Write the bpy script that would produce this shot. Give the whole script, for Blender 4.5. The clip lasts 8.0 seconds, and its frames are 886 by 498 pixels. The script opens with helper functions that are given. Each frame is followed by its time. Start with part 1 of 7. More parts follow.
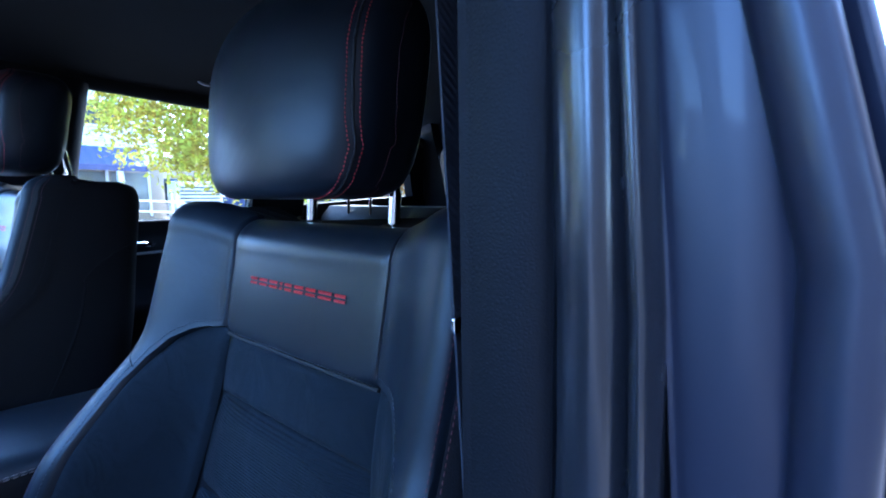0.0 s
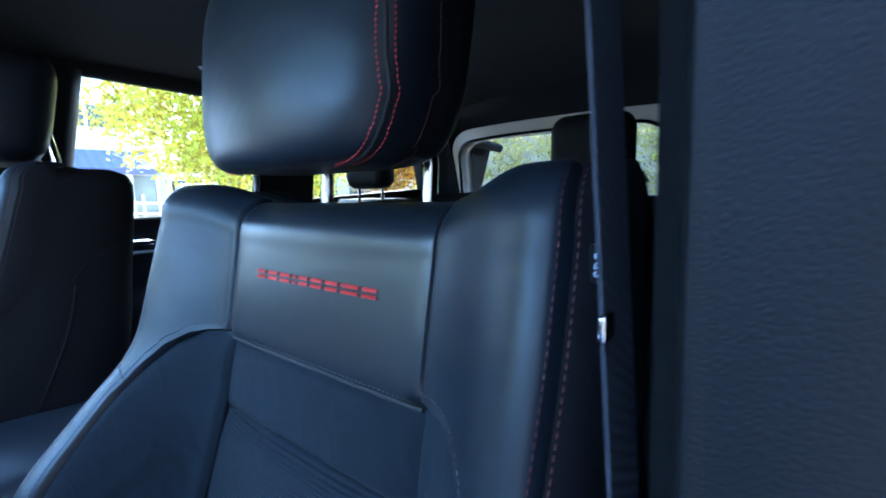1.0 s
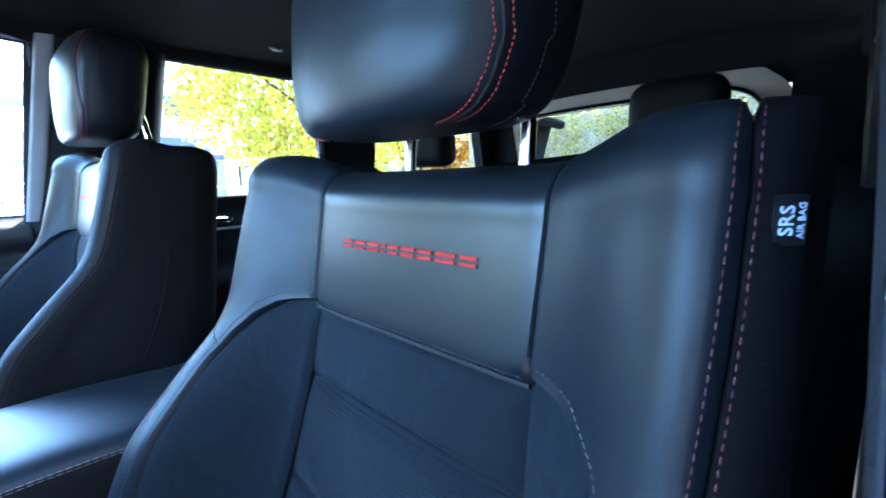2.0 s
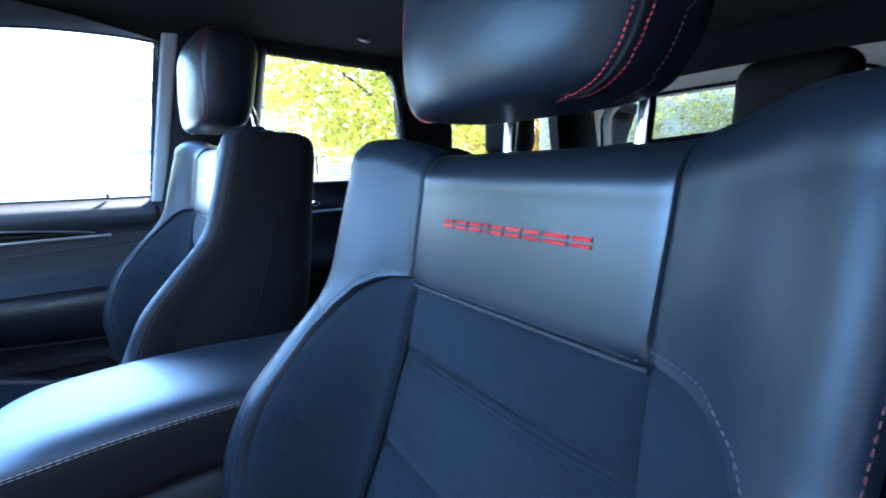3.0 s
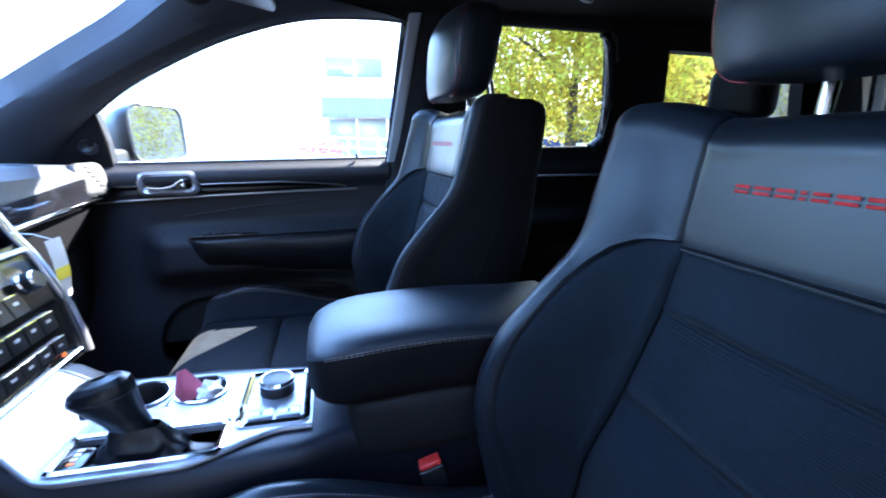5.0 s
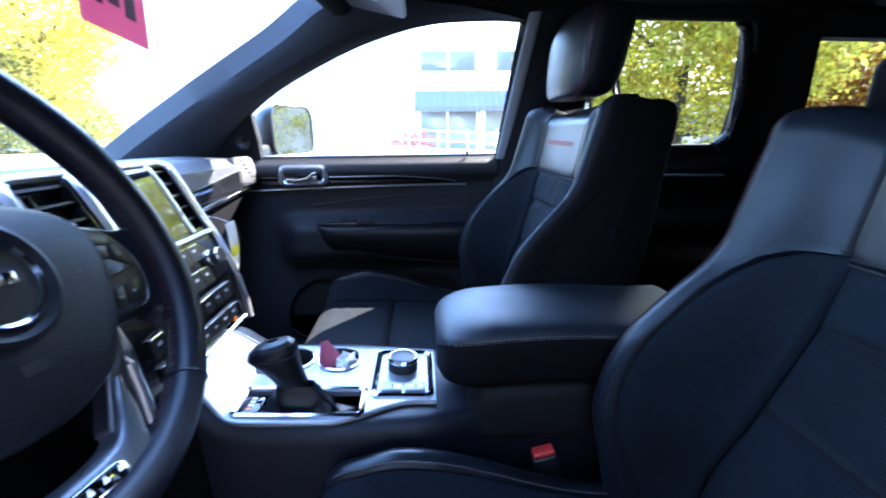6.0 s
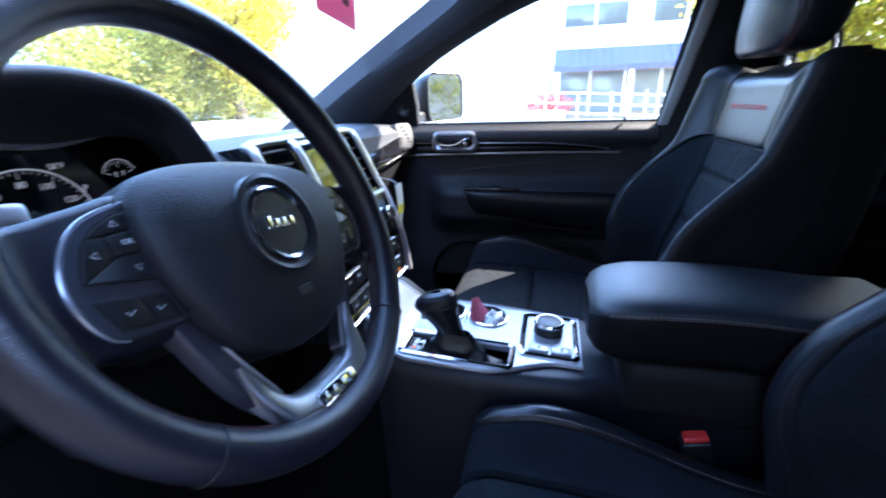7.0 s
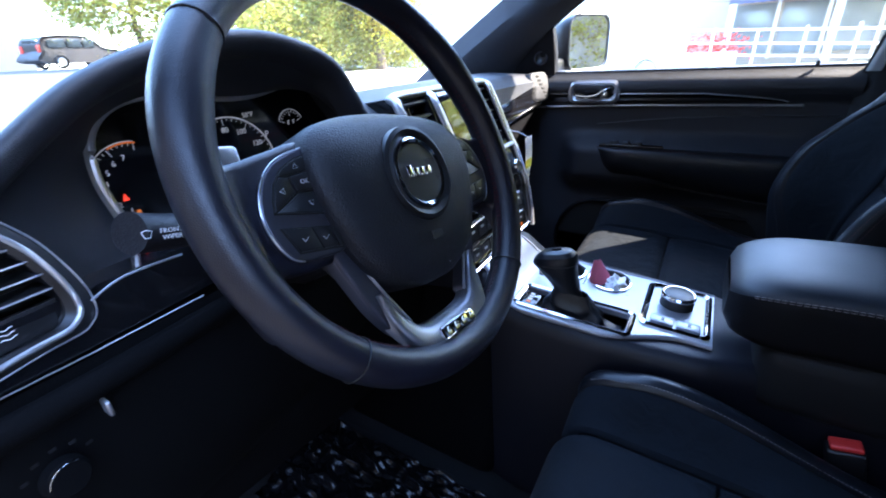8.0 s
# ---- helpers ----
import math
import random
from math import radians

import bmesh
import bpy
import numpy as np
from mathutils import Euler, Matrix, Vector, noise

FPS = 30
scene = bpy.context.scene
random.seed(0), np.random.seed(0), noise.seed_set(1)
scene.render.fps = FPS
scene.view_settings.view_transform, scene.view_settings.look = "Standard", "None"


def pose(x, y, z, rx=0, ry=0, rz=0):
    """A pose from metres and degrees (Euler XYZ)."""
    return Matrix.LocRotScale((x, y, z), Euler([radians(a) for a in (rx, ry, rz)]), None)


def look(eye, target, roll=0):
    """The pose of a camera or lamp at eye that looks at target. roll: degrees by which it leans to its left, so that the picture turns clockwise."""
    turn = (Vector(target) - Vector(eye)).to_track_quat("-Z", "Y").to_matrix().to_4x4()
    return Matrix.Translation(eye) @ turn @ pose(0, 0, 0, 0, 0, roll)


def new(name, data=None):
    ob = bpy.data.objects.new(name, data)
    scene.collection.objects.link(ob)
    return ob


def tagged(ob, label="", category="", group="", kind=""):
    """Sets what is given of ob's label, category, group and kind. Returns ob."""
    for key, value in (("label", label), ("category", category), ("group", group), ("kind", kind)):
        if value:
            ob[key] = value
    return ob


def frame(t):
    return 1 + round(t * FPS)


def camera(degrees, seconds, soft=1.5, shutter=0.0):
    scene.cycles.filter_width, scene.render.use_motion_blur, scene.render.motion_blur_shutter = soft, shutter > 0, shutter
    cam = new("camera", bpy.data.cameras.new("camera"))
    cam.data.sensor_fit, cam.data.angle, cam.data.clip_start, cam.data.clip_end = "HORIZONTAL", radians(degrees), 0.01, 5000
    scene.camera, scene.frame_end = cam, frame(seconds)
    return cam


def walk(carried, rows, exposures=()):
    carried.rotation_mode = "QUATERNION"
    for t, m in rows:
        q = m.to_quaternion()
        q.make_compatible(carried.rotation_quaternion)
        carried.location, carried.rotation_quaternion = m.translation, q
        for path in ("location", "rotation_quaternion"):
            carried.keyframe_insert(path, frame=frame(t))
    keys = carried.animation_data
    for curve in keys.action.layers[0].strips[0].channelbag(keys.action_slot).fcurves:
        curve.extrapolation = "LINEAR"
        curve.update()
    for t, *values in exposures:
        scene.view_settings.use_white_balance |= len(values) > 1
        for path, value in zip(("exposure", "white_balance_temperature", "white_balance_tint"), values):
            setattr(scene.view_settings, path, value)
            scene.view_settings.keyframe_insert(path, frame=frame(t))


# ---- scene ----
cam = camera(93.3, 8.0, soft=1.8, shutter=0.4)
PATH = [
    (0, (-0.753, 0.255, 1.319), (0.435, -1.334, 1.067), -0.1),
    (0.5, (-0.718, 0.226, 1.31), (0.443, -1.382, 1.054), -0.9),
    (1, (-0.676, 0.212, 1.296), (0.538, -1.355, 1.03), -1.3),
    (1.5, (-0.651, 0.213, 1.284), (0.644, -1.276, 0.956), -1.6),
    (1.7, (-0.644, 0.216, 1.283), (0.687, -1.239, 0.948), -1.7),
    (3, (-0.618, 0.25, 1.275), (0.967, -0.911, 0.899), -1.4),
    (3.5, (-0.609, 0.28, 1.27), (1.069, -0.733, 0.869), -0.8),
    (4, (-0.604, 0.312, 1.27), (1.17, -0.502, 0.834), -1.1),
    (4.5, (-0.602, 0.345, 1.267), (1.228, -0.301, 0.784), -0.9),
    (6, (-0.629, 0.455, 1.286), (1.298, 0.351, 0.758), -0.7),
    (6.5, (-0.643, 0.486, 1.288), (1.261, 0.647, 0.698), -0.6),
    (7, (-0.664, 0.506, 1.293), (1.16, 0.985, 0.627), -1.8),
    (7.5, (-0.679, 0.517, 1.294), (0.99, 1.318, 0.535), -2.9),
    (8, (-0.682, 0.504, 1.299), (0.846, 1.478, 0.452), -3.4),
]
EXPOSURES = [(0, 5.22, 4500, 14), (0.5, 5.28, 4800, 8), (1.0, 5.90, 5000, 4), (1.5, 6.22, 5100, 2), (3.0, 6.34, 5000, 7), (3.5, 6.12, 5000, 8), (4.5, 5.56, 5100, 11), (6.5, 4.79, 5350, 14), (8, 4.48, 5650, 14)]
walk(cam, [(t, look(eye, target, roll)) for t, eye, target, roll in PATH], EXPOSURES)

# ---- daylight: sun from the right rear, clear sky ----
SUN_TO = Vector((1.0, -1.28, 1.35)).normalized()
sky_world = bpy.data.worlds.new("sky")
scene.world = sky_world
sky_world.use_nodes = True
wn = sky_world.node_tree.nodes
sky = wn.new("ShaderNodeTexSky")
sky.sky_type = "NISHITA"
sky.sun_disc = False
sky.sun_elevation = math.asin(SUN_TO.z)
sky.sun_rotation = math.atan2(SUN_TO.x, SUN_TO.y)
sky_world.node_tree.links.new(sky.outputs[0], wn["Background"].inputs[0])
wn["Background"].inputs[1].default_value = 0.15
sun = new("sun", bpy.data.lights.new("sun", "SUN"))
sun.data.energy, sun.data.angle, sun.data.color = 2.2, radians(0.53), (1.0, 0.85, 0.65)
sun.matrix_world = look(SUN_TO * 50, (0, 0, 0))

# ---- helpers for meshes ----
ORIGIN = {}


def thing(name, at=(0, 0, 0), label="", category="", group="", kind=""):
    """An empty that holds the parts of one thing."""
    ob = new(name)
    ob.location = at
    ORIGIN[ob] = Vector(at)
    return tagged(ob, label, category, group, kind)


def part(name, geo, material, parent=None, label="", smooth=True, angle=35):
    """One mesh object; geo is (points, faces) in world metres, or a bmesh."""
    me = bpy.data.meshes.new(name)
    if isinstance(geo, bmesh.types.BMesh):
        bmesh.ops.recalc_face_normals(geo, faces=geo.faces[:])
        geo.to_mesh(me)
        geo.free()
    else:
        me.from_pydata([tuple(v) for v in geo[0]], [], geo[1])
    ob = new(name, me)
    me.materials.append(material)
    if parent is not None:
        ob.parent = parent
        ORIGIN[ob] = ORIGIN[parent]
        me.transform(Matrix.Translation(-ORIGIN[parent]))
    else:
        ORIGIN[ob] = Vector((0, 0, 0))
    me.update()
    if smooth:
        me.polygons.foreach_set("use_smooth", [True] * len(me.polygons))
        if angle < 180:
            me.set_sharp_from_angle(angle=radians(angle))
    if label:
        ob["label"] = label
    return ob


def solo(name, geo, material, label="", category="", group="", kind="", **kw):
    return tagged(part(name, geo, material, None, **kw), label, category, group, kind)


def join(*geos):
    vs, fs = [], []
    for v, f in geos:
        n = len(vs)
        vs += [tuple(p) for p in v]
        fs += [tuple(i + n for i in q) for q in f]
    return vs, fs


def grid(fn, nu, nv, wrap_u=False, wrap_v=False):
    """Points fn(a, b) with a, b from 0 to 1, and the quads between them."""
    cu, cv = (nu if wrap_u else nu + 1), (nv if wrap_v else nv + 1)
    vs = [fn(i / nu, j / nv) for j in range(cv) for i in range(cu)]
    fs = []
    for j in range(nv):
        for i in range(nu):
            a, b = i, (i + 1) % cu
            c, d = j, (j + 1) % cv
            fs.append((c * cu + a, c * cu + b, d * cu + b, d * cu + a))
    return vs, fs


def smoothstep(a, b, x):
    t = min(1.0, max(0.0, (x - a) / (b - a)))
    return t * t * (3 - 2 * t)


def lerps(x, *knots):
    """A value between knots (x, value), eased."""
    if x <= knots[0][0]:
        return knots[0][1]
    for (x0, y0), (x1, y1) in zip(knots, knots[1:]):
        if x <= x1:
            t = (x - x0) / (x1 - x0)
            return y0 + (y1 - y0) * t
    return knots[-1][1]


def glide(x, *knots):
    """A value between knots (x, value), with soft turns at the knots."""
    return sum(lerps(x + d, *knots) * w for d, w in ((-0.022, 1), (-0.011, 2), (0, 2), (0.011, 2), (0.022, 1))) / 8


def spline(points, n=8, closed=False):
    """A smooth curve through points."""
    p = [Vector(q) for q in points]
    m = len(p)
    out = []
    for i in range(m if closed else m - 1):
        if closed:
            a, b, c, d = p[i - 1], p[i], p[(i + 1) % m], p[(i + 2) % m]
        else:
            a, b, c, d = p[max(0, i - 1)], p[i], p[i + 1], p[min(m - 1, i + 2)]
        for k in range(n):
            t = k / n
            out.append(0.5 * ((2 * b) + (c - a) * t + (2 * a - 5 * b + 4 * c - d) * t * t + (3 * b - a - 3 * c + d) * t ** 3))
    if not closed:
        out.append(p[-1])
    return out


def tube(points, r, n=10, closed=False, squash=(1, 1), caps=True, up=(0, 0, 1)):
    """A tube along points; r is a number or a function of 0..1."""
    p = [Vector(q) for q in points]
    m = len(p)
    vs, fs = [], []
    for i in range(m):
        if closed:
            d = p[(i + 1) % m] - p[i - 1]
        else:
            d = p[min(m - 1, i + 1)] - p[max(0, i - 1)]
        d.normalize()
        u = Vector(up)
        if abs(d.dot(u)) > 0.97:
            u = Vector((1, 0, 0))
        s = d.cross(u).normalized()
        w = s.cross(d)
        rr = r(i / max(1, m - 1)) if callable(r) else r
        for k in range(n):
            a = 2 * math.pi * k / n
            vs.append(p[i] + s * math.cos(a) * rr * squash[0] + w * math.sin(a) * rr * squash[1])
    for i in range(m if closed else m - 1):
        for k in range(n):
            j = (i + 1) % m
            fs.append((i * n + k, i * n + (k + 1) % n, j * n + (k + 1) % n, j * n + k))
    if caps and not closed:
        fs.append(tuple(range(n))[::-1])
        fs.append(tuple((m - 1) * n + k for k in range(n)))
    return vs, fs


def rbox(lo, hi, r=0.004, seg=3, m=None):
    """A box with rounded edges."""
    bm = bmesh.new()
    c = [(a + b) / 2 for a, b in zip(lo, hi)]
    s = [b - a for a, b in zip(lo, hi)]
    bmesh.ops.create_cube(bm, size=1, matrix=Matrix.Translation(c) @ Matrix.Diagonal((*s, 1)))
    if r > 0:
        bmesh.ops.bevel(bm, geom=bm.edges[:], offset=min(r, min(s) * 0.49), segments=seg, affect="EDGES", profile=0.5)
    if m is not None:
        bmesh.ops.transform(bm, matrix=m, verts=bm.verts[:])
    bm.verts.ensure_lookup_table()
    bm.verts.index_update()
    geo = ([v.co.copy() for v in bm.verts], [tuple(v.index for v in f.verts) for f in bm.faces])
    bm.free()
    return geo


def plate(outline, depth, r=0.0, seg=2, m=None):
    """A flat plate from a closed outline in the xy plane, from z = 0 down to -depth, its upper rim rounded by r; then placed by m."""
    n = len(outline)
    pts = [Vector((a[0], a[1])) for a in outline]
    area = sum(pts[i - 1].x * pts[i].y - pts[i].x * pts[i - 1].y for i in range(n))
    if area < 0:
        pts.reverse()
    nor = []
    for i in range(n):
        e0, e1 = pts[i] - pts[i - 1], pts[(i + 1) % n] - pts[i]
        k = Vector((e0.y, -e0.x)).normalized() + Vector((e1.y, -e1.x)).normalized()
        nor.append(k.normalized() if k.length > 1e-6 else Vector((0, 0)))
    rows = [(0.0, -depth)]
    if r > 0:
        for k in range(seg + 1):
            a = math.pi / 2 * k / seg
            rows.append((-r * (1 - math.cos(a)), -r + r * math.sin(a)))
    else:
        rows.append((0.0, 0.0))
    vs = [(p.x + q.x * o, p.y + q.y * o, z) for o, z in rows for p, q in zip(pts, nor)]
    fs = []
    for j in range(len(rows) - 1):
        for i in range(n):
            k = (i + 1) % n
            fs.append((j * n + i, j * n + k, (j + 1) * n + k, (j + 1) * n + i))
    fs.append(tuple(range((len(rows) - 1) * n, len(rows) * n)))
    fs.append(tuple(range(n))[::-1])
    if m is not None:
        vs = [m @ Vector(v) for v in vs]
    return vs, fs


def roundrect(w, h, r, n=5, cx=0.0, cy=0.0):
    out = []
    for sx, sy, a0 in ((1, 1, 0), (-1, 1, 90), (-1, -1, 180), (1, -1, 270)):
        for k in range(n + 1):
            a = radians(a0 + 90 * k / n)
            out.append((cx + sx * (w / 2 - r) + r * math.cos(a), cy + sy * (h / 2 - r) + r * math.sin(a)))
    return out


def lathe(profile, n=28, m=None):
    """A turned body: profile of (radius, z)."""
    vs = [(r * math.cos(2 * math.pi * k / n), r * math.sin(2 * math.pi * k / n), z) for r, z in profile for k in range(n)]
    fs = []
    for j in range(len(profile) - 1):
        for k in range(n):
            fs.append((j * n + k, j * n + (k + 1) % n, (j + 1) * n + (k + 1) % n, (j + 1) * n + k))
    big = max(r for r, z in profile)
    if profile[0][0] < 0.35 * big:
        fs.append(tuple(range(n))[::-1])
    if profile[-1][0] < 0.35 * big:
        fs.append(tuple((len(profile) - 1) * n + k for k in range(n)))
    if m is not None:
        vs = [m @ Vector(v) for v in vs]
    return vs, fs


def ringplate(outer, inner, depth, m=None, r=0.0):
    """A flat frame between two outlines with equally many points; its face bulges by r."""
    n = len(outer)
    mid = [((a[0] + b[0]) / 2, (a[1] + b[1]) / 2) for a, b in zip(outer, inner)]
    rows = [(outer, -depth), (outer, 0), (mid, r), (inner, 0), (inner, -depth)]
    vs = [(p[0], p[1], z) for o, z in rows for p in o]
    fs = []
    for j in range(len(rows)):
        k = (j + 1) % len(rows)
        for i in range(n):
            fs.append((j * n + i, j * n + (i + 1) % n, k * n + (i + 1) % n, k * n + i))
    if m is not None:
        vs = [m @ Vector(v) for v in vs]
    return vs, fs


def facing(at, normal, up=(0, 0, 1)):
    """A pose whose z axis is normal and whose y axis is near up."""
    z = Vector(normal).normalized()
    x = Vector(up).cross(z).normalized()
    y = z.cross(x)
    m = Matrix((x, y, z)).transposed().to_4x4()
    return Matrix.Translation(at) @ m


def stitches(points, length=0.0030, gap=0.0018, r=0.0006, lift=(0, 0, 0)):
    """Short threads along a line."""
    p = [Vector(q) + Vector(lift) for q in points]
    dist = [0.0]
    for a, b in zip(p, p[1:]):
        dist.append(dist[-1] + (b - a).length)

    def at(d):
        for i in range(len(p) - 1):
            if d <= dist[i + 1]:
                return p[i].lerp(p[i + 1], (d - dist[i]) / max(1e-9, dist[i + 1] - dist[i]))
        return p[-1]
    geos = []
    d = 0.0
    while d + length < dist[-1]:
        geos.append(tube([at(d), at(d + length / 2), at(d + length)], lambda t: r * (1.0 if 0.2 < t < 0.8 else 0.55), 5))
        d += length + gap
    return join(*geos) if geos else ([], [])


# ---- materials ----
def material(name, base, rough=0.5, metal=0.0, grain=0.0, grain_size=400.0, tone=0.15, tone_size=6.0, bump=0.0, bump_size=600.0, wrinkle=0.0, wrinkle_size=12.0,
             coat=0.0, spec=0.5, kind="noise", sheen=0.0, rough_tone=0.08, jitter=0.0, emit=0.0, second=None):
    """A surface with variation at two scales, fine relief and uneven gloss."""
    m = bpy.data.materials.new(name)
    m.use_nodes = True
    nt = m.node_tree
    b = nt.nodes["Principled BSDF"]
    co = nt.nodes.new("ShaderNodeTexCoord")
    big = nt.nodes.new("ShaderNodeTexNoise")
    big.inputs["Scale"].default_value, big.inputs["Detail"].default_value = tone_size, 5
    fine = nt.nodes.new("ShaderNodeTexNoise")
    fine.inputs["Scale"].default_value, fine.inputs["Detail"].default_value = grain_size, 3
    nt.links.new(co.outputs["Object"], big.inputs["Vector"])
    nt.links.new(co.outputs["Object"], fine.inputs["Vector"])
    lo = [c * (1 - tone) for c in base]
    hi = second or [min(1, c * (1 + tone)) for c in base]
    ramp = nt.nodes.new("ShaderNodeMix")
    ramp.data_type = "RGBA"
    ramp.inputs[6].default_value, ramp.inputs[7].default_value = (*lo, 1), (*hi, 1)
    nt.links.new(big.outputs["Fac"], ramp.inputs[0])
    colour = ramp.outputs[2]
    if grain > 0 or jitter > 0:
        hsv = nt.nodes.new("ShaderNodeHueSaturation")
        mr = nt.nodes.new("ShaderNodeMapRange")
        mr.inputs["To Min"].default_value, mr.inputs["To Max"].default_value = 1 - grain, 1 + grain
        nt.links.new(fine.outputs["Fac"], mr.inputs["Value"])
        nt.links.new(mr.outputs[0], hsv.inputs["Value"])
        nt.links.new(colour, hsv.inputs["Color"])
        colour = hsv.outputs[0]
        if jitter > 0:
            gi = nt.nodes.new("ShaderNodeNewGeometry")
            mj = nt.nodes.new("ShaderNodeMapRange")
            mj.inputs["To Min"].default_value, mj.inputs["To Max"].default_value = 0.5 - jitter, 0.5 + jitter
            nt.links.new(gi.outputs["Random Per Island"], mj.inputs["Value"])
            nt.links.new(mj.outputs[0], hsv.inputs["Hue"])
            mv = nt.nodes.new("ShaderNodeMath")
            mv.operation = "MULTIPLY_ADD"
            mv.inputs[1].default_value, mv.inputs[2].default_value = 0.7, 0.65
            nt.links.new(gi.outputs["Random Per Island"], mv.inputs[0])
            nt.links.new(mv.outputs[0], hsv.inputs["Value"])
    nt.links.new(colour, b.inputs["Base Color"])
    rr = nt.nodes.new("ShaderNodeMapRange")
    rr.inputs["To Min"].default_value, rr.inputs["To Max"].default_value = max(0, rough - rough_tone), min(1, rough + rough_tone)
    nt.links.new(big.outputs["Fac"], rr.inputs["Value"])
    nt.links.new(rr.outputs[0], b.inputs["Roughness"])
    b.inputs["Metallic"].default_value = metal
    b.inputs["Specular IOR Level"].default_value = spec
    b.inputs["Coat Weight"].default_value = coat
    b.inputs["Coat Roughness"].default_value = 0.06
    b.inputs["Sheen Weight"].default_value = sheen
    b.inputs["Sheen Roughness"].default_value = 0.4
    if emit > 0:
        b.inputs["Emission Color"].default_value = (*base, 1)
        b.inputs["Emission Strength"].default_value = emit
    if bump > 0:
        if kind == "noise":
            tx = nt.nodes.new("ShaderNodeTexNoise")
            tx.inputs["Scale"].default_value, tx.inputs["Detail"].default_value = bump_size, 2
            out = tx.outputs["Fac"]
        elif kind == "leather":
            tx = nt.nodes.new("ShaderNodeTexVoronoi")
            tx.feature = "DISTANCE_TO_EDGE"
            tx.inputs["Scale"].default_value = bump_size
            out = tx.outputs["Distance"]
        elif kind == "ribs":
            tx = nt.nodes.new("ShaderNodeTexWave")
            tx.bands_direction = "Z"
            tx.inputs["Scale"].default_value, tx.inputs["Distortion"].default_value, tx.inputs["Detail Scale"].default_value = bump_size, 0.8, 0.3
            out = tx.outputs["Fac"]
        else:
            tx = nt.nodes.new("ShaderNodeTexWave")
            tx.inputs["Scale"].default_value, tx.inputs["Distortion"].default_value = bump_size, 1.0
            out = tx.outputs["Fac"]
        nt.links.new(co.outputs["Object"], tx.inputs["Vector"])
        bp = nt.nodes.new("ShaderNodeBump")
        bp.inputs["Strength"].default_value, bp.inputs["Distance"].default_value = bump, 0.0012
        nt.links.new(out, bp.inputs["Height"])
        nt.links.new(bp.outputs[0], b.inputs["Normal"])
        if wrinkle > 0:
            soft = nt.nodes.new("ShaderNodeTexNoise")
            soft.inputs["Scale"].default_value, soft.inputs["Detail"].default_value, soft.inputs["Distortion"].default_value = wrinkle_size, 3, 0.8
            nt.links.new(co.outputs["Object"], soft.inputs["Vector"])
            bw = nt.nodes.new("ShaderNodeBump")
            bw.inputs["Strength"].default_value, bw.inputs["Distance"].default_value = wrinkle, 0.012
            nt.links.new(soft.outputs["Fac"], bw.inputs["Height"])
            nt.links.new(bw.outputs[0], bp.inputs["Normal"])
    return m


def glass_pane(name, tint, gloss=1.0):
    """Thin window glass: see-through, with a mirror gloss that grows towards the edges of sight."""
    m = bpy.data.materials.new(name)
    m.use_nodes = True
    nt = m.node_tree
    nt.nodes.remove(nt.nodes["Principled BSDF"])
    tr = nt.nodes.new("ShaderNodeBsdfTransparent")
    tr.inputs[0].default_value = (*tint, 1)
    gl = nt.nodes.new("ShaderNodeBsdfGlossy")
    gl.inputs["Roughness"].default_value = 0.01
    fr = nt.nodes.new("ShaderNodeFresnel")
    fr.inputs[0].default_value = 1.45
    mu = nt.nodes.new("ShaderNodeMath")
    mu.operation = "MULTIPLY"
    mu.inputs[1].default_value = gloss
    mx = nt.nodes.new("ShaderNodeMixShader")
    nt.links.new(fr.outputs[0], mu.inputs[0])
    nt.links.new(mu.outputs[0], mx.inputs[0])
    nt.links.new(tr.outputs[0], mx.inputs[1])
    nt.links.new(gl.outputs[0], mx.inputs[2])
    nt.links.new(mx.outputs[0], nt.nodes["Material Output"].inputs[0])
    return m


LEATHER = material("black_leather", (0.0070, 0.0084, 0.0112), 0.325, tone=0.12, tone_size=9, bump=0.08, bump_size=650, kind="leather", spec=0.36, wrinkle=0.06, wrinkle_size=9)
# duller copy of the leather, bolster shade put into its low gloss
BOLSTER_LEATHER = material("dulled_bolster_leather", (0.0070, 0.0090, 0.0130), 0.40, tone=0.2, tone_size=11, bump=0.09, bump_size=700, kind="leather", spec=0.23, wrinkle=0.14, wrinkle_size=10)
LEATHER_SIDE = material("black_vinyl", (0.008, 0.008, 0.009), 0.58, tone=0.15, bump=0.25, bump_size=550, kind="leather", spec=0.22)
# side vinyl, its base lowered to hold the shade on the seat flanks
SHADED_VINYL = material("shaded_side_vinyl", (0.0042, 0.0038, 0.0046), 0.60, tone=0.18, tone_size=9, bump=0.22, bump_size=550, kind="leather", spec=0.13)
SUEDE = material("black_suede", (0.0060, 0.0085, 0.0122), 0.88, tone=0.5, tone_size=18, grain=0.35, grain_size=900, bump=0.3, bump_size=1500, sheen=0.02, spec=0.15, wrinkle=0.35, wrinkle_size=22)
MESH_SUEDE = material("perforated_suede", (0.0058, 0.0082, 0.0118), 0.85, tone=0.5, tone_size=18, grain=0.3, grain_size=700, bump=0.8, bump_size=105, kind="ribs", sheen=0.02, spec=0.15, wrinkle=0.30, wrinkle_size=18)
RED_THREAD = material("red_thread", (0.42, 0.030, 0.030), 0.65, tone=0.2, tone_size=60)
DARK_THREAD = material("dark_red_thread", (0.055, 0.008, 0.010), 0.65, tone=0.2, tone_size=60)
GREY_THREAD = material("grey_thread", (0.035, 0.038, 0.045), 0.65, tone=0.2, tone_size=60)
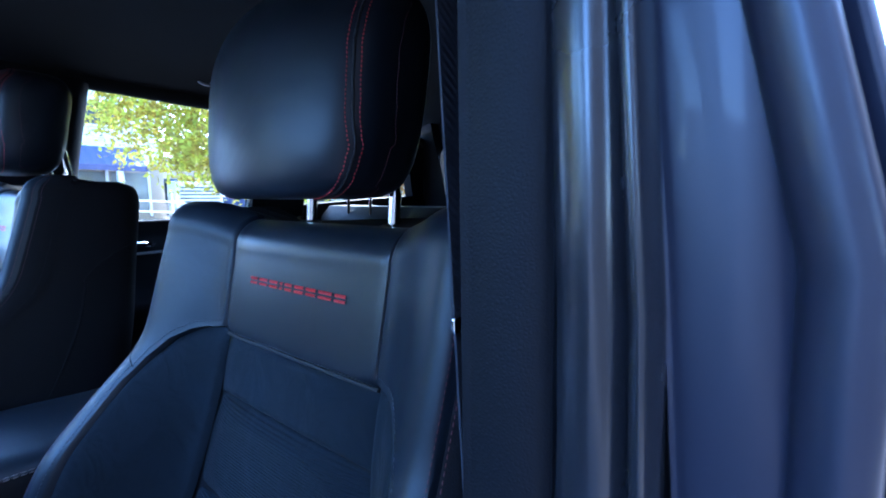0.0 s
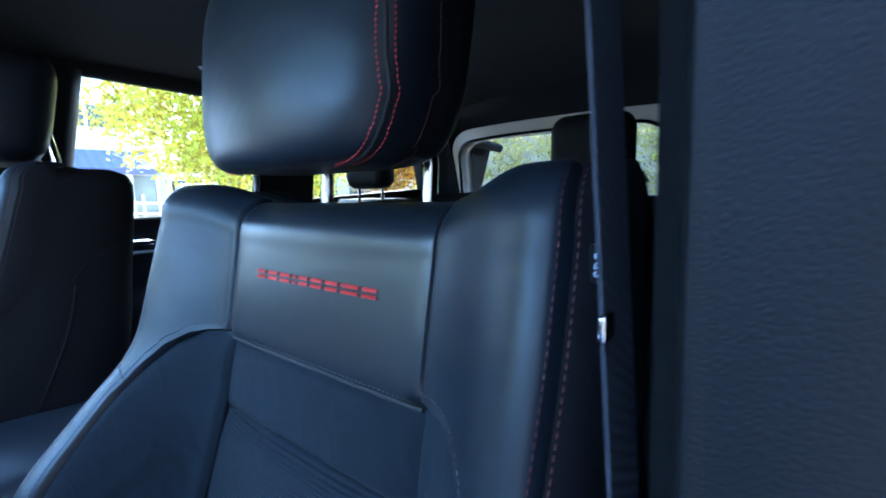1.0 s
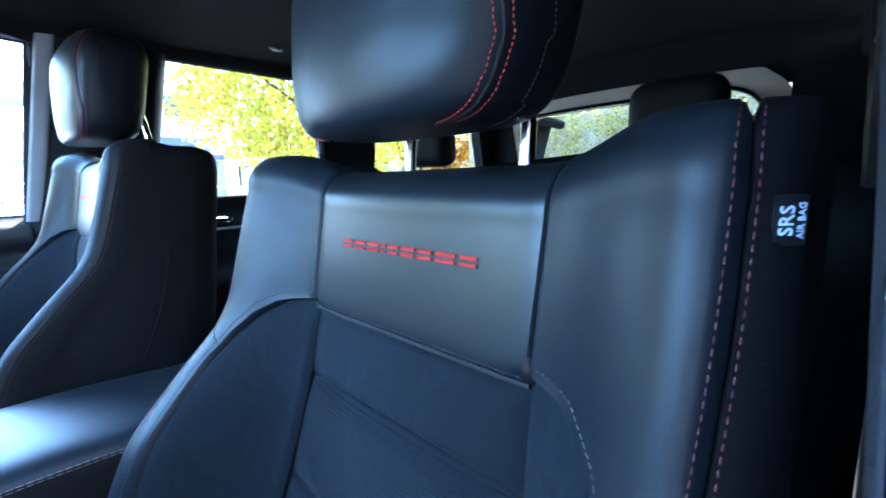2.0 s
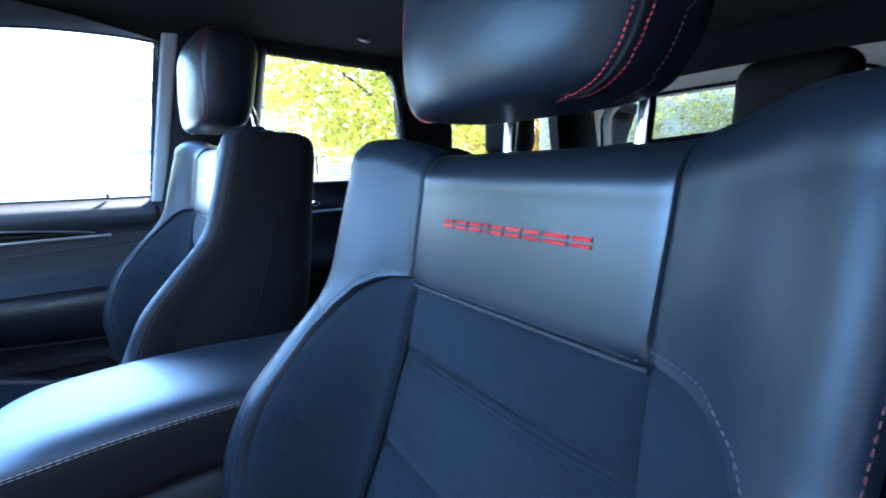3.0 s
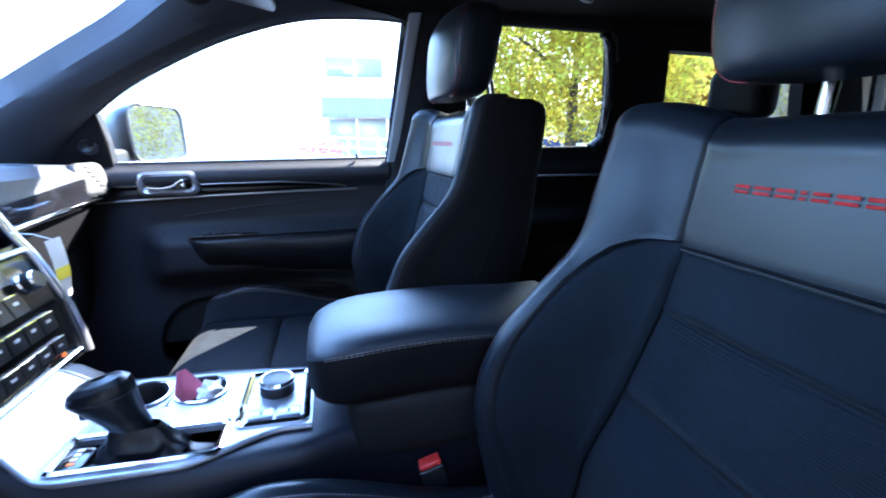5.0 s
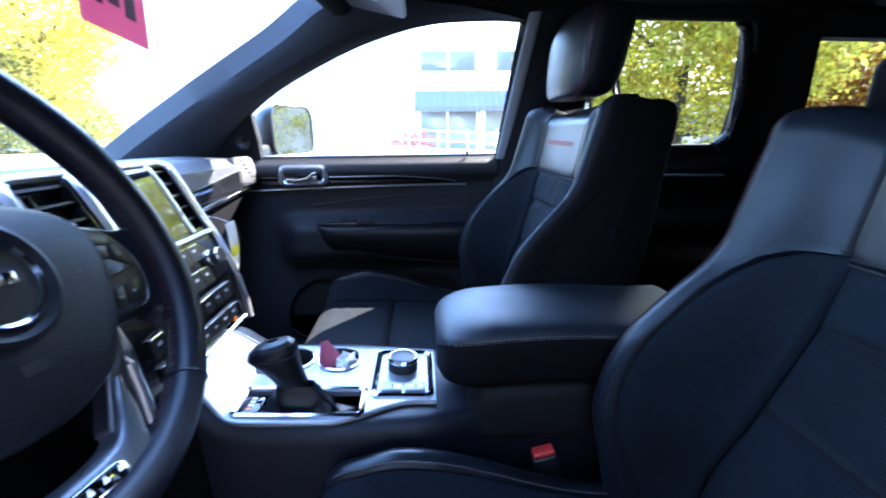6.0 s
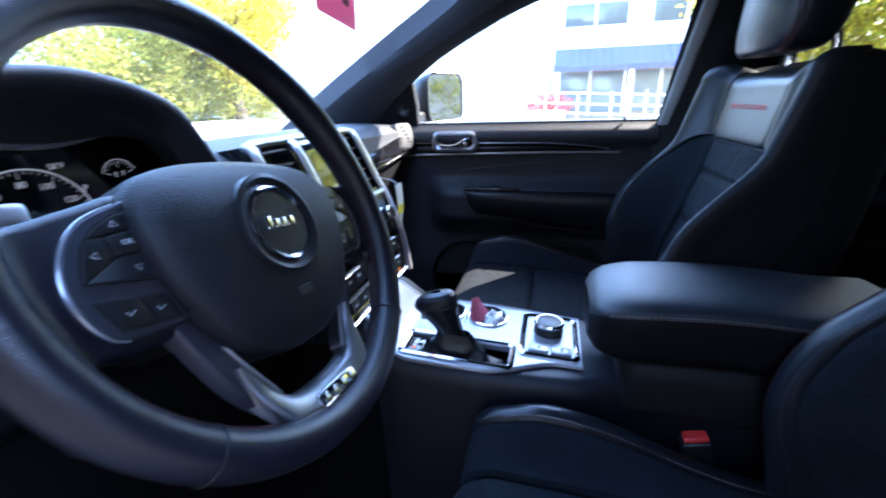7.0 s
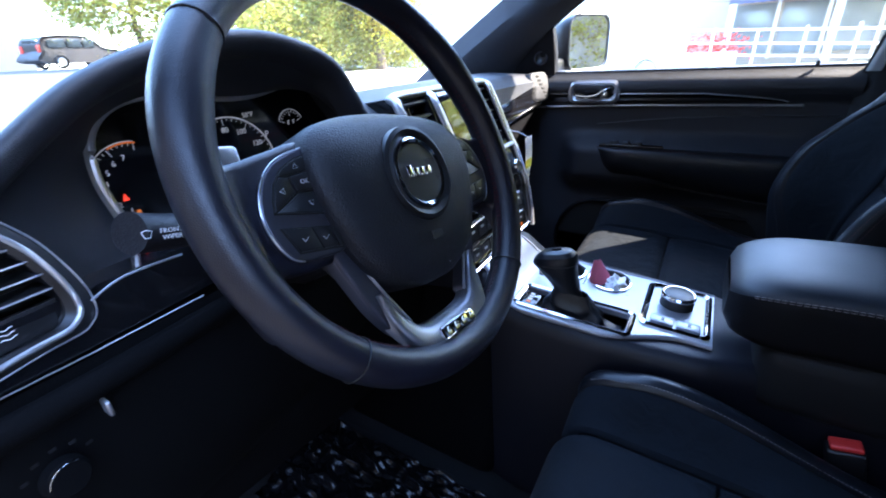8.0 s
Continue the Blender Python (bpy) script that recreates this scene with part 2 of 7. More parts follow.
PALE_THREAD = material("pale_thread", (0.20, 0.17, 0.16), 0.65, tone=0.2, tone_size=60)
RED_EMBROIDERY = material("red_embroidery", (0.62, 0.028, 0.028), 0.55, tone=0.15, tone_size=80, bump=0.6, bump_size=900, kind="wave")
PLASTIC = material("dark_grained_plastic", (0.007, 0.007, 0.0085), 0.60, tone=0.15, bump=0.25, bump_size=700, kind="leather", spec=0.16)
DOOR_PLASTIC = material("moulded_door_plastic", (0.0185, 0.0205, 0.0265), 0.52, tone=0.15, bump=0.25, bump_size=700, kind="leather", spec=0.34)
CAP_GREY = material("grey_end_cap_plastic", (0.036, 0.037, 0.040), 0.48, tone=0.1, bump=0.2, bump_size=700, kind="leather", spec=0.35)
PAD_PLASTIC = material("grained_airbag_plastic", (0.0088, 0.0088, 0.0112), 0.50, tone=0.12, bump=0.55, bump_size=380, kind="leather", spec=0.36)
DASH_PLASTIC = material("soft_dash_plastic", (0.021, 0.0235, 0.030), 0.52, tone=0.12, bump=0.35, bump_size=600, kind="leather", spec=0.55)
GLOSS_BLACK = material("piano_black", (0.006, 0.006, 0.007), 0.08, tone=0.1, coat=0.6, rough_tone=0.03)
PIANO = material("stack_gloss_black", (0.005, 0.005, 0.006), 0.20, tone=0.1, coat=0.2, rough_tone=0.04)
SATIN_BLACK = material("satin_black_plastic", (0.008, 0.008, 0.009), 0.38, tone=0.15)
# near-black that puts the shade of footwell, knee panel and pillar into colour
SHADED_BLACK = material("shaded_matte_black", (0.0020, 0.0020, 0.0024), 0.85, tone=0.3, spec=0.08, bump=0.3, bump_size=900)
# near-black; in slots, pockets and seams its colour stands for their shade
DARK_VOID = material("dark_recess", (0.006, 0.006, 0.006), 0.8, tone=0.3)
CHROME = material("bright_chrome", (0.80, 0.81, 0.83), 0.10, metal=1.0, tone=0.03, rough_tone=0.04)
SATIN_SILVER = material("satin_silver", (0.56, 0.56, 0.58), 0.34, metal=0.85, tone=0.05, rough_tone=0.06, bump=0.05, bump_size=2000)
DARK_SATIN = material("dark_satin_metal", (0.085, 0.085, 0.105), 0.40, metal=0.85, tone=0.05, rough_tone=0.05)
SILVER_PLATE = material("silver_console_plate", (0.33, 0.34, 0.37), 0.36, metal=0.55, tone=0.05, tone_size=3, rough_tone=0.05)
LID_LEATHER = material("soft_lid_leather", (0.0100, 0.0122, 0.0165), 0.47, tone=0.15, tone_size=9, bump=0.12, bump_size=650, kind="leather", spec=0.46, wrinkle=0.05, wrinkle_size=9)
CONSOLE_PAD = material("padded_console_vinyl", (0.0070, 0.0074, 0.0120), 0.45, tone=0.15, bump=0.25, bump_size=550, kind="leather", spec=0.36)
HEADLINER = material("black_headliner_cloth", (0.0038, 0.0036, 0.0033), 0.95, tone=0.2, grain=0.3, grain_size=900, bump=0.4, bump_size=1200)
CARPET = material("black_carpet", (0.005,0.005,0.0055), 0.98, tone=0.4, grain=0.5, grain_size=700, bump=0.8, bump_size=900)
RUBBER = material("black_rubber_seal", (0.012, 0.012, 0.014), 0.26, tone=0.2, tone_size=20)
BODY_PAINT = material("blue_grey_paint", (0.011, 0.011, 0.021), 0.46, metal=0.2, tone=0.08, coat=0.08)
PILLAR_TRIM = material("grained_pillar_trim", (0.0040, 0.0043, 0.0058), 0.60, tone=0.25, bump=0.2, bump_size=600, kind="leather", spec=0.13)
PILLAR_CLOTH = material("grey_pillar_cloth", (0.034, 0.036, 0.042), 0.75, tone=0.12, grain=0.15, grain_size=900, bump=0.25, bump_size=1100, spec=0.3)
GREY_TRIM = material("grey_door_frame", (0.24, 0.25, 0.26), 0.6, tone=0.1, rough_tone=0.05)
BEIGE_TRIM = material("pale_tailgate_trim", (0.52, 0.47, 0.39), 0.6, tone=0.1)
WEBBING = material("dark_belt_webbing", (0.018, 0.020, 0.030), 0.7, tone=0.2, bump=0.5, bump_size=900, kind="wave")
RED_PLASTIC = material("red_buckle_plastic", (0.62, 0.035, 0.030), 0.45, tone=0.1)
WHITE_PRINT = material("white_print", (0.80, 0.80, 0.80), 0.6, tone=0.04)
TAG_BLUE = material("pale_blue_label", (0.55, 0.62, 0.80), 0.7, tone=0.1, tone_size=60)
PINK_PAPER = material("pink_paper", (0.92, 0.22, 0.32), 0.7, tone=0.15, tone_size=20)
RED_TAG = material("red_card", (0.70, 0.16, 0.22), 0.55, tone=0.12)
tag_nodes = RED_TAG.node_tree
tag_glow = tag_nodes.nodes.new("ShaderNodeBsdfTranslucent")
tag_glow.inputs["Color"].default_value = (0.90, 0.30, 0.40, 1)
tag_mix = tag_nodes.nodes.new("ShaderNodeMixShader")
tag_mix.inputs[0].default_value = 0.55
tag_nodes.links.new(tag_nodes.nodes["Principled BSDF"].outputs[0], tag_mix.inputs[1])
tag_nodes.links.new(tag_glow.outputs[0], tag_mix.inputs[2])
tag_nodes.links.new(tag_mix.outputs[0], tag_nodes.nodes["Material Output"].inputs[0])
DARK_PRINT = material("dark_print", (0.10, 0.010, 0.018), 0.6, tone=0.1)
WHITE_PLASTIC = material("crumpled_clear_wrap", (0.75, 0.76, 0.80), 0.25, tone=0.1, tone_size=40)
YELLOW_PRINT = material("yellow_print", (0.80, 0.70, 0.04), 0.6, tone=0.05)
MIRROR = material("mirror_glass", (0.85, 0.86, 0.86), 0.02, metal=1.0, tone=0.01, rough_tone=0.01)
RED_GLOW = material("red_warning_lamp", (1.0, 0.05, 0.02), 0.5, tone=0.02, emit=0.06)
AMBER_GLOW = material("amber_lamp", (1.0, 0.22, 0.02), 0.5, tone=0.02, emit=0.014)
BUTTON_PRINT = material("grey_button_print", (0.62, 0.62, 0.64), 0.6, tone=0.05)
DIAL_PRINT = material("pale_dial_print", (0.75, 0.75, 0.78), 0.6, tone=0.03, emit=0.010)
SCREEN = material("dark_touch_screen", (0.012, 0.014, 0.014), 0.05, tone=0.05, coat=1.0, rough_tone=0.02)
CLEAR = glass_pane("window_glass", (0.93, 0.96, 0.94))
TINTED = glass_pane("tinted_glass", (0.29, 0.305, 0.29))
# left rear glass, far darker than the right so that light stays out
PRIVACY = glass_pane("privacy_glass", (0.05, 0.052, 0.05))

# ---- the car's shell ----
def loft(curves, n=0):
    """A skin through curves that have equally many points."""
    k = len(curves[0])
    vs = [Vector(q) for c in curves for q in c]
    fs = [(j * k + i, j * k + i + 1, (j + 1) * k + i + 1, (j + 1) * k + i) for j in range(len(curves) - 1) for i in range(k - 1)]
    return vs, fs


def mirrored(points):
    return [(-q[0], q[1], q[2]) for q in points]


def closed_loft(curves):
    """A closed bar: the curves go round it; ends capped."""
    k, m = len(curves[0]), len(curves)
    vs = [Vector(q) for c in curves for q in c]
    fs = [(j * k + i, j * k + i + 1, ((j + 1) % m) * k + i + 1, ((j + 1) % m) * k + i) for j in range(m) for i in range(k - 1)]
    fs.append(tuple(j * k for j in range(m)))
    fs.append(tuple(j * k + k - 1 for j in range(m))[::-1])
    return vs, fs


car = thing("car_body", (0, 0, 0.3), "dark car cabin shell with black headliner and pillars", "car", kind="structure")

WIN_EDGE = [(0.735, 1.100, 1.215), (0.716, 1.015, 1.300), (0.682, 0.875, 1.403), (0.655, 0.705, 1.488), (0.640, 0.570, 1.540), (0.628, 0.415, 1.578), (0.626, 0.250, 1.588), (0.627, 0.150, 1.584)]
WS_EDGE = [(0.705, 1.460, 1.150), (0.668, 1.270, 1.266), (0.638, 1.104, 1.360), (0.612, 0.947, 1.446), (0.588, 0.804, 1.524), (0.568, 0.705, 1.588), (0.555, 0.640, 1.612), (0.550, 0.560, 1.622)]


def shift_all(pts, d):
    return [(q[0] + d[0], q[1] + d[1], q[2] + d[2]) for q in pts]


for side in (1, -1):
    w = [tuple(v) for v in spline(WIN_EDGE, 6)]
    s = [tuple(v) for v in spline(WS_EDGE, 6)]
    mid = [tuple((Vector(a) * 0.55 + Vector(b) * 0.45) + Vector((-0.030, -0.022, 0.0))) for a, b in zip(w, s)]
    out_w = shift_all(w, (0.055, 0.03, 0.035))
    out_s = shift_all(s, (0.055, 0.05, 0.05))
    m1 = [tuple(Vector(a) * 0.85 + Vector(b) * 0.15 + Vector((-0.016, -0.012, 0))) for a, b in zip(w, s)]
    m2 = [tuple(Vector(a) * 0.2 + Vector(b) * 0.8 + Vector((-0.018, -0.016, 0))) for a, b in zip(w, s)]
    curves = [w, m1, mid, m2, s, out_s, out_w]
    if side < 0:
        curves = [mirrored(c) for c in curves]
    part("windscreen_pillar", closed_loft(curves), PILLAR_CLOTH, car, "dark soft-touch windscreen pillar cover")

# headliner and roof
def roof_at(x, y, lift=0.0):
    e = 0.655
    z = 1.672 - 0.062 * abs(x / e) ** 2.6 - 0.034 * smoothstep(0.2, 0.75, y) + 0.045 * smoothstep(-0.2, -1.9, y) + lift
    return Vector((x, y, z))


def slab(lo, hi, nu, nv):
    a, b = grid(lo, nu, nv), grid(hi, nu, nv)
    n = len(a[0])
    vs = a[0] + b[0]
    fs = [f[::-1] for f in a[1]] + [tuple(i + n for i in f) for f in b[1]]
    rim = [i for i in range(nu)] + [nu + (nu + 1) * j for j in range(nv)] + [(nu + 1) * nv + nu - i for i in range(nu)] + [(nu + 1) * (nv - j) for j in range(nv)]
    m = len(rim)
    fs += [(rim[k], rim[(k + 1) % m], rim[(k + 1) % m] + n, rim[k] + n) for k in range(m)]
    return vs, fs


part("headliner", slab(lambda a, b: roof_at(-0.655 + 1.31 * a, 0.66 - 2.7 * b), lambda a, b: roof_at(-0.655 + 1.31 * a, 0.66 - 2.7 * b, 0.03), 30, 40),
     HEADLINER, car, "black cloth headliner")
part("roof_panel", slab(lambda a, b: roof_at(-0.70 + 1.40 * a, 0.70 - 2.8 * b, 0.045), lambda a, b: roof_at(-0.70 + 1.40 * a, 0.70 - 2.8 * b, 0.055), 16, 20), BODY_PAINT, car)
part("header_trim", tube(spline([(-0.60, 0.64, 1.600), (-0.3, 0.69, 1.625), (0, 0.70, 1.633), (0.3, 0.69, 1.625), (0.60, 0.64, 1.600)], 6), 0.024, 12, squash=(1.5, 1)), HEADLINER, car)
for s in (1, -1):
    part("roof_rail", tube(spline([(s * 0.635, 0.62, 1.596), (s * 0.640, 0.30, 1.612), (s * 0.640, -0.1, 1.616), (s * 0.640, -0.7, 1.606), (s * 0.63, -1.4, 1.585), (s * 0.60, -2.0, 1.55)], 6), 0.026, 12), HEADLINER, car)
    part("coat_hook", tube(spline([(s * 0.535, -0.31, 1.648), (s * 0.520, -0.318, 1.634), (s * 0.512, -0.336, 1.630), (s * 0.520, -0.345, 1.640)], 4), 0.004, 8), SATIN_SILVER, car)


# windscreen
def screen_at(a, b):
    x = -1 + 2 * a
    lo = Vector((x * 0.71, 1.47 + 0.12 * (1 - x * x), 1.140))
    hi = Vector((x * 0.575, 0.715 + 0.03 * (1 - x * x), 1.590 + 0.028 * (1 - x * x)))
    return lo.lerp(hi, b)


ws = part("windscreen", grid(screen_at, 24, 12), CLEAR, car, "clear curved windscreen")
ws.visible_shadow = False
part("bonnet", slab(lambda a, b: Vector((-0.72 + 1.44 * a, 1.62 + 1.25 * b, 1.085 - 0.06 * b * b - 0.05 * (2 * a - 1) ** 2)),
                    lambda a, b: Vector((-0.72 + 1.44 * a, 1.62 + 1.25 * b, 1.10 - 0.06 * b * b - 0.05 * (2 * a - 1) ** 2)), 16, 14), BODY_PAINT, car)
part("firewall", rbox((-0.72, 1.50, 0.35), (0.72, 1.56, 1.10), 0.02), DARK_VOID, car)
part("floor_carpet", rbox((-0.74, -1.0, 0.36), (0.74, 1.52, 0.415), 0.02), CARPET, car, "black floor carpet")
part("cargo_floor", rbox((-0.66, -2.05, 0.62), (0.66, -0.98, 0.70), 0.02), CARPET, car)
part("door_sill", rbox((-0.80, -0.04, 0.36), (-0.66, 1.45, 0.47), 0.03), PLASTIC, car)
part("door_sill", rbox((0.66, -0.04, 0.36), (0.80, 1.45, 0.47), 0.03), PLASTIC, car)
part("footwell_side", rbox((-0.74, 1.14, 0.40), (-0.70, 1.50, 1.05), 0.01), SHADED_BLACK, car)
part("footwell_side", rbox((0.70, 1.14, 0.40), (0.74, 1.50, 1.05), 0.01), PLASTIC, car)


# centre pillars
def pillar_lean(z):
    return 0.02 * (z - 1.2)


def outer_lean(z):
    return 0.26 * (z - 1.25)


def pillar(profile, z0, z1, lean=pillar_lean, n=14, back=0.0):
    """A bar along z with a closed plan profile; it leans inwards with height."""
    k = len(profile)
    vs, fs = [], []
    for j in range(n + 1):
        z = z0 + (z1 - z0) * j / n
        for x, y in profile:
            vs.append(Vector((x - math.copysign(lean(z), x), y - back * lean(z), z)))
    for j in range(n):
        fs += [(j * k + i, j * k + (i + 1) % k, (j + 1) * k + (i + 1) % k, (j + 1) * k + i) for i in range(k)]
    fs.append(tuple(range(k))[::-1])
    fs.append(tuple(n * k + i for i in range(k)))
    return vs, fs


def smooth_profile(pts, n=5):
    return [(v.x, v.y) for v in spline([(a, b, 0) for a, b in pts], n, closed=True)]


part("pillar_trim", pillar(smooth_profile([(-0.665, 0.120), (-0.672, 0.126), (-0.690, 0.125), (-0.699, 0.118), (-0.700, 0.10), (-0.69, -0.06), (-0.664, -0.06), (-0.660, 0.06)]), 0.50, 1.60), PILLAR_TRIM, car,
     "grained dark plastic centre pillar cover")
# thin near-black sheet stands for shade on the pillar's inner face
part("pillar_shade", pillar([(-0.6640, 0.112), (-0.6585, 0.110), (-0.6570, 0.06), (-0.6610, -0.055), (-0.6645, -0.055), (-0.6615, 0.06)], 0.50, 1.60), SHADED_BLACK, car, "black sheet for shade on the inner pillar face")
part("door_seal", pillar(smooth_profile([(-0.701, 0.112), (-0.706, 0.121), (-0.716, 0.124), (-0.724, 0.119), (-0.726, 0.108), (-0.702, 0.100)]), 0.46, 1.61, lambda z: 0.06 * (z - 1.22)), RUBBER, car, "glossy black rubber door seal")
part("door_seal", pillar(smooth_profile([(-0.7275, 0.112), (-0.7300, 0.121), (-0.7340, 0.122), (-0.7365, 0.113), (-0.7365, 0.10), (-0.7275, 0.10)]), 0.46, 1.61, lambda z: 0.09 * (z - 1.22)), RUBBER, car)
part("pillar_panel", pillar(smooth_profile([(-0.738, 0.098), (-0.741, 0.103), (-0.750, 0.1045), (-0.762, 0.1045), (-0.771, 0.102), (-0.774, 0.096), (-0.774, 0.06), (-0.738, 0.05)]), 0.40, 1.66, lambda z: 0.12 * (z - 1.22)), BODY_PAINT, car, "blue-grey painted centre pillar")
part("door_edge", pillar(smooth_profile([(-0.776, 0.098), (-0.781, 0.110), (-0.790, 0.112), (-0.797, 0.102), (-0.797, 0.05), (-0.776, 0.05)]), 0.40, 1.66, outer_lean), BODY_PAINT, car)
part("outer_panel", pillar(smooth_profile([(-0.799, 0.085), (-0.808, 0.080), (-0.812, 0.02), (-0.812, -0.25), (-0.790, -0.25), (-0.79, 0.05)]), 0.40, 1.66, outer_lean), BODY_PAINT, car)
part("pillar_trim", pillar(smooth_profile([(0.697, 0.175), (0.712, 0.200), (0.735, 0.200), (0.735, -0.02), (0.690, -0.02), (0.680, 0.04), (0.680, 0.12)]), 0.50, 1.60, lambda z: max(0, z - 1.2) * 0.22, back=0.62), PLASTIC, car, "dark centre pillar cover")
# pale grey base puts the light on this frame edge into colour
part("pillar_frame", pillar(smooth_profile([(0.708, 0.203), (0.713, 0.211), (0.728, 0.213), (0.734, 0.200), (0.732, 0.184), (0.706, 0.183)]), 1.21, 1.60, lambda z: max(0, z - 1.2) * 0.27, back=0.62), GREY_TRIM, car, "door frame edge, lightened grey as if lit")

# ---- front passenger door ----
door = thing("passenger_door", (0.76, 0.6, 0.45), "black padded passenger door with chrome strip, closed", "car door", kind="structure")


def door_face(y, z, lift=0.0):
    """Inner face of the door; bigger lift stands further into the cabin."""
    x = 0.742
    x -= 0.020 * smoothstep(1.140, 1.165, z) * (1 - smoothstep(1.195, 1.222, z))
    x -= 0.010 * smoothstep(1.215, 1.180, z)
    x -= 0.055 * smoothstep(1.06, 0.99, z) * smoothstep(0.93, 0.84, y) * smoothstep(0.84, 0.93, z)
    x -= 0.020 * smoothstep(0.90, 0.70, z)
    return Vector((x - lift, y, z))


part("door_panel", slab(lambda a, b: door_face(0.205 + 0.945 * a, 0.46 + 0.765 * b, 0.0), lambda a, b: Vector((0.80, 0.205 + 0.945 * a, 0.46 + 0.765 * b)), 50, 90), DOOR_PLASTIC, door, "black moulded door panel")
part("belt_pad", slab(lambda a, b: door_face(0.207 + 0.86 * a, 1.166 + 0.058 * b, 0.006 * (1 - abs(2 * b - 1) ** 5)), lambda a, b: Vector((0.775, 0.207 + 0.86 * a, 1.166 + 0.062 * b)), 40, 12), DASH_PLASTIC, door)


def door_strip(z0, z1, y0, y1, lift, taper=None, n=40, thick=0.004):
    def lo(a, b):
        y = y0 + (y1 - y0) * a
        h = taper(a) if taper else 1.0
        zc0, zc1 = z0(a), z1(a)
        z = zc0 + (zc0 * 0 + (zc1 - zc0) * h) * b
        return door_face(y, z, lift + thick * (1 - (2 * b - 1) ** 2))
    return slab(lo, lambda a, b: lo(a, b) + Vector((0.02, 0, 0)), n, 6)


part("veneer_strip", door_strip(lambda a: 1.138, lambda a: 1.160 + 0.006 * a, 0.335, 0.95, 0.006, lambda a: min(1, a * 3.2) ** 0.6), GLOSS_BLACK, door, "glossy dark trim strip")
part("chrome_strip", tube([door_face(y, 1.132 - 0.012 * ((y - 0.3) / 0.72) ** 2, 0.010) for y in np.linspace(0.305, 1.02, 30)], 0.0034, 8), SATIN_SILVER, door, "thin chrome strip")
# silver line stands in for the highlight along the veneer's top edge
part("veneer_glint", tube([door_face(y, 1.139 + 0.024 * min(1, (y - 0.335) / 0.19) ** 0.6, 0.010) for y in np.linspace(0.337, 0.735, 30)], 0.0016, 6), SATIN_SILVER, door)
# inner handle
hm = facing((0.708, 0.816, 1.168), (-1, 0, 0.05))
handle = part("handle_bezel", ringplate(roundrect(0.152, 0.066, 0.024, 6), roundrect(0.116, 0.036, 0.014, 6), 0.014, hm, 0.006), SATIN_SILVER, door, "satin silver handle bezel")
part("handle_cup", plate(roundrect(0.128, 0.042, 0.014, 6), 0.004, 0, 2, hm @ Matrix.Translation((0, 0, -0.0125))), DARK_VOID, handle)
part("handle_lever", tube([hm @ Vector(q) for q in spline([(-0.050, -0.010, 0.003), (-0.015, -0.013, 0.008), (0.014, -0.007, 0.011), (0.034, 0.006, 0.011), (0.047, 0.009, 0.006)], 5)], lambda t: 0.0075, 10, squash=(1, 0.6)), CHROME, handle, "chrome pull lever")
part("lock_button", rbox((-0.012, -0.009, 0), (0.012, 0.009, 0.010), 0.004, 3, hm @ Matrix.Translation((0.030, -0.006, -0.006))), CHROME, handle)
# armrest with stitched pad, switches and pull pocket
def arm_at(a, b):
    y = 0.235 + 0.610 * a
    d = 0.006 + 0.062 * smoothstep(0.845, 0.72, y)
    top = 1.013
    h = 0.004 + 0.084 * smoothstep(0.835, 0.73, y) + 0.045 * smoothstep(0.75, 0.30, y)
    t = math.pi * b
    z = top - h * (0.5 - 0.5 * math.cos(t))
    return Vector((0.735 - 0.022 - d * (math.sin(t) ** 0.35) * (1 - 0.45 * b), y, z))


part("armrest_pad", grid(arm_at, 60, 24), LEATHER, door, "padded armrest with red stitching")
part("stitching", stitches([arm_at(k / 60, 0.12) + Vector((-0.001, 0, 0.001)) for k in range(58)]), DARK_THREAD, door)
sw = rbox((0.684, 0.60, 1.012), (0.716, 0.78, 1.020), 0.003)
panel = part("switch_panel", sw, GLOSS_BLACK, door)
for k in range(3):
    part("switch", rbox((0.690, 0.66 + 0.033 * k, 1.018), (0.710, 0.682 + 0.033 * k, 1.026), 0.003), SATIN_BLACK, panel)
part("door_crease", tube(spline([(0.690, 0.24, 0.868), (0.690, 0.55, 0.900), (0.692, 0.70, 0.925), (0.700, 0.79, 0.970), (0.715, 0.85, 1.030)], 8), 0.005, 8), PLASTIC, door)
part("panel_crease", tube([door_face(y, 1.106 - 0.035 * ((y - 0.25) / 0.55) ** 2, 0.0005) for y in np.linspace(0.22, 0.80, 30)], 0.0022, 6), DASH_PLASTIC, door)
mp = Matrix.Translation((0.712, 0.70, 0.70)) @ Matrix(((0, 0, -1, 0), (1, 0, 0, 0), (0, 1, 0, 0), (0, 0, 0, 1)))
# flat dark plate stands for the pocket's shaded opening
part("map_pocket", plate([(v.x, v.y) for v in spline([(-0.34, 0.12), (0.0, 0.13), (0.12, 0.12), (0.19, 0.05), (0.20, -0.05), (0.12, -0.10), (-0.34, -0.10)], 5, True)], 0.01, 0.003, 2, mp), DARK_VOID, door, "dark open map pocket")
part("pocket_lip", tube([mp @ Vector((v.x, v.y, 0.004)) for v in spline([(-0.34, 0.12, 0), (0.0, 0.13, 0), (0.12, 0.12, 0), (0.19, 0.05, 0), (0.20, -0.05, 0), (0.12, -0.10, 0)], 6)], 0.006, 8), PLASTIC, door)
# window frame, glass, sail with tweeter
wf = [tuple(v) for v in spline(WIN_EDGE, 6)]
fr_in = [Vector(q) + Vector((0.010, 0, 0)) for q in wf]
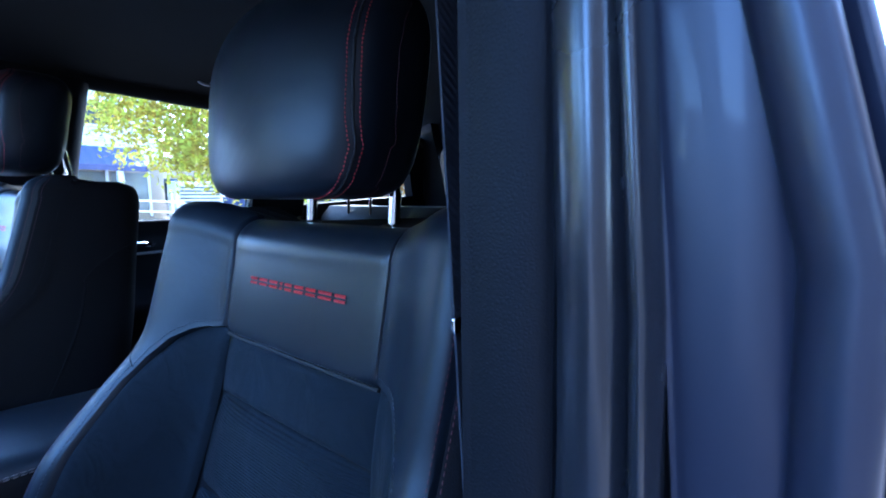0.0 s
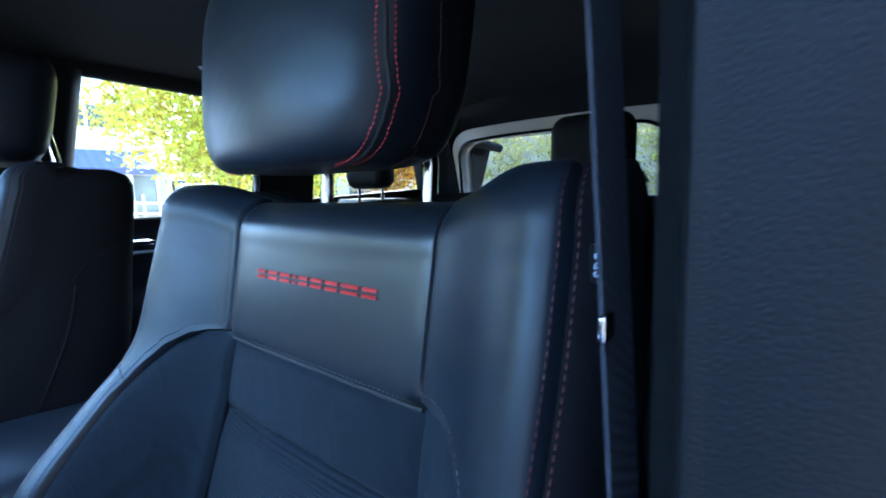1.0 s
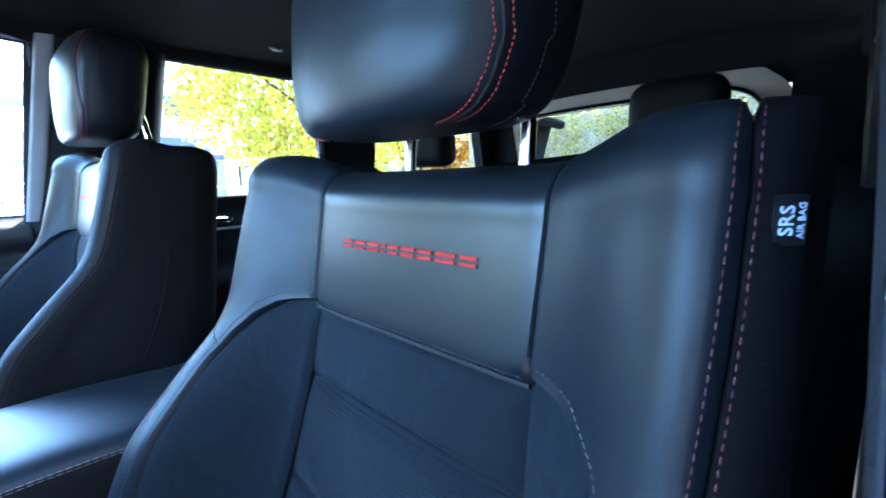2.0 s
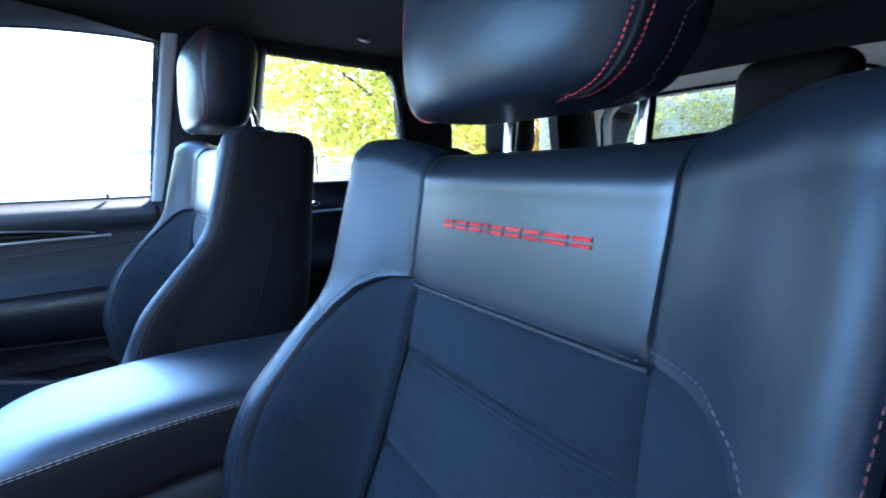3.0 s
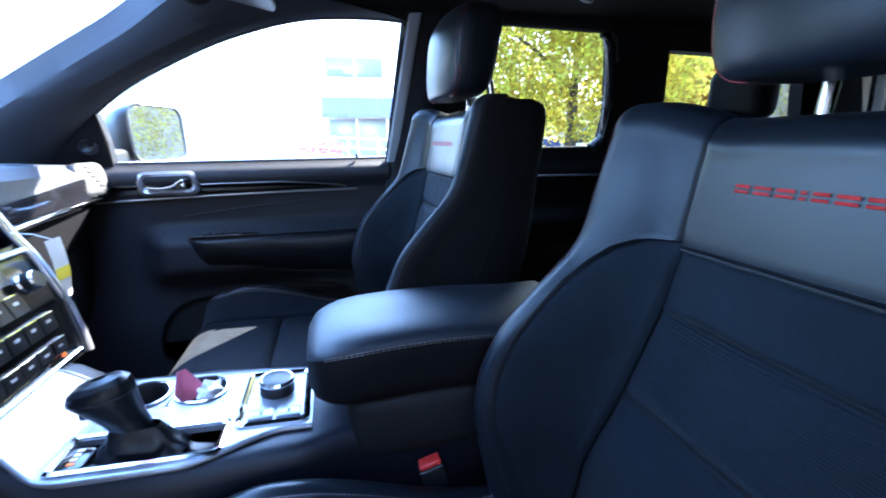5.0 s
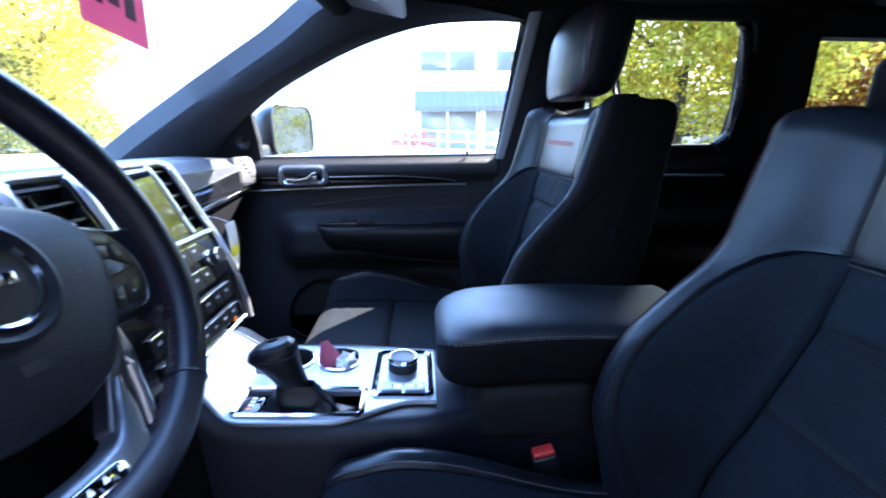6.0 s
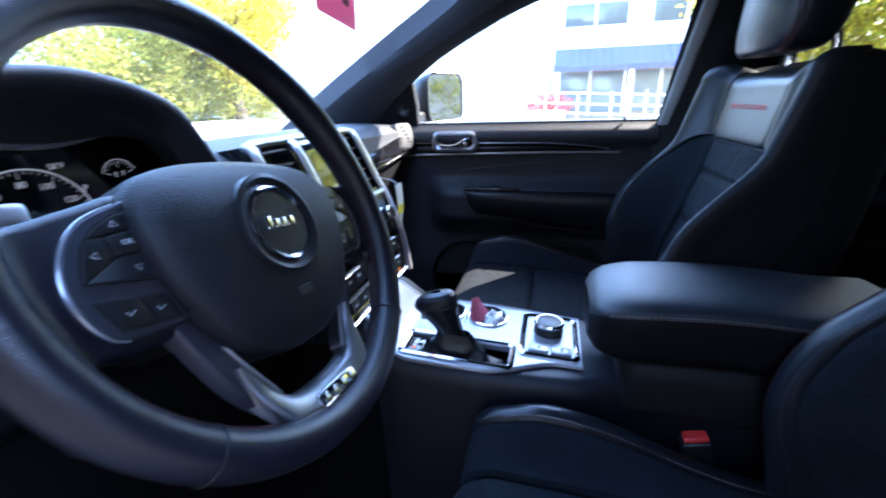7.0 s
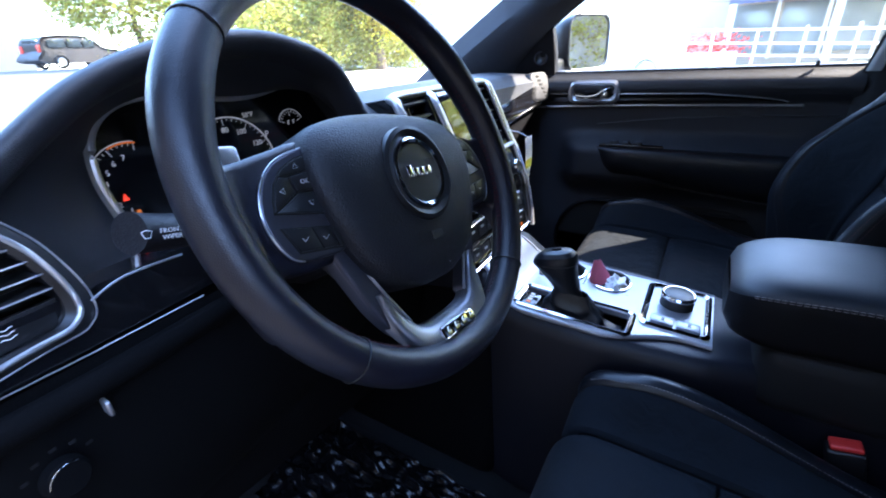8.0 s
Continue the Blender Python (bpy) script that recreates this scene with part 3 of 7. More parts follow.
part("window_frame", tube([q + Vector((0.006, 0.004, 0.010)) for q in fr_in], 0.012, 8), RUBBER, door, "black window surround")
part("window_frame", tube([(0.737, 0.196, 1.22), (0.70, 0.178, 1.36), (0.640, 0.150, 1.588)], 0.011, 8), RUBBER, door)


def side_glass(a, b):
    z = 1.19 + 0.42 * b
    y = 0.15 + 0.98 * a
    return Vector((0.748 - 0.285 * max(0, z - 1.22), y, z))


gp = part("window_pane", grid(side_glass, 12, 8), CLEAR, door, "clear window pane, wound up")
gp.visible_shadow = False
sail_pts = [(0.737, 1.125, 1.205), (0.737, 0.947, 1.205), (0.724, 0.945, 1.280), (0.704, 0.950, 1.350), (0.713, 1.015, 1.302), (0.735, 1.100, 1.217)]
ns = len(sail_pts)
sail_out = [(q[0] + 0.03, q[1], q[2]) for q in sail_pts]
part("mirror_sail", (sail_pts + sail_out, [tuple(range(ns)), tuple(range(2 * ns - 1, ns - 1, -1))] + [(k, (k + 1) % ns, ns + (k + 1) % ns, ns + k) for k in range(ns)]), PLASTIC, door, "dark mirror sail panel", smooth=False)
tm = facing((0.7255, 0.990, 1.267), (-1, -0.2, 0.15))
tw = part("tweeter", lathe([(0.020, 0), (0.020, 0.006), (0.017, 0.009), (0.012, 0.006), (0.004, 0.004)], 24, tm), SATIN_BLACK, door, "small round speaker")
part("tweeter_ring", lathe([(0.0205, 0.004), (0.0215, 0.008), (0.0185, 0.0105), (0.0170, 0.009)], 24, tm), DARK_SATIN, tw, "thin satin ring")
part("lock_pin", lathe([(0.0045, 0), (0.0045, 0.010), (0.003, 0.013)], 12, Matrix.Translation((0.735, 0.30, 1.222))), SATIN_BLACK, door)

# outside mirror
side_mirror = thing("side_mirror", (1.0, 0.95, 1.2), "large black door mirror with bright glass", "car mirror")


def mirror_shell(a, b):
    t = 2 * math.pi * a

    def sp(c, e):
        return math.copysign(abs(c) ** e, c)
    r = 1 - 0.5 * b ** 2.2
    return Vector((0.985 + 0.125 * r * sp(math.cos(t), 0.5), 0.915 + 0.10 * b - 0.03 * sp(math.cos(t), 0.5), 1.305 + 0.092 * r * sp(math.sin(t), 0.5) - 0.01 * b))


vs, fs = grid(mirror_shell, 40, 10, wrap_u=True)
fs.append(tuple(400 + k for k in range(40)))
part("mirror_housing", (vs, fs), SATIN_BLACK, side_mirror)
part("mirror_glass", plate(roundrect(0.196, 0.165, 0.035, 6), 0.004, 0, 2, facing((0.985, 0.9100, 1.305), (-0.42, -0.905, 0.01))), MIRROR, side_mirror, "silvered mirror glass")
part("mirror_rim", ringplate(roundrect(0.222, 0.186, 0.044, 6), roundrect(0.195, 0.164, 0.035, 6), 0.014, facing((0.985, 0.9085, 1.305), (-0.42, -0.905, 0.01)), 0.003), SATIN_BLACK, side_mirror, "black mirror rim")
part("mirror_arm", rbox((0.765, 0.955, 1.215), (0.93, 1.02, 1.262), 0.015), SATIN_BLACK, side_mirror)

# ---- rear passenger door ----
rdoor = thing("rear_door", (0.76, -0.4, 0.45), "black rear door with chrome pull, closed", "car door", kind="structure")


def rear_face(a, b):
    y, z = -0.03 - 0.72 * a, 0.46 + 0.785 * b
    x = 0.735 - 0.05 * smoothstep(1.06, 0.99, z) * smoothstep(0.84, 0.93, z) - 0.015 * smoothstep(1.20, 1.16, z)
    return Vector((x, y, z))


part("door_panel", slab(rear_face, lambda a, b: Vector((0.79, -0.03 - 0.72 * a, 0.46 + 0.785 * b)), 20, 60), PLASTIC, rdoor)
part("chrome_strip", tube([(0.716, -0.05, 1.148), (0.714, -0.30, 1.150), (0.714, -0.55, 1.146)], 0.004, 8), SATIN_SILVER, rdoor)
part("handle", tube(spline([(0.714, -0.10, 1.175), (0.70, -0.13, 1.178), (0.70, -0.20, 1.178), (0.714, -0.23, 1.175)], 5), 0.008, 10), CHROME, rdoor)
part("window_pane", grid(lambda a, b: Vector((0.745 - 0.285 * 0.40 * b, -0.02 - 0.66 * a, 1.20 + 0.41 * b)), 6, 6), TINTED, rdoor, "tinted rear window pane")
part("window_frame", tube(spline([(0.735, -0.52, 1.235), (0.728, -0.560, 1.275), (0.705, -0.556, 1.36), (0.672, -0.535, 1.46), (0.642, -0.500, 1.565), (0.632, -0.47, 1.590)], 5), 0.022, 10), RUBBER, rdoor)

# ---- rear of the cabin ----
def side_wall(name, pts, x_of, thick, mat, parent, label=""):
    """A panel with an outline in y and z, set along the leaning side."""
    n = len(pts)
    vs = [Vector((x_of(z), y, z)) for y, z in pts] + [Vector((x_of(z) + thick, y, z)) for y, z in pts]
    fs = [tuple(range(n)), tuple(range(2 * n - 1, n - 1, -1))] + [(k, (k + 1) % n, n + (k + 1) % n, n + k) for k in range(n)]
    return part(name, (vs, fs), mat, parent, label, angle=20)


def lean_right(z):
    return 0.722 - 0.285 * max(0, z - 1.22)


def lean_left(z):
    return -0.690 + 0.20 * max(0, z - 1.22)


rear = thing("rear_cabin", (0, -1.5, 0.6), "dark rear cabin sides with tailgate opening", "car", kind="structure")
side_wall("rear_pillar", [(-0.545, 1.24), (-0.545, 1.36), (-0.49, 1.60), (-0.70, 1.60), (-0.755, 1.38), (-0.765, 1.24)], lean_right, 0.05, PLASTIC, rear, "dark rear door pillar")
side_wall("quarter_top", [(-0.70, 1.545), (-0.70, 1.61), (-1.9, 1.58), (-1.9, 1.50), (-1.25, 1.535)], lean_right, 0.05, HEADLINER, rear)
side_wall("quarter_bottom", [(-0.74, 0.60), (-0.76, 1.285), (-1.30, 1.315), (-1.95, 1.33), (-1.95, 0.60)], lean_right, 0.05, PLASTIC, rear)
side_wall("quarter_rear", [(-1.42, 1.31), (-1.30, 1.54), (-1.95, 1.54), (-1.95, 1.31)], lean_right, 0.05, PLASTIC, rear)
part("quarter_pane", ([Vector((lean_right(z) + 0.055, y, z)) for y, z in ((-0.70, 1.56), (-0.76, 1.27), (-1.45, 1.30), (-1.30, 1.56))], [(0, 1, 2, 3)]), TINTED, rear, "tinted quarter window")
# the left side behind the driver: rear door and pillar, closed
side_wall("left_side_panel", [(0.06, 0.46), (0.06, 1.28), (-0.62, 1.30), (-1.95, 1.33), (-1.95, 0.46)], lean_left, -0.05, PLASTIC, rear)
side_wall("left_top_panel", [(0.06, 1.52), (0.06, 1.64), (-1.95, 1.60), (-1.95, 1.46)], lean_left, -0.05, HEADLINER, rear)
side_wall("left_rear_pillar", [(-0.60, 1.29), (-0.56, 1.54), (-0.80, 1.54), (-0.82, 1.30)], lean_left, -0.05, PLASTIC, rear)
side_wall("left_rear_pillar", [(-1.35, 1.31), (-1.20, 1.54), (-1.95, 1.54), (-1.95, 1.31)], lean_left, -0.05, PLASTIC, rear)
side_wall("left_rear_pane", [(-0.06, 1.27), (-0.06, 1.54), (-0.60, 1.55), (-0.64, 1.28)], lambda z: lean_left(z) - 0.055, -0.004, PRIVACY, rear, "privacy glass darkened further to block light")
side_wall("left_quarter_pane", [(-0.78, 1.28), (-0.76, 1.56), (-1.26, 1.56), (-1.40, 1.29)], lambda z: lean_left(z) - 0.055, -0.004, PRIVACY, rear, "privacy glass darkened further to block light")
part("window_post", tube([(-0.655, -0.62, 1.25), (-0.640, -0.60, 1.56)], 0.018, 8), RUBBER, rear)

# tailgate with window
tail = thing("tailgate", (0, -1.60, 0.7), "tailgate with pale trim round its window", "car tailgate", kind="structure")


def tail_at(x, z):
    return Vector((x, -1.56 + 0.36 * (z - 1.2), z))


outer = [(v.x, v.y) for v in spline([(0.56, 1.16), (0.56, 1.41), (0.50, 1.555), (0.3, 1.585), (-0.3, 1.585), (-0.42, 1.56), (-0.475, 1.46), (-0.48, 1.16), (-0.3, 1.11), (0.3, 1.11)], 6, True)]
inner = [(v.x, v.y) for v in spline([(0.505, 1.25), (0.505, 1.39), (0.465, 1.505), (0.3, 1.533), (-0.2, 1.533), (-0.35, 1.518), (-0.415, 1.43), (-0.43, 1.25), (-0.3, 1.22), (0.3, 1.22)], 6, True)]
k = len(outer)
vs = [tail_at(*q) for q in outer] + [tail_at(*q) + Vector((0, 0.02, 0)) for q in inner] + [tail_at(*q) + Vector((0, -0.05, 0)) for q in inner] + [tail_at(*q) + Vector((0, -0.05, 0)) for q in outer]
fs = [(r * k + i, r * k + (i + 1) % k, ((r + 1) % 4) * k + (i + 1) % k, ((r + 1) % 4) * k + i) for r in range(4) for i in range(k)]
part("tailgate_frame", (vs, fs), BEIGE_TRIM, tail, "pale plastic window surround")
part("tailgate_pane", ([tail_at(*q) + Vector((0, -0.03, 0)) for q in inner], [tuple(range(k))]), TINTED, tail, "rear window glass")
part("tailgate_panel", rbox((-0.76, -1.66, 0.46), (0.76, -1.585, 1.16), 0.02), PLASTIC, tail)
for x0, x1 in ((-0.465, -0.74), (0.545, 0.76)):
    part("tailgate_side", slab(lambda a, b: tail_at(x0 + (x1 - x0) * a, 1.15 + 0.56 * b) + Vector((0, 0.012, 0)), lambda a, b: tail_at(x0 + (x1 - x0) * a, 1.15 + 0.56 * b) + Vector((0, -0.05, 0)), 4, 8), PLASTIC, tail)
part("tailgate_head", slab(lambda a, b: tail_at(-0.74 + 1.50 * a, 1.535 + 0.19 * b) + Vector((0, -0.052, 0)), lambda a, b: tail_at(-0.74 + 1.50 * a, 1.535 + 0.19 * b) + Vector((0, -0.07, 0)), 8, 4), PLASTIC, tail)
part("tailgate_seal", tube([tail_at(*q) + Vector((0, 0.025, 0)) for q in inner], 0.007, 8, closed=True), RUBBER, tail)

# rear bench with three headrests
bench = thing("rear_bench", (0, -0.8, 0.42), "black leather rear bench with two headrests", "car seat")


def bench_back(a, b):
    x = -0.68 + 1.36 * a
    z = 0.66 + 0.62 * b
    puff = 0.03 * abs(math.sin(math.pi * (x + 0.68) / 0.453)) ** 0.5
    return Vector((x, -0.70 - 0.20 * (z - 0.66) + puff - 0.05 * smoothstep(0.9, 1.0, b), z))


part("bench_back", slab(bench_back, lambda a, b: bench_back(a, b) + Vector((0, -0.13, 0.0)), 48, 16), LEATHER_SIDE, bench)
part("bench_cushion", rbox((-0.68, -0.72, 0.46), (0.68, -0.20, 0.74), 0.06, 4), LEATHER_SIDE, bench)
for cx in (-0.335, 0.442):
    h = part("headrest", rbox((cx - 0.098, -0.865, 1.315), (cx + 0.098, -0.775, 1.475), 0.04, 5), LEATHER_SIDE, bench)
    for s in (1, -1):
        part("post", tube([(cx + s * 0.06, -0.82, 1.24), (cx + s * 0.06, -0.82, 1.34)], 0.006, 10), CHROME, h)

# belts
belt = thing("seat_belt", (-0.64, 0.08, 0.5), "dark woven seat belt hanging beside the pillar", "seat belt")
part("webbing", slab(lambda a, b: Vector((-0.6945 + 0.0014 * a + 0.0721 * b, 0.098 - 0.035 * a, 0.52 + 1.03 * b)), lambda a, b: Vector((-0.6933 + 0.0014 * a + 0.0721 * b, 0.098 - 0.035 * a, 0.52 + 1.03 * b)), 4, 20), WEBBING, belt)
part("latch_tongue", rbox((-0.6440, 0.092, 1.254), (-0.6415, 0.1000, 1.262), 0.0010), CHROME, belt, "chrome latch tongue")
part("guide_loop", rbox((-0.645, 0.04, 1.53), (-0.615, 0.12, 1.585), 0.008), SATIN_BLACK, belt)
label_tag = thing("airbag_label", (-0.621, 0.02, 1.265), "small pale blue airbag label on the seat side", "label")
# ---- dashboard ----
dash = thing("dashboard", (0, 1.2, 0.9), "dark soft-touch dashboard with chrome-edged centre stack", "dashboard", kind="structure")


def dash_top(a, b):
    """From the windscreen edge to the lower front; a runs across."""
    x = -0.158 + 0.883 * a
    edge = 0.06 * abs(x / 0.725) ** 4
    prof = [(0.0, 1.50, 1.150), (0.15, 1.36, 1.205), (0.40, 1.12, 1.240), (0.60, 1.00, 1.232), (0.70, 0.965, 1.210), (0.78, 0.960, 1.170), (0.88, 0.985, 1.10), (1.0, 1.06, 1.06)]
    y = lerps(b, *[(p[0], p[1]) for p in prof])
    z = lerps(b, *[(p[0], p[2]) for p in prof])
    return Vector((x, y + edge * 0.5 - 0.02 * smoothstep(0.3, 0.0, abs(x)) * smoothstep(0.3, 0.6, b), z - edge * 0.15))


part("dash_top", grid(dash_top, 60, 40), DASH_PLASTIC, dash, "smooth dark dash top")
part("lower_dash", grid(lambda a, b: Vector((0.20 + 0.52 * a, 1.03 + 0.10 * b - 0.03 * math.sin(math.pi * b), 1.10 - 0.45 * b)), 16, 16), SATIN_BLACK, dash)
part("lower_dash", grid(lambda a, b: Vector((-0.72 + 0.60 * a, 0.925 + 0.03 * math.cos(3 * a) + 0.10 * b - 0.03 * math.sin(math.pi * b), 1.095 - 0.42 * b)), 16, 16), SHADED_BLACK, dash)
part("dash_core", rbox((-0.70, 1.16, 0.70), (0.70, 1.46, 1.12), 0.02), DARK_VOID, dash)
# passenger trim strip and end vent
part("veneer_strip", slab(lambda a, b: Vector((0.19 + 0.50 * a, 0.925 + 0.050 * a + 0.005 * b, 1.130 + 0.045 * b * (0.8 + 0.4 * a) + 0.012 * a)),
                          lambda a, b: Vector((0.19 + 0.50 * a, 0.955 + 0.050 * a, 1.130 + 0.045 * b * (0.8 + 0.4 * a) + 0.012 * a)), 20, 4), GLOSS_BLACK, dash, "glossy dark dash strip")
part("chrome_strip", tube([(0.19, 0.920, 1.126), (0.45, 0.948, 1.132), (0.70, 0.972, 1.138)], 0.004, 8), CHROME, dash)
part("glovebox", slab(lambda a, b: Vector((0.19 + 0.48 * a, 0.945 + 0.04 * a + 0.05 * b, 1.118 - 0.11 * b)), lambda a, b: Vector((0.19 + 0.48 * a, 0.99 + 0.04 * a + 0.05 * b, 1.118 - 0.11 * b)), 10, 6), PLASTIC, dash)
vm = facing((0.668, 0.968, 1.190), (-0.30, -0.90, 0.25))
vent = part("side_vent", plate(roundrect(0.092, 0.088, 0.024, 6), 0.03, 0.010, 4, vm), CAP_GREY, dash, "grey dash end cap with slots", angle=60)
for k in range(6):
    # raised dark bars drawn for the shade inside the slots
    part("slot", rbox((-0.0085, -0.0034, -0.002), (0.0085, 0.0034, 0.0012), 0.0012, 2, vm @ Matrix.Translation((-0.010 + 0.0066 * k, 0.030 - 0.0122 * k, 0.0))), DARK_VOID, vent)

# instrument hood: outer skin from the lip forward
LIP = [(-0.700, 1.100), (-0.672, 1.165), (-0.625, 1.225), (-0.562, 1.275), (-0.515, 1.303), (-0.450, 1.325), (-0.380, 1.334), (-0.320, 1.332), (-0.262, 1.316), (-0.222, 1.292), (-0.190, 1.245), (-0.165, 1.200), (-0.150, 1.150)]
lip = [(v.x, v.y) for v in spline([(a, b, 0) for a, b in LIP], 5)]


def lip_in(x, z, inset):
    """A point of the lip's line drawn in towards the middle of the dials."""
    d = Vector((-0.385 - x, 1.10 - z)).normalized()
    return x + d.x * inset, z + d.y * inset


def hood_out(a, b):
    x, z = lip[min(len(lip) - 1, round(a * (len(lip) - 1)))]
    y = lerps(b, (0, 0.972), (0.04, 0.956), (0.08, 0.946), (0.13, 0.941), (0.19, 0.943), (0.25, 0.952), (0.5, 1.05), (1, 1.38))
    x, z = lip_in(x, z, lerps(b, (0, 0.030), (0.04, 0.025), (0.08, 0.018), (0.13, 0.009), (0.19, 0.002), (0.25, 0.0), (1, 0.0)))
    dz = lerps(b, (0, 0.0), (0.25, 0.0), (0.5, -0.008), (1, -0.105))
    dz -= 0.050 * smoothstep(-0.40, -0.62, x) * smoothstep(0.25, 0.6, b)
    return Vector((-0.385 + (x + 0.385) * (1 + 0.1 * b * b), y, max(z + dz, 1.085)))


part("instrument_hood", grid(hood_out, len(lip) - 1, 40), DASH_PLASTIC, dash, "dark arched instrument hood")

# instrument cluster
cluster = thing("instrument_cluster", (-0.35, 1.04, 1.1), "black instrument cluster with lit dials", "dashboard instruments")
CL = [(-0.490, 1.110), (-0.506, 1.160), (-0.512, 1.205), (-0.502, 1.244), (-0.478, 1.266), (-0.442, 1.2745), (-0.395, 1.270), (-0.350, 1.263), (-0.310, 1.2625), (-0.260, 1.270), (-0.205, 1.2745), (-0.155, 1.257), (-0.112, 1.215)]
cl = [(v.x, v.y) for v in spline([(a, b, 0) for a, b in CL], 5)]


def flat(x, z, d=0.0):
    """A point on the cluster's face, d metres proud."""
    return Vector((x, 1.040 - d + (z - 1.2) * 0.12, z))


kc = len(cl)
part("cluster_face", ([flat(a, b) for a, b in cl], [tuple(range(kc))]), GLOSS_BLACK, cluster, smooth=False)
part("chrome_rim", tube([flat(a, b, 0.021) for a, b in cl], 0.0044, 10), SATIN_SILVER, cluster, "thin chrome rim")
rows_ = []
for k in range(13):
    f = k / 12
    g = f ** 0.8
    rows_.append([flat(a, b, 0.020).lerp(Vector((lip_in(c, d, 0.030)[0], 0.972, lip_in(c, d, 0.030)[1])), f) + Vector((0, 0, -0.006 * math.sin(math.pi * f))) for (a, b), (c, d) in zip(cl, lip)])
part("bezel", loft(rows_), DASH_PLASTIC, cluster, "dark satin hood lining")
part("bezel_ring", loft([[flat(a, b, 0.022) for a, b in cl], [flat(a + (a + 0.34) * 0.05, b + (b - 1.2) * 0.10, 0.030) for a, b in cl]]), SATIN_SILVER, cluster, "satin silver ring")
part("inner_bezel", loft([[flat(a, b, -0.001) for a, b in cl], [flat(a, b, 0.02) for a, b in cl]]), GLOSS_BLACK, cluster)


def text_geo(body, size, m, depth=0.0004):
    """Letters as a mesh, placed by m, centred."""
    cu = bpy.data.curves.new("letters", "FONT")
    cu.body, cu.size, cu.extrude, cu.align_x, cu.align_y, cu.resolution_u = body, size, depth, "CENTER", "CENTER", 2
    ob = bpy.data.objects.new("letters", cu)
    scene.collection.objects.link(ob)
    bpy.context.view_layer.update()
    me = bpy.data.meshes.new_from_object(ob.evaluated_get(bpy.context.evaluated_depsgraph_get()))
    geo = ([m @ v.co for v in me.vertices], [tuple(p.vertices) for p in me.polygons])
    bpy.data.objects.remove(ob)
    bpy.data.curves.remove(cu)
    bpy.data.meshes.remove(me)
    return geo


def on_face(x, z, d=0.001):
    return Matrix.Translation(flat(x, z, d)) @ Matrix.Rotation(radians(90), 4, "X")


def dial(cx, cz, r, first, last, names, angles, ticks=40):
    arc = [flat(cx + r * math.sin(radians(-a)), cz + r * math.cos(radians(a)), 0.0015) for a in np.linspace(first, last, 50)]
    d = part("dial_arc", tube(arc, 0.0006 if r < 0.055 else 0.0011, 6), DIAL_PRINT, cluster)
    geos = []
    for k in range(ticks + 1):
        a = radians(first + (last - first) * k / ticks)
        l = 0.010 if k % 5 == 0 else 0.005
        geos.append(tube([flat(cx - (r - 0.002) * math.sin(a), cz + (r - 0.002) * math.cos(a), 0.0015), flat(cx - (r - l) * math.sin(a), cz + (r - l) * math.cos(a), 0.0015)], 0.0004, 4))
    part("dial_ticks", join(*geos), DIAL_PRINT, d)
    for t, a in zip(names, angles):
        a = radians(a)
        part("numeral", text_geo(t, (0.0085 if r < 0.055 else 0.010), on_face(cx - (r - 0.016) * math.sin(a), cz + (r - 0.016) * math.cos(a), 0.0012)), DIAL_PRINT, d, smooth=False)


dial(-0.470, 1.184, 0.047, 60, -12, ["1", "2", "3", "4", "5", "6", "7"], [145, 122, 98, 76, 54, 32, 10], 10)
dial(-0.351, 1.176, 0.063, 130, -130, ["20", "40", "60", "80", "100", "120", "140"], [100, 68, 34, 0, -28, -60, -92])
dial(-0.244, 1.214, 0.022, 70, -70, ["E", "F"], [55, -55], 10)
part("redline", tube([flat(-0.470 - 0.0455 * math.sin(radians(a)), 1.184 + 0.0455 * math.cos(radians(a)), 0.002) for a in np.linspace(22, -14, 14)], 0.0010, 5), AMBER_GLOW, cluster, "orange redline arc")
part("warning_lamp", (tuple(flat(x, z, 0.002) for x, z in ((-0.4925, 1.171), (-0.4855, 1.171), (-0.489, 1.179))), [(0, 1, 2)]), RED_GLOW, cluster, "lit red warning lamp", smooth=False)
part("warning_lamp", rbox((-0.4850, 1.030, 1.152), (-0.4805, 1.0325, 1.159), 0.001), AMBER_GLOW, cluster, "lit amber lamp")
part("readout", text_geo("58°F", 0.009, on_face(-0.312, 1.237)), DIAL_PRINT, cluster, smooth=False)
part("readout", text_geo("P", 0.012, on_face(-0.291, 1.208)), DIAL_PRINT, cluster, smooth=False)

# left end vent and trim
lv = facing((-0.668, 0.905, 1.165), (0.10, -0.96, 0.26))
LV = [(v.x, v.y) for v in spline([(-0.080, 0.066), (0.0, 0.067), (0.042, 0.058), (0.066, 0.032), (0.078, 0.0), (0.082, -0.030), (0.074, -0.048), (0.045, -0.053), (-0.080, -0.050)], 6, True)]
LVI = [(a * 0.84 - 0.004, b * 0.80) for a, b in LV]
vent = part("side_vent", ringplate(LV, LVI, 0.03, lv, 0.008), SATIN_BLACK, dash, "dark vent surround with chrome lines")
part("vent_ring", tube([lv @ Vector((a * 0.90 - 0.002, b * 0.88, 0.006)) for a, b in LV], 0.0024, 8, closed=True), SATIN_SILVER, vent, "satin chrome ring")
part("vent_line", tube([lv @ Vector((a * 1.01, b * 1.01, 0.001)) for a, b in LV], 0.0008, 6, closed=True), SATIN_SILVER, vent)
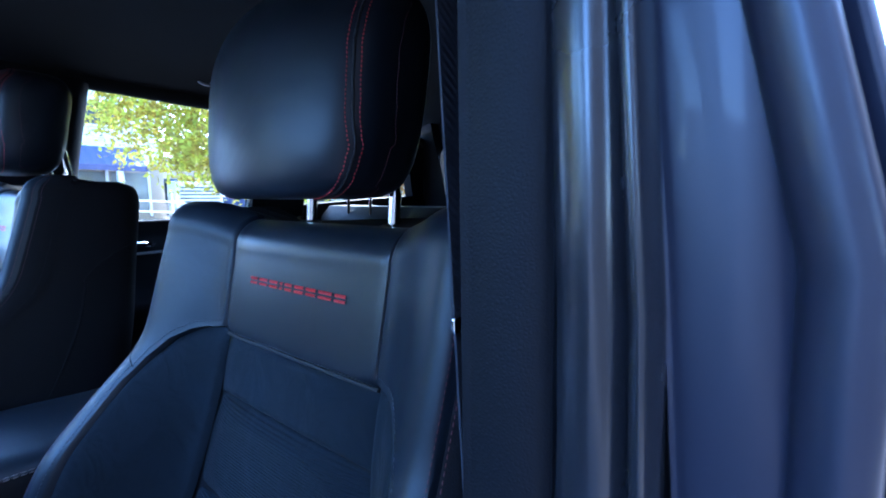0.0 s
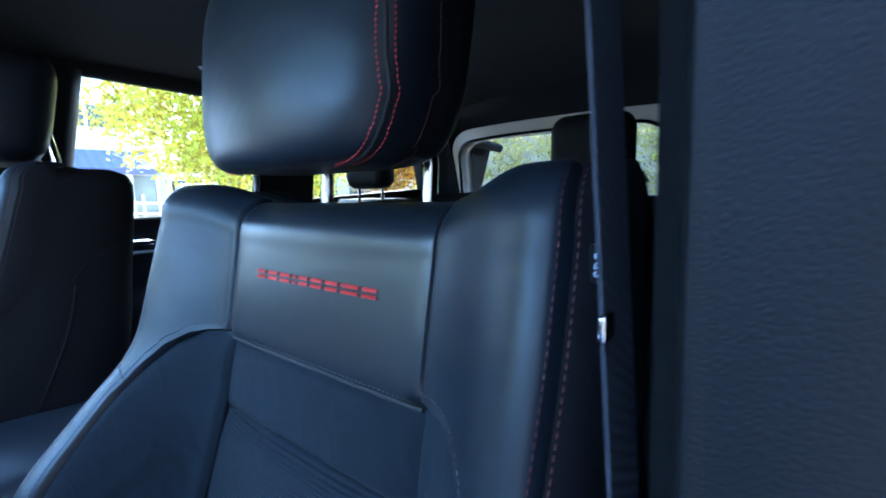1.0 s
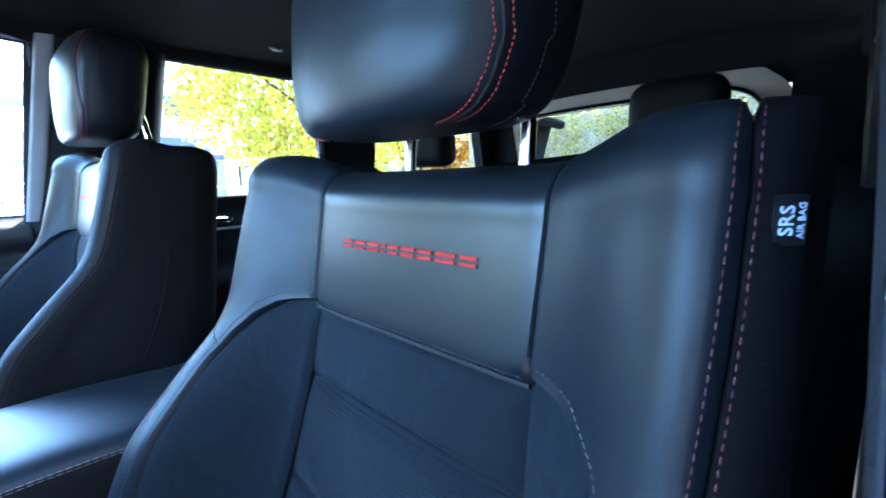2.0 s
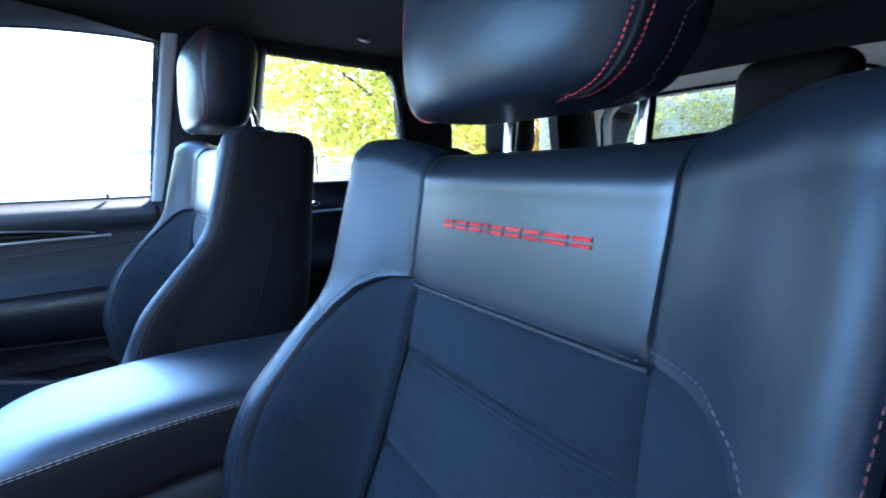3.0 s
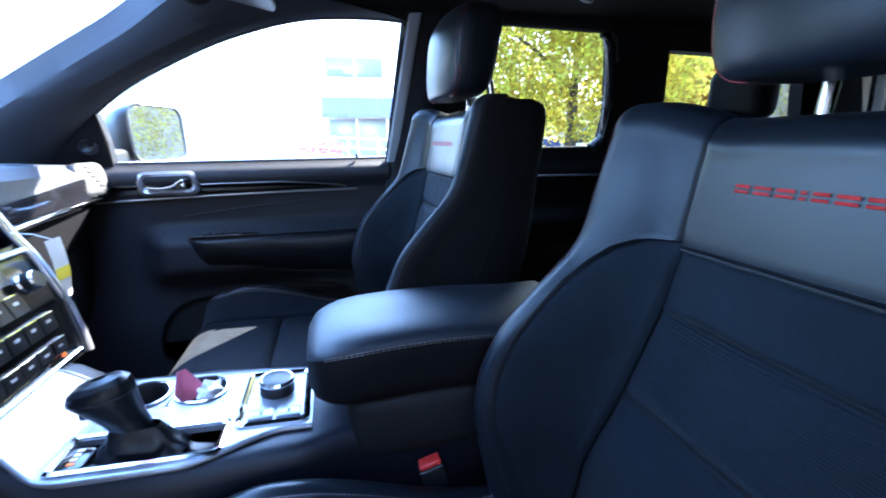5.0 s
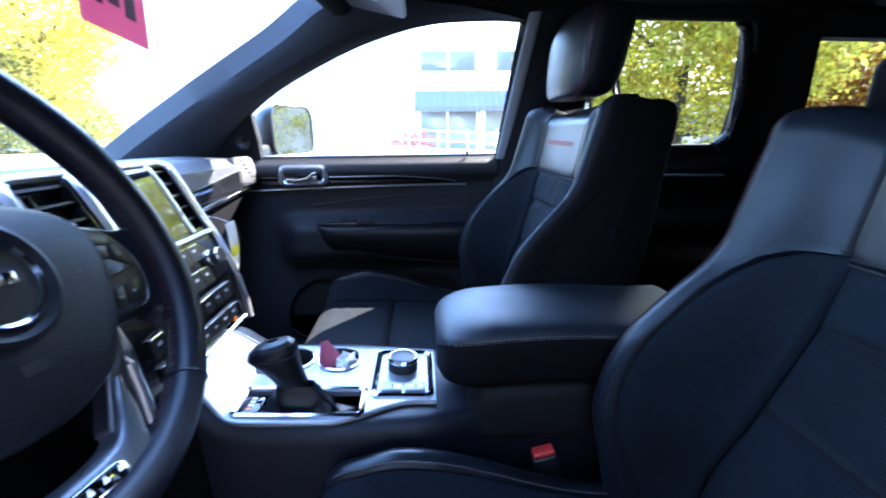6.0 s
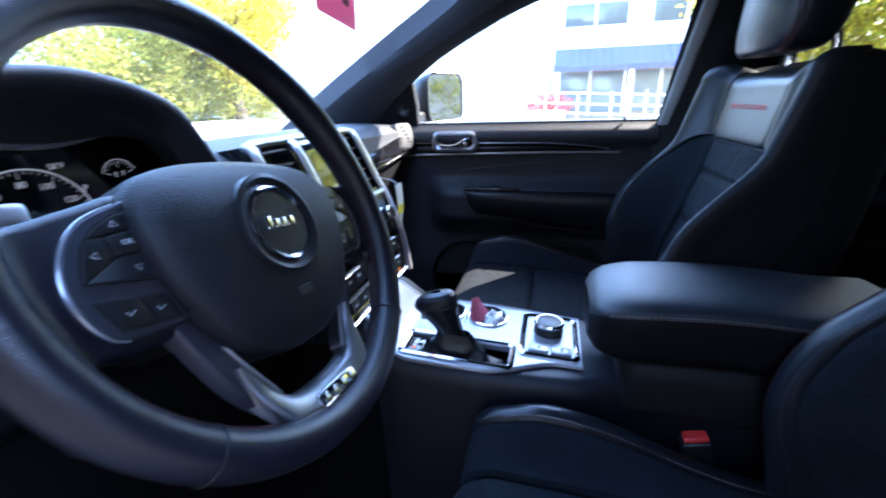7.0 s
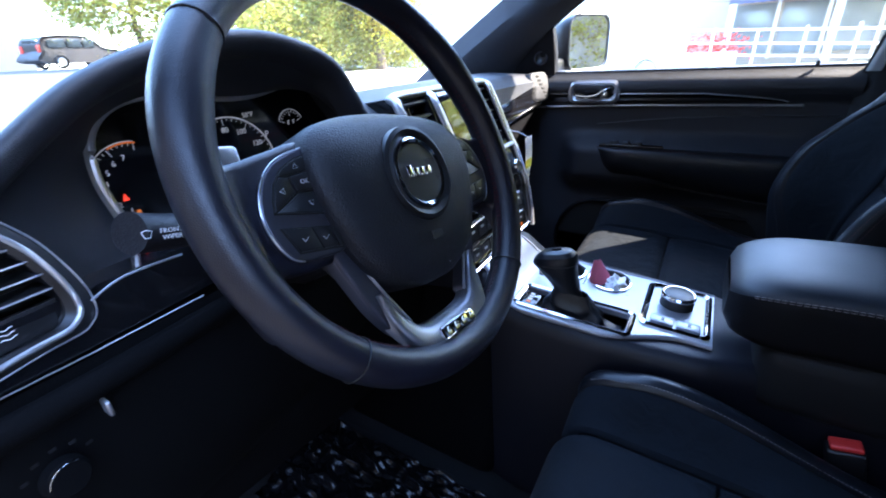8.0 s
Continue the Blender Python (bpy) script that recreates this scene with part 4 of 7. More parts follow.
part("vent_void", plate(LVI, 0.003, 0, 2, lv @ Matrix.Translation((0, 0, -0.025))), DARK_VOID, vent)
for k in range(5):
    part("slat", rbox((-0.068, -0.0014, -0.018), ((0.064, 0.064, 0.060, 0.054, 0.045)[k], 0.0014, 0.001), 0.001, 2, lv @ Matrix.Translation((0, -0.012 + 0.012 * k, 0)) @ Matrix.Rotation(radians(20), 4, "X")), SATIN_BLACK, vent)
    # thin silver line drawn for the highlight on each slat's front
    part("slat_glint", tube([lv @ Vector((-0.068, -0.0120 + 0.012 * k, 0.0015)), lv @ Vector(((0.064, 0.064, 0.060, 0.054, 0.045)[k], -0.0120 + 0.012 * k, 0.0015))], 0.0008, 5), SATIN_SILVER, vent)
part("vent_plate", plate([(-0.066, -0.020), (0.064, -0.020), (0.056, -0.042), (-0.066, -0.044)], 0.01, 0.002, 2, lv @ Matrix.Translation((0, 0, -0.003))), SATIN_BLACK, vent)
part("vent_slider", ringplate(roundrect(0.036, 0.009, 0.003, 3, -0.012, -0.031), roundrect(0.030, 0.005, 0.002, 3, -0.012, -0.031), 0.003, lv @ Matrix.Translation((0, 0, 0.001))), CHROME, vent)
for k in range(3):
    part("vent_mark", tube([lv @ Vector((0.024 + 0.0009 * j, -0.027 - 0.0035 * k + 0.0006 * math.sin(0.8 * j), -0.0024)) for j in range(12)], 0.0003, 4), DIAL_PRINT, vent)
part("vent_back", plate([(a * 1.12, b * 1.16) for a, b in LV], 0.05, 0.01, 3, lv @ Matrix.Translation((0, 0, -0.029))), DASH_PLASTIC, vent)
part("veneer_strip", slab(lambda a, b: Vector((-0.67 + 0.20 * a, 0.895 + 0.02 * a + 0.006 * b, 1.096 + 0.046 * b)), lambda a, b: Vector((-0.67 + 0.20 * a, 0.93 + 0.02 * a, 1.096 + 0.046 * b)), 12, 4), GLOSS_BLACK, dash, "glossy black strip under the vent")
part("chrome_strip", tube([(-0.68, 0.890, 1.098), (-0.60, 0.896, 1.095), (-0.505, 0.902, 1.094)], 0.0008, 8), SATIN_SILVER, dash)
part("chrome_strip", tube(spline([(-0.588, 0.898, 1.136), (-0.56, 0.900, 1.144), (-0.51, 0.905, 1.141)], 6), 0.0012, 8), SATIN_SILVER, dash)
part("knee_panel", grid(lambda a, b: Vector((-0.72 + 0.62 * a, 0.895 + 0.03 * a + 0.14 * b * b - 0.03 * math.sin(math.pi * b), 1.090 - 0.36 * b)), 24, 20), SHADED_BLACK, dash, "knee panel, darkened as in shade")
part("knee_roll", tube(spline([(-0.72, 0.878, 1.078), (-0.60, 0.886, 1.074), (-0.47, 0.905, 1.070)], 6), 0.012, 12), SHADED_BLACK, dash)
km = facing((-0.655, 0.868, 1.030), (0.15, -0.97, 0.12))
knob = part("light_switch", lathe([(0.015, 0), (0.0145, 0.010), (0.012, 0.013), (0.003, 0.013)], 24, km), SHADED_BLACK, dash, "round light switch")
# partial chrome arc stands for the highlight on the knob's rim
part("knob_glint", tube([km @ Vector((0.0128 * math.cos(t), 0.0128 * math.sin(t), 0.0128)) for t in np.linspace(0.9, 2.9, 14)], 0.0005, 5), CHROME, knob)
for k in range(5):
    part("switch_mark", rbox((-0.0022, -0.0012, 0), (0.0022, 0.0012, 0.0004), 0, 1, km @ Matrix.Translation((0.024 * math.cos(0.5 + 0.5 * k), 0.024 * math.sin(0.5 + 0.5 * k), 0.004))), SATIN_BLACK, knob)
part("dimmer_wheel", rbox((-0.616, 0.866, 1.052), (-0.6125, 0.878, 1.066), 0.0015), SATIN_SILVER, dash)

# centre stack
STACK = [(0.942, 1.238), (0.926, 1.231), (0.902, 1.183), (0.880, 1.135), (0.858, 1.095), (0.834, 1.03), (0.822, 0.965), (0.818, 0.925)]


def stack_at(x, t, d=0.0):
    """A point on the stack's face: x across, t from its top to its foot, d proud."""
    k = t * (len(STACK) - 1)
    i = min(len(STACK) - 2, int(k))
    f = k - i
    y0, z0 = STACK[i]
    y1, z1 = STACK[i + 1]
    nrm = Vector((0, -(z0 - z1), (y0 - y1))).normalized()
    return Vector((x, y0 + (y1 - y0) * f, z0 + (z1 - z0) * f)) + nrm * d


SX, SW = 0.032, 0.166
VENTS = [(-0.126, -0.045), (0.150, 0.188)]


def stack_face(a, b):
    """The stack's front with the two air vents sunk into it."""
    x = SX - SW + 2 * SW * a
    sunk = any(x0 < x < x1 for x0, x1 in VENTS) and 0.10 < b < 0.47
    return stack_at(x, b, -0.028 if sunk else 0.0)


stack = thing("centre_stack", (SX, 0.9, 0.95), "black centre stack with touch screen, vents and knobs", "dashboard")
part("stack_body", slab(stack_face, lambda a, b: stack_at(SX - SW + 2 * SW * a, b) + Vector((0, 0.14, -0.02)), 96, 84), PIANO, stack, angle=30)
frame_line = [stack_at(SX - SW, t, 0.002) for t in np.linspace(1, 0.06, 24)]
frame_line += [stack_at(SX - SW + 0.02 + (2 * SW - 0.04) * k / 12, 0.015, 0.003) for k in range(13)]
frame_line += [stack_at(SX + SW, t, 0.002) for t in np.linspace(0.06, 1, 24)]
part("chrome_frame", tube(frame_line, 0.0085, 12, squash=(1.0, 0.8)), SATIN_SILVER, stack, "satin chrome frame")
part("frame_line", tube([q + Vector((math.copysign(0.0085, SX - q.x), -0.004, 0.002)) for q in frame_line], 0.0012, 6), CHROME, stack, "bright inner chrome line")


def stack_patch(x0, x1, t0, t1, d, nu=4, nv=8, deep=0.006):
    return slab(lambda a, b: stack_at(x0 + (x1 - x0) * a, t0 + (t1 - t0) * b, d), lambda a, b: stack_at(x0 + (x1 - x0) * a, t0 + (t1 - t0) * b, d - deep), nu, nv)


for s, (x0, x1) in zip((-1, 1), VENTS):
    v = part("stack_vent", stack_patch(x0, x1, 0.10, 0.47, -0.026, 4, 8, 0.001), DARK_VOID, stack, "dark recessed air vent")
    for k in range(5):
        t = 0.145 + 0.065 * k
        part("slat", stack_patch(x0 + 0.001, x1 - 0.001, t, t + 0.010, -0.004, 2, 2, 0.018), SATIN_BLACK, v)
    part("vane", stack_patch((x0 + x1) / 2 - 0.002, (x0 + x1) / 2 + 0.002, 0.11, 0.46, -0.016, 2, 8, 0.008), SATIN_BLACK, v)
    xp, wide = (-0.027, 0.0095) if s < 0 else (0.1405, 0.0055)
    part("vent_post", tube([stack_at(xp, t, 0.003) for t in np.linspace(0.075, 0.49, 8)], wide, 12, squash=(1.0, 0.45)), SATIN_SILVER, v, "satin silver post beside the screen")
part("touch_screen", stack_patch(-0.012, 0.130, 0.105, 0.475, 0.0035, 6, 12), SCREEN, stack, "glossy dark touch screen")
part("screen_bezel", tube([stack_at(-0.0135, 0.48, 0.003), stack_at(-0.0135, 0.100, 0.003), stack_at(0.1315, 0.100, 0.003), stack_at(0.1315, 0.48, 0.003)], 0.002, 6), SATIN_BLACK, stack)
part("screen_ledge", tube([stack_at(SX - 0.150 + 0.30 * k / 12, 0.515, 0.006) for k in range(13)], 0.0065, 10, squash=(1.0, 0.7)), SATIN_SILVER, stack, "satin silver ledge under the screen")
for cx, t, r in ((-0.112, 0.63, 0.0155), (0.112, 0.63, 0.0155)):
    q = stack_at(SX + cx, t)
    km = facing(q, stack_at(SX + cx, t, 1) - q)
    kb = part("knob", lathe([(r, 0), (r * 0.96, 0.018), (r * 0.86, 0.022), (r * 0.2, 0.022)], 24, km), SATIN_BLACK, stack)
    part("knob_ring", lathe([(r * 1.10, 0.0), (r * 1.12, 0.003), (r * 1.0, 0.006)], 24, km), CHROME, kb)
    part("knob_cap_ring", lathe([(r * 0.97, 0.017), (r * 0.99, 0.0195), (r * 0.88, 0.0225)], 24, km), CHROME, kb)
for row in range(4):
    for k in range(7):
        x = SX - 0.122 + 0.0350 * k
        t = 0.552 + 0.094 * row
        if row < 2 and k in (0, 6):
            continue
        bt = part("button", stack_patch(x, x + 0.031, t, t + 0.062, 0.005, 2, 2), SATIN_BLACK, stack)
        part("button_line", tube([stack_at(x + 0.001, t, 0.0054), stack_at(x + 0.030, t, 0.0054)], 0.0014, 6), CHROME, bt)
        part("button_mark", stack_patch(x + 0.010, x + 0.020, t + 0.020, t + 0.030, 0.0056, 1, 1, 0.0008), BUTTON_PRINT, bt)
part("chrome_bar", tube([stack_at(SX - 0.14 + 0.28 * k / 10, 0.955, 0.006) for k in range(11)], 0.0055, 10), CHROME, stack, "bright chrome bar")
part("hazard_mark", stack_patch(SX + 0.098, SX + 0.106, 0.905, 0.925, 0.006, 1, 1, 0.002), AMBER_GLOW, stack)
# hanging card by the glovebox
card = thing("hang_card", (0.205, 0.905, 1.05), "white and yellow paper card hanging by the glovebox", "paper card")
def card_at(a, b, d=0.0):
    return Vector((0.186 + 0.040 * a + 0.022 * b, 0.832 + 0.016 * b + d - 0.006 * math.sin(3 * b), 1.124 - 0.110 * b))


part("card", slab(lambda a, b: card_at(a, b), lambda a, b: card_at(a, b, 0.0006), 3, 10), WHITE_PRINT, card)
part("yellow_band", slab(lambda a, b: card_at(a, 0.46 + 0.20 * b, -0.0008), lambda a, b: card_at(a, 0.46 + 0.20 * b, -0.0002), 2, 3), YELLOW_PRINT, card)
part("card_loop", tube([(0.206, 0.832, 1.123), (0.196, 0.850, 1.135), (0.180, 0.870, 1.142)], 0.0012, 6), WHITE_PRINT, card)
# ---- steering wheel ----
wheel = thing("steering_wheel", (-0.37, 0.762, 1.19), "black leather steering wheel with silver lower spoke", "steering wheel")
TURN = radians(8)  # the wheel stands turned a little to the right
WM = facing((-0.366, 0.757, 1.177), (0, -math.cos(radians(24)), math.sin(radians(24))))
WM = WM @ Matrix.Translation((0, 0.008, 0)) @ Matrix.Rotation(-TURN, 4, "Z") @ Matrix.Translation((0, -0.008, 0))


def wp(x, y, z=0.0):
    return WM @ Vector((x, y, z))


RM = facing((-0.3655, 0.7504, 1.2026), (0, -math.cos(radians(25.4)), math.sin(radians(25.4))))
RIM_R = 0.1866


def dished(geo, r0=0.135, r1=0.180):
    """Lifts what lies near the rim towards the driver."""
    back = WM.inverted()
    out = []
    for v in geo[0]:
        q = back @ Vector(v)
        q.z += 0.013 * smoothstep(r0, r1, math.hypot(q.x, q.y - 0.02))
        out.append(WM @ q)
    return out, geo[1]


def grip(a0):
    return math.exp(-((a0 - 60) / 14) ** 2) + math.exp(-((a0 - 300) / 14) ** 2)


def rim_geo():
    vs, fs = [], []
    n, m = 160, 20
    for i in range(n):
        a = 2 * math.pi * i / n
        c = Vector((RIM_R * math.sin(a), RIM_R * math.cos(a), 0))
        o = Vector((math.sin(a), math.cos(a), 0))
        g = grip(360 * i / n)
        for k in range(m):
            t = 2 * math.pi * k / m
            q = c + o * math.cos(t) * (0.0165 + 0.002 * g) + Vector((0, 0, 1)) * math.sin(t) * (0.0185 + 0.0015 * g)
            vs.append(RM @ q)
    for i in range(n):
        for k in range(m):
            j = (i + 1) % n
            fs.append((i * m + k, i * m + (k + 1) % m, j * m + (k + 1) % m, j * m + k))
    return vs, fs


RIM_LEATHER = material("wheel_leather", (0.0074, 0.0070, 0.0125), 0.36, tone=0.15, tone_size=10, bump=0.22, bump_size=650, kind="leather", spec=0.55)
rim = part("rim", rim_geo(), RIM_LEATHER, wheel, "thick leather-wrapped rim")
for deg in (61, 146, 230, 315):
    a = radians(deg)
    ring = []
    for k in range(24):
        t = 2 * math.pi * k / 24
        o = Vector((math.sin(a), math.cos(a), 0))
        ring.append(RM @ (Vector((RIM_R * math.sin(a), RIM_R * math.cos(a), 0)) + o * math.cos(t) * 0.0172 + Vector((0, 0, 1)) * math.sin(t) * 0.0192))
    part("rim_seam", tube(ring, 0.0009, 6, closed=True), SATIN_BLACK, rim)
for a0, a1 in ((61, 146), (230, 315), (148, 164), (212, 228), (20, 59)):
    geos = []
    for off in (-0.0016, 0.0016):
        line = [RM @ Vector(((RIM_R - 0.0172) * math.sin(radians(d)), (RIM_R - 0.0172) * math.cos(radians(d)), off)) for d in np.linspace(a0, a1, 60)]
        geos.append(stitches(line, 0.0036, 0.0026, 0.0008))
    part("stitching", join(*geos), DARK_THREAD, rim, "red inner stitching")

# airbag pad
PAD = [(v.x, v.y) for v in spline([(-0.060, 0.073), (0.0, 0.078), (0.060, 0.073), (0.098, 0.057), (0.108, 0.020), (0.096, -0.030), (0.070, -0.072), (0.030, -0.092), (0.0, -0.095), (-0.030, -0.092), (-0.070, -0.072), (-0.096, -0.030), (-0.108, 0.020), (-0.098, 0.057)], 5, True)]


def pad_geo():
    vs, fs = [], []
    n = len(PAD)
    rings = [(1.0, -0.030), (1.0, 0.0150), (0.985, 0.0225), (0.95, 0.0265), (0.86, 0.0305), (0.70, 0.0340), (0.5, 0.0365), (0.25, 0.0380)]
    for f, z in rings:
        vs += [wp(x * f, y * f, z + 0.004 * (y * f) / 0.09 - 0.020 * max(0.0, y * f / 0.078) ** 2.5) for x, y in PAD]
    for j in range(len(rings) - 1):
        fs += [(j * n + i, j * n + (i + 1) % n, (j + 1) * n + (i + 1) % n, (j + 1) * n + i) for i in range(n)]
    fs.append(tuple((len(rings) - 1) * n + i for i in range(n)))
    fs.append(tuple(range(n))[::-1])
    return vs, fs


hub = part("airbag_pad", pad_geo(), PAD_PLASTIC, wheel, "grained black airbag pad", angle=60)
em = WM @ Matrix.Translation((0.0, 0.008, 0.0378))
part("emblem_dish", lathe([(0.046, -0.006), (0.045, 0.0005), (0.041, 0.0022), (0.034, -0.0005), (0.032, -0.003), (0.005, -0.003)], 48, em), SATIN_BLACK, hub)
part("emblem_ring", lathe([(0.0335, -0.003), (0.0335, 0.0015), (0.0315, 0.0028), (0.0290, 0.0010), (0.0285, -0.003)], 48, em), CHROME, hub, "bright chrome emblem ring")
part("emblem_disc", lathe([(0.029, -0.003), (0.028, 0.0), (0.004, 0.0008)], 40, em), SATIN_BLACK, hub)
geos = [rbox((x0, -0.0042, 0.0005), (x1, 0.0046 if k else 0.0075, 0.0026), 0.0012, 2, em) for k, (x0, x1) in enumerate(((-0.0195, -0.0125), (-0.0110, -0.0040), (-0.0025, 0.0045), (0.0060, 0.0150)))]
part("emblem_mark", join(*geos), CHROME, hub, "chrome emblem blocks")
part("airbag_mark", rbox((-0.008, -0.056, 0.0335), (0.008, -0.048, 0.0352), 0.0004, 1, WM), SATIN_BLACK, hub)

# spokes with switch pads
FRAME_LINE = ((0.088, 0.061), (0.108, 0.0605), (0.1265, 0.056), (0.140, 0.046), (0.149, 0.033), (0.1535, 0.017), (0.1515, 0.0), (0.146, -0.012), (0.138, -0.0175), (0.120, -0.0215), (0.100, -0.0235), (0.090, -0.010), (0.0865, 0.010), (0.084, 0.040))
KEY_TOP = ((0.090, 0.055), (0.108, 0.0545), (0.122, 0.050), (0.128, 0.0455), (0.121, 0.0437), (0.100, 0.0432), (0.092, 0.048))
KEY_SIDE = ((0.1285, 0.045), (0.133, 0.041), (0.140, 0.030), (0.143, 0.0222), (0.120, 0.0300), (0.1215, 0.043))
KEY_OK = ((0.121, 0.043), (0.100, 0.0425), (0.0985, 0.0275), (0.1195, 0.0305))
KEY_LOW = ((0.1425, 0.0215), (0.119, 0.0297), (0.0985, 0.0268), (0.0905, 0.013), (0.0905, 0.0049))
KEY_IN = ((0.0915, 0.047), (0.0995, 0.042), (0.098, 0.0278), (0.0895, 0.014), (0.0875, 0.025))
KEY_CALL = ((0.1445, 0.0105), (0.122, 0.0035), (0.120, -0.0155), (0.139, -0.0105))
KEY_VOICE = ((0.1215, 0.0033), (0.106, -0.0015), (0.106, -0.0185), (0.1195, -0.0155))
KEY_END = ((0.1055, -0.0016), (0.098, -0.004), (0.1015, -0.0205), (0.1055, -0.0190))
WELL_UP = ((0.089, 0.0562), (0.108, 0.0556), (0.1225, 0.051), (0.134, 0.042), (0.1412, 0.030), (0.1442, 0.0212), (0.0900, 0.0036), (0.0865, 0.02), (0.0855, 0.045))
WELL_LOW = ((0.1455, 0.0112), (0.0975, -0.0036), (0.1012, -0.0215), (0.1395, -0.0115))
WEB = ((0.186, 0.082), (0.172, 0.068), (0.148, 0.0655), (0.120, 0.0675), (0.085, 0.066), (0.080, 0.020), (0.090, -0.026), (0.130, -0.028), (0.152, -0.022), (0.166, -0.034), (0.180, -0.060), (0.190, -0.010))


def levelled(x, y):
    """A place on the switch pads, given as it stands on the turned wheel's left, in the wheel's own axes."""
    c, d = math.cos(TURN), math.sin(TURN)
    return x * c + (y - 0.008) * d, 0.008 + (y - 0.008) * c - x * d


def sided(s, pts, shrink=1.0):
    """An outline on one side of the wheel, drawn in towards its middle."""
    cx = sum(x for x, y in pts) / len(pts)
    cy = sum(y for x, y in pts) / len(pts)
    out = [(s * (cx + (x - cx) * shrink), cy + (y - cy) * shrink) for x, y in pts]
    area = sum(a[0] * b[1] - b[0] * a[1] for a, b in zip(out, out[1:] + out[:1]))
    return out if area > 0 else out[::-1]


def rounded(pts, n=4):
    return [(v.x, v.y) for v in spline([(x, y, 0) for x, y in pts], n, True)]


FRAME_LINE, KEY_TOP, KEY_SIDE, KEY_OK, KEY_LOW, KEY_IN, KEY_CALL, KEY_VOICE, KEY_END, WELL_UP, WELL_LOW, WEB = [
    tuple(levelled(x, y) for x, y in line) for line in (FRAME_LINE, KEY_TOP, KEY_SIDE, KEY_OK, KEY_LOW, KEY_IN, KEY_CALL, KEY_VOICE, KEY_END, WELL_UP, WELL_LOW, WEB)]
for s in (1, -1):
    spk = part("spoke", dished(plate(rounded(sided(s, WEB)), 0.026, 0.007, 4, WM @ Matrix.Translation((0, 0, 0.0085))), 0.160, 0.185), RIM_LEATHER, wheel, "leather-covered spoke", angle=60)
    frame_ = part("switch_frame", plate(rounded(sided(s, FRAME_LINE)), 0.012, 0.0022, 3, WM @ Matrix.Translation((0, 0, 0.0150))), DARK_SATIN, spk, "satin grey switch frame", angle=60)
    part("frame_edge", tube([wp(s * x, y, 0.0138) for x, y, _ in spline([(a, b, 0) for a, b in FRAME_LINE[:9]], 4)], 0.0009, 6), SATIN_SILVER, frame_, "bright frame edge")
    part("switch_well", plate(sided(s, WELL_UP), 0.001, 0.0, 2, WM @ Matrix.Translation((0, 0, 0.0156))), DARK_VOID, frame_)
    part("switch_well", plate(sided(s, WELL_LOW), 0.001, 0.0, 2, WM @ Matrix.Translation((0, 0, 0.0156))), DARK_VOID, frame_)
    for pts in (KEY_TOP, KEY_SIDE, KEY_OK, KEY_LOW, KEY_IN, KEY_CALL, KEY_VOICE, KEY_END):
        part("button", plate(sided(s, pts, 0.965), 0.003, 0.0008, 2, WM @ Matrix.Translation((0, 0, 0.0172 + (0.0008 if pts is KEY_OK else 0.0)))), SATIN_BLACK, spk)
    if s < 0:
        part("button_print", text_geo("OK", 0.0050, WM @ Matrix.Translation((-0.1125, 0.0208, 0.0181)), 0.0002), BUTTON_PRINT, spk, smooth=False)
    for x, y, d in ((0.111, 0.0490, 90), (0.1115, 0.0200, -90), (0.1305, 0.0345, 0), (0.0935, 0.0310, 180)):
        x, y = levelled(x, y)
        c, q = Vector((s * x, y, 0.0174)), Matrix.Rotation(radians(d if s > 0 else 180 - d), 3, "Z")
        tri = [c + q @ Vector(v) for v in ((0.0022, 0, 0), (-0.0014, 0.0022, 0), (-0.0014, -0.0022, 0), (0.0022, 0, 0))]
        part("arrow_print", tube([WM @ v for v in tri], 0.00022, 4), BUTTON_PRINT, spk)
    for x, y in (levelled(0.131, -0.0035), levelled(0.1135, -0.0085)):
        part("symbol_print", tube([WM @ Vector((s * x + dx, y + dy, 0.0174)) for dx, dy in ((-0.0026, 0.0018), (-0.001, -0.0012), (0.0026, 0.0014))], 0.0003, 4), BUTTON_PRINT, spk)
    # lower spokes
    leg = [(0.112, -0.018), (0.106, -0.036), (0.094, -0.070), (0.080, -0.102), (0.060, -0.128), (0.046, -0.120), (0.056, -0.102), (0.070, -0.076), (0.083, -0.046), (0.090, -0.018)]
    arm = part("lower_spoke", plate(rounded(sided(s, leg), 3), 0.016, 0.004, 3, WM @ Matrix.Translation((0, 0, 0.0085))), DARK_SATIN, wheel, "dark satin lower spoke", angle=60)
    part("spoke_edge", tube([wp(s * x, y, 0.0078) for x, y, _ in spline([(a, b, 0) for a, b in leg[5:9]], 5)], 0.0016, 8), SATIN_SILVER, arm, "silver spoke edge")
YOKE_METAL = material("grey_yoke_metal", (0.24, 0.24, 0.26), 0.38, metal=0.9, tone=0.06, rough_tone=0.05)
YOKE_OUT = [v for v in spline([(-0.077, -0.084, 0), (-0.070, -0.118, 0), (-0.052, -0.152, 0), (-0.030, -0.166, 0), (0, -0.170, 0), (0.030, -0.166, 0), (0.052, -0.152, 0), (0.070, -0.118, 0), (0.077, -0.084, 0)], 5)]
YOKE_IN = [v for v in spline([(-0.069, -0.084, 0), (-0.057, -0.108, 0), (-0.042, -0.125, 0), (-0.022, -0.130, 0), (0, -0.131, 0), (0.022, -0.130, 0), (0.042, -0.125, 0), (0.057, -0.108, 0), (0.069, -0.084, 0)], 5)]


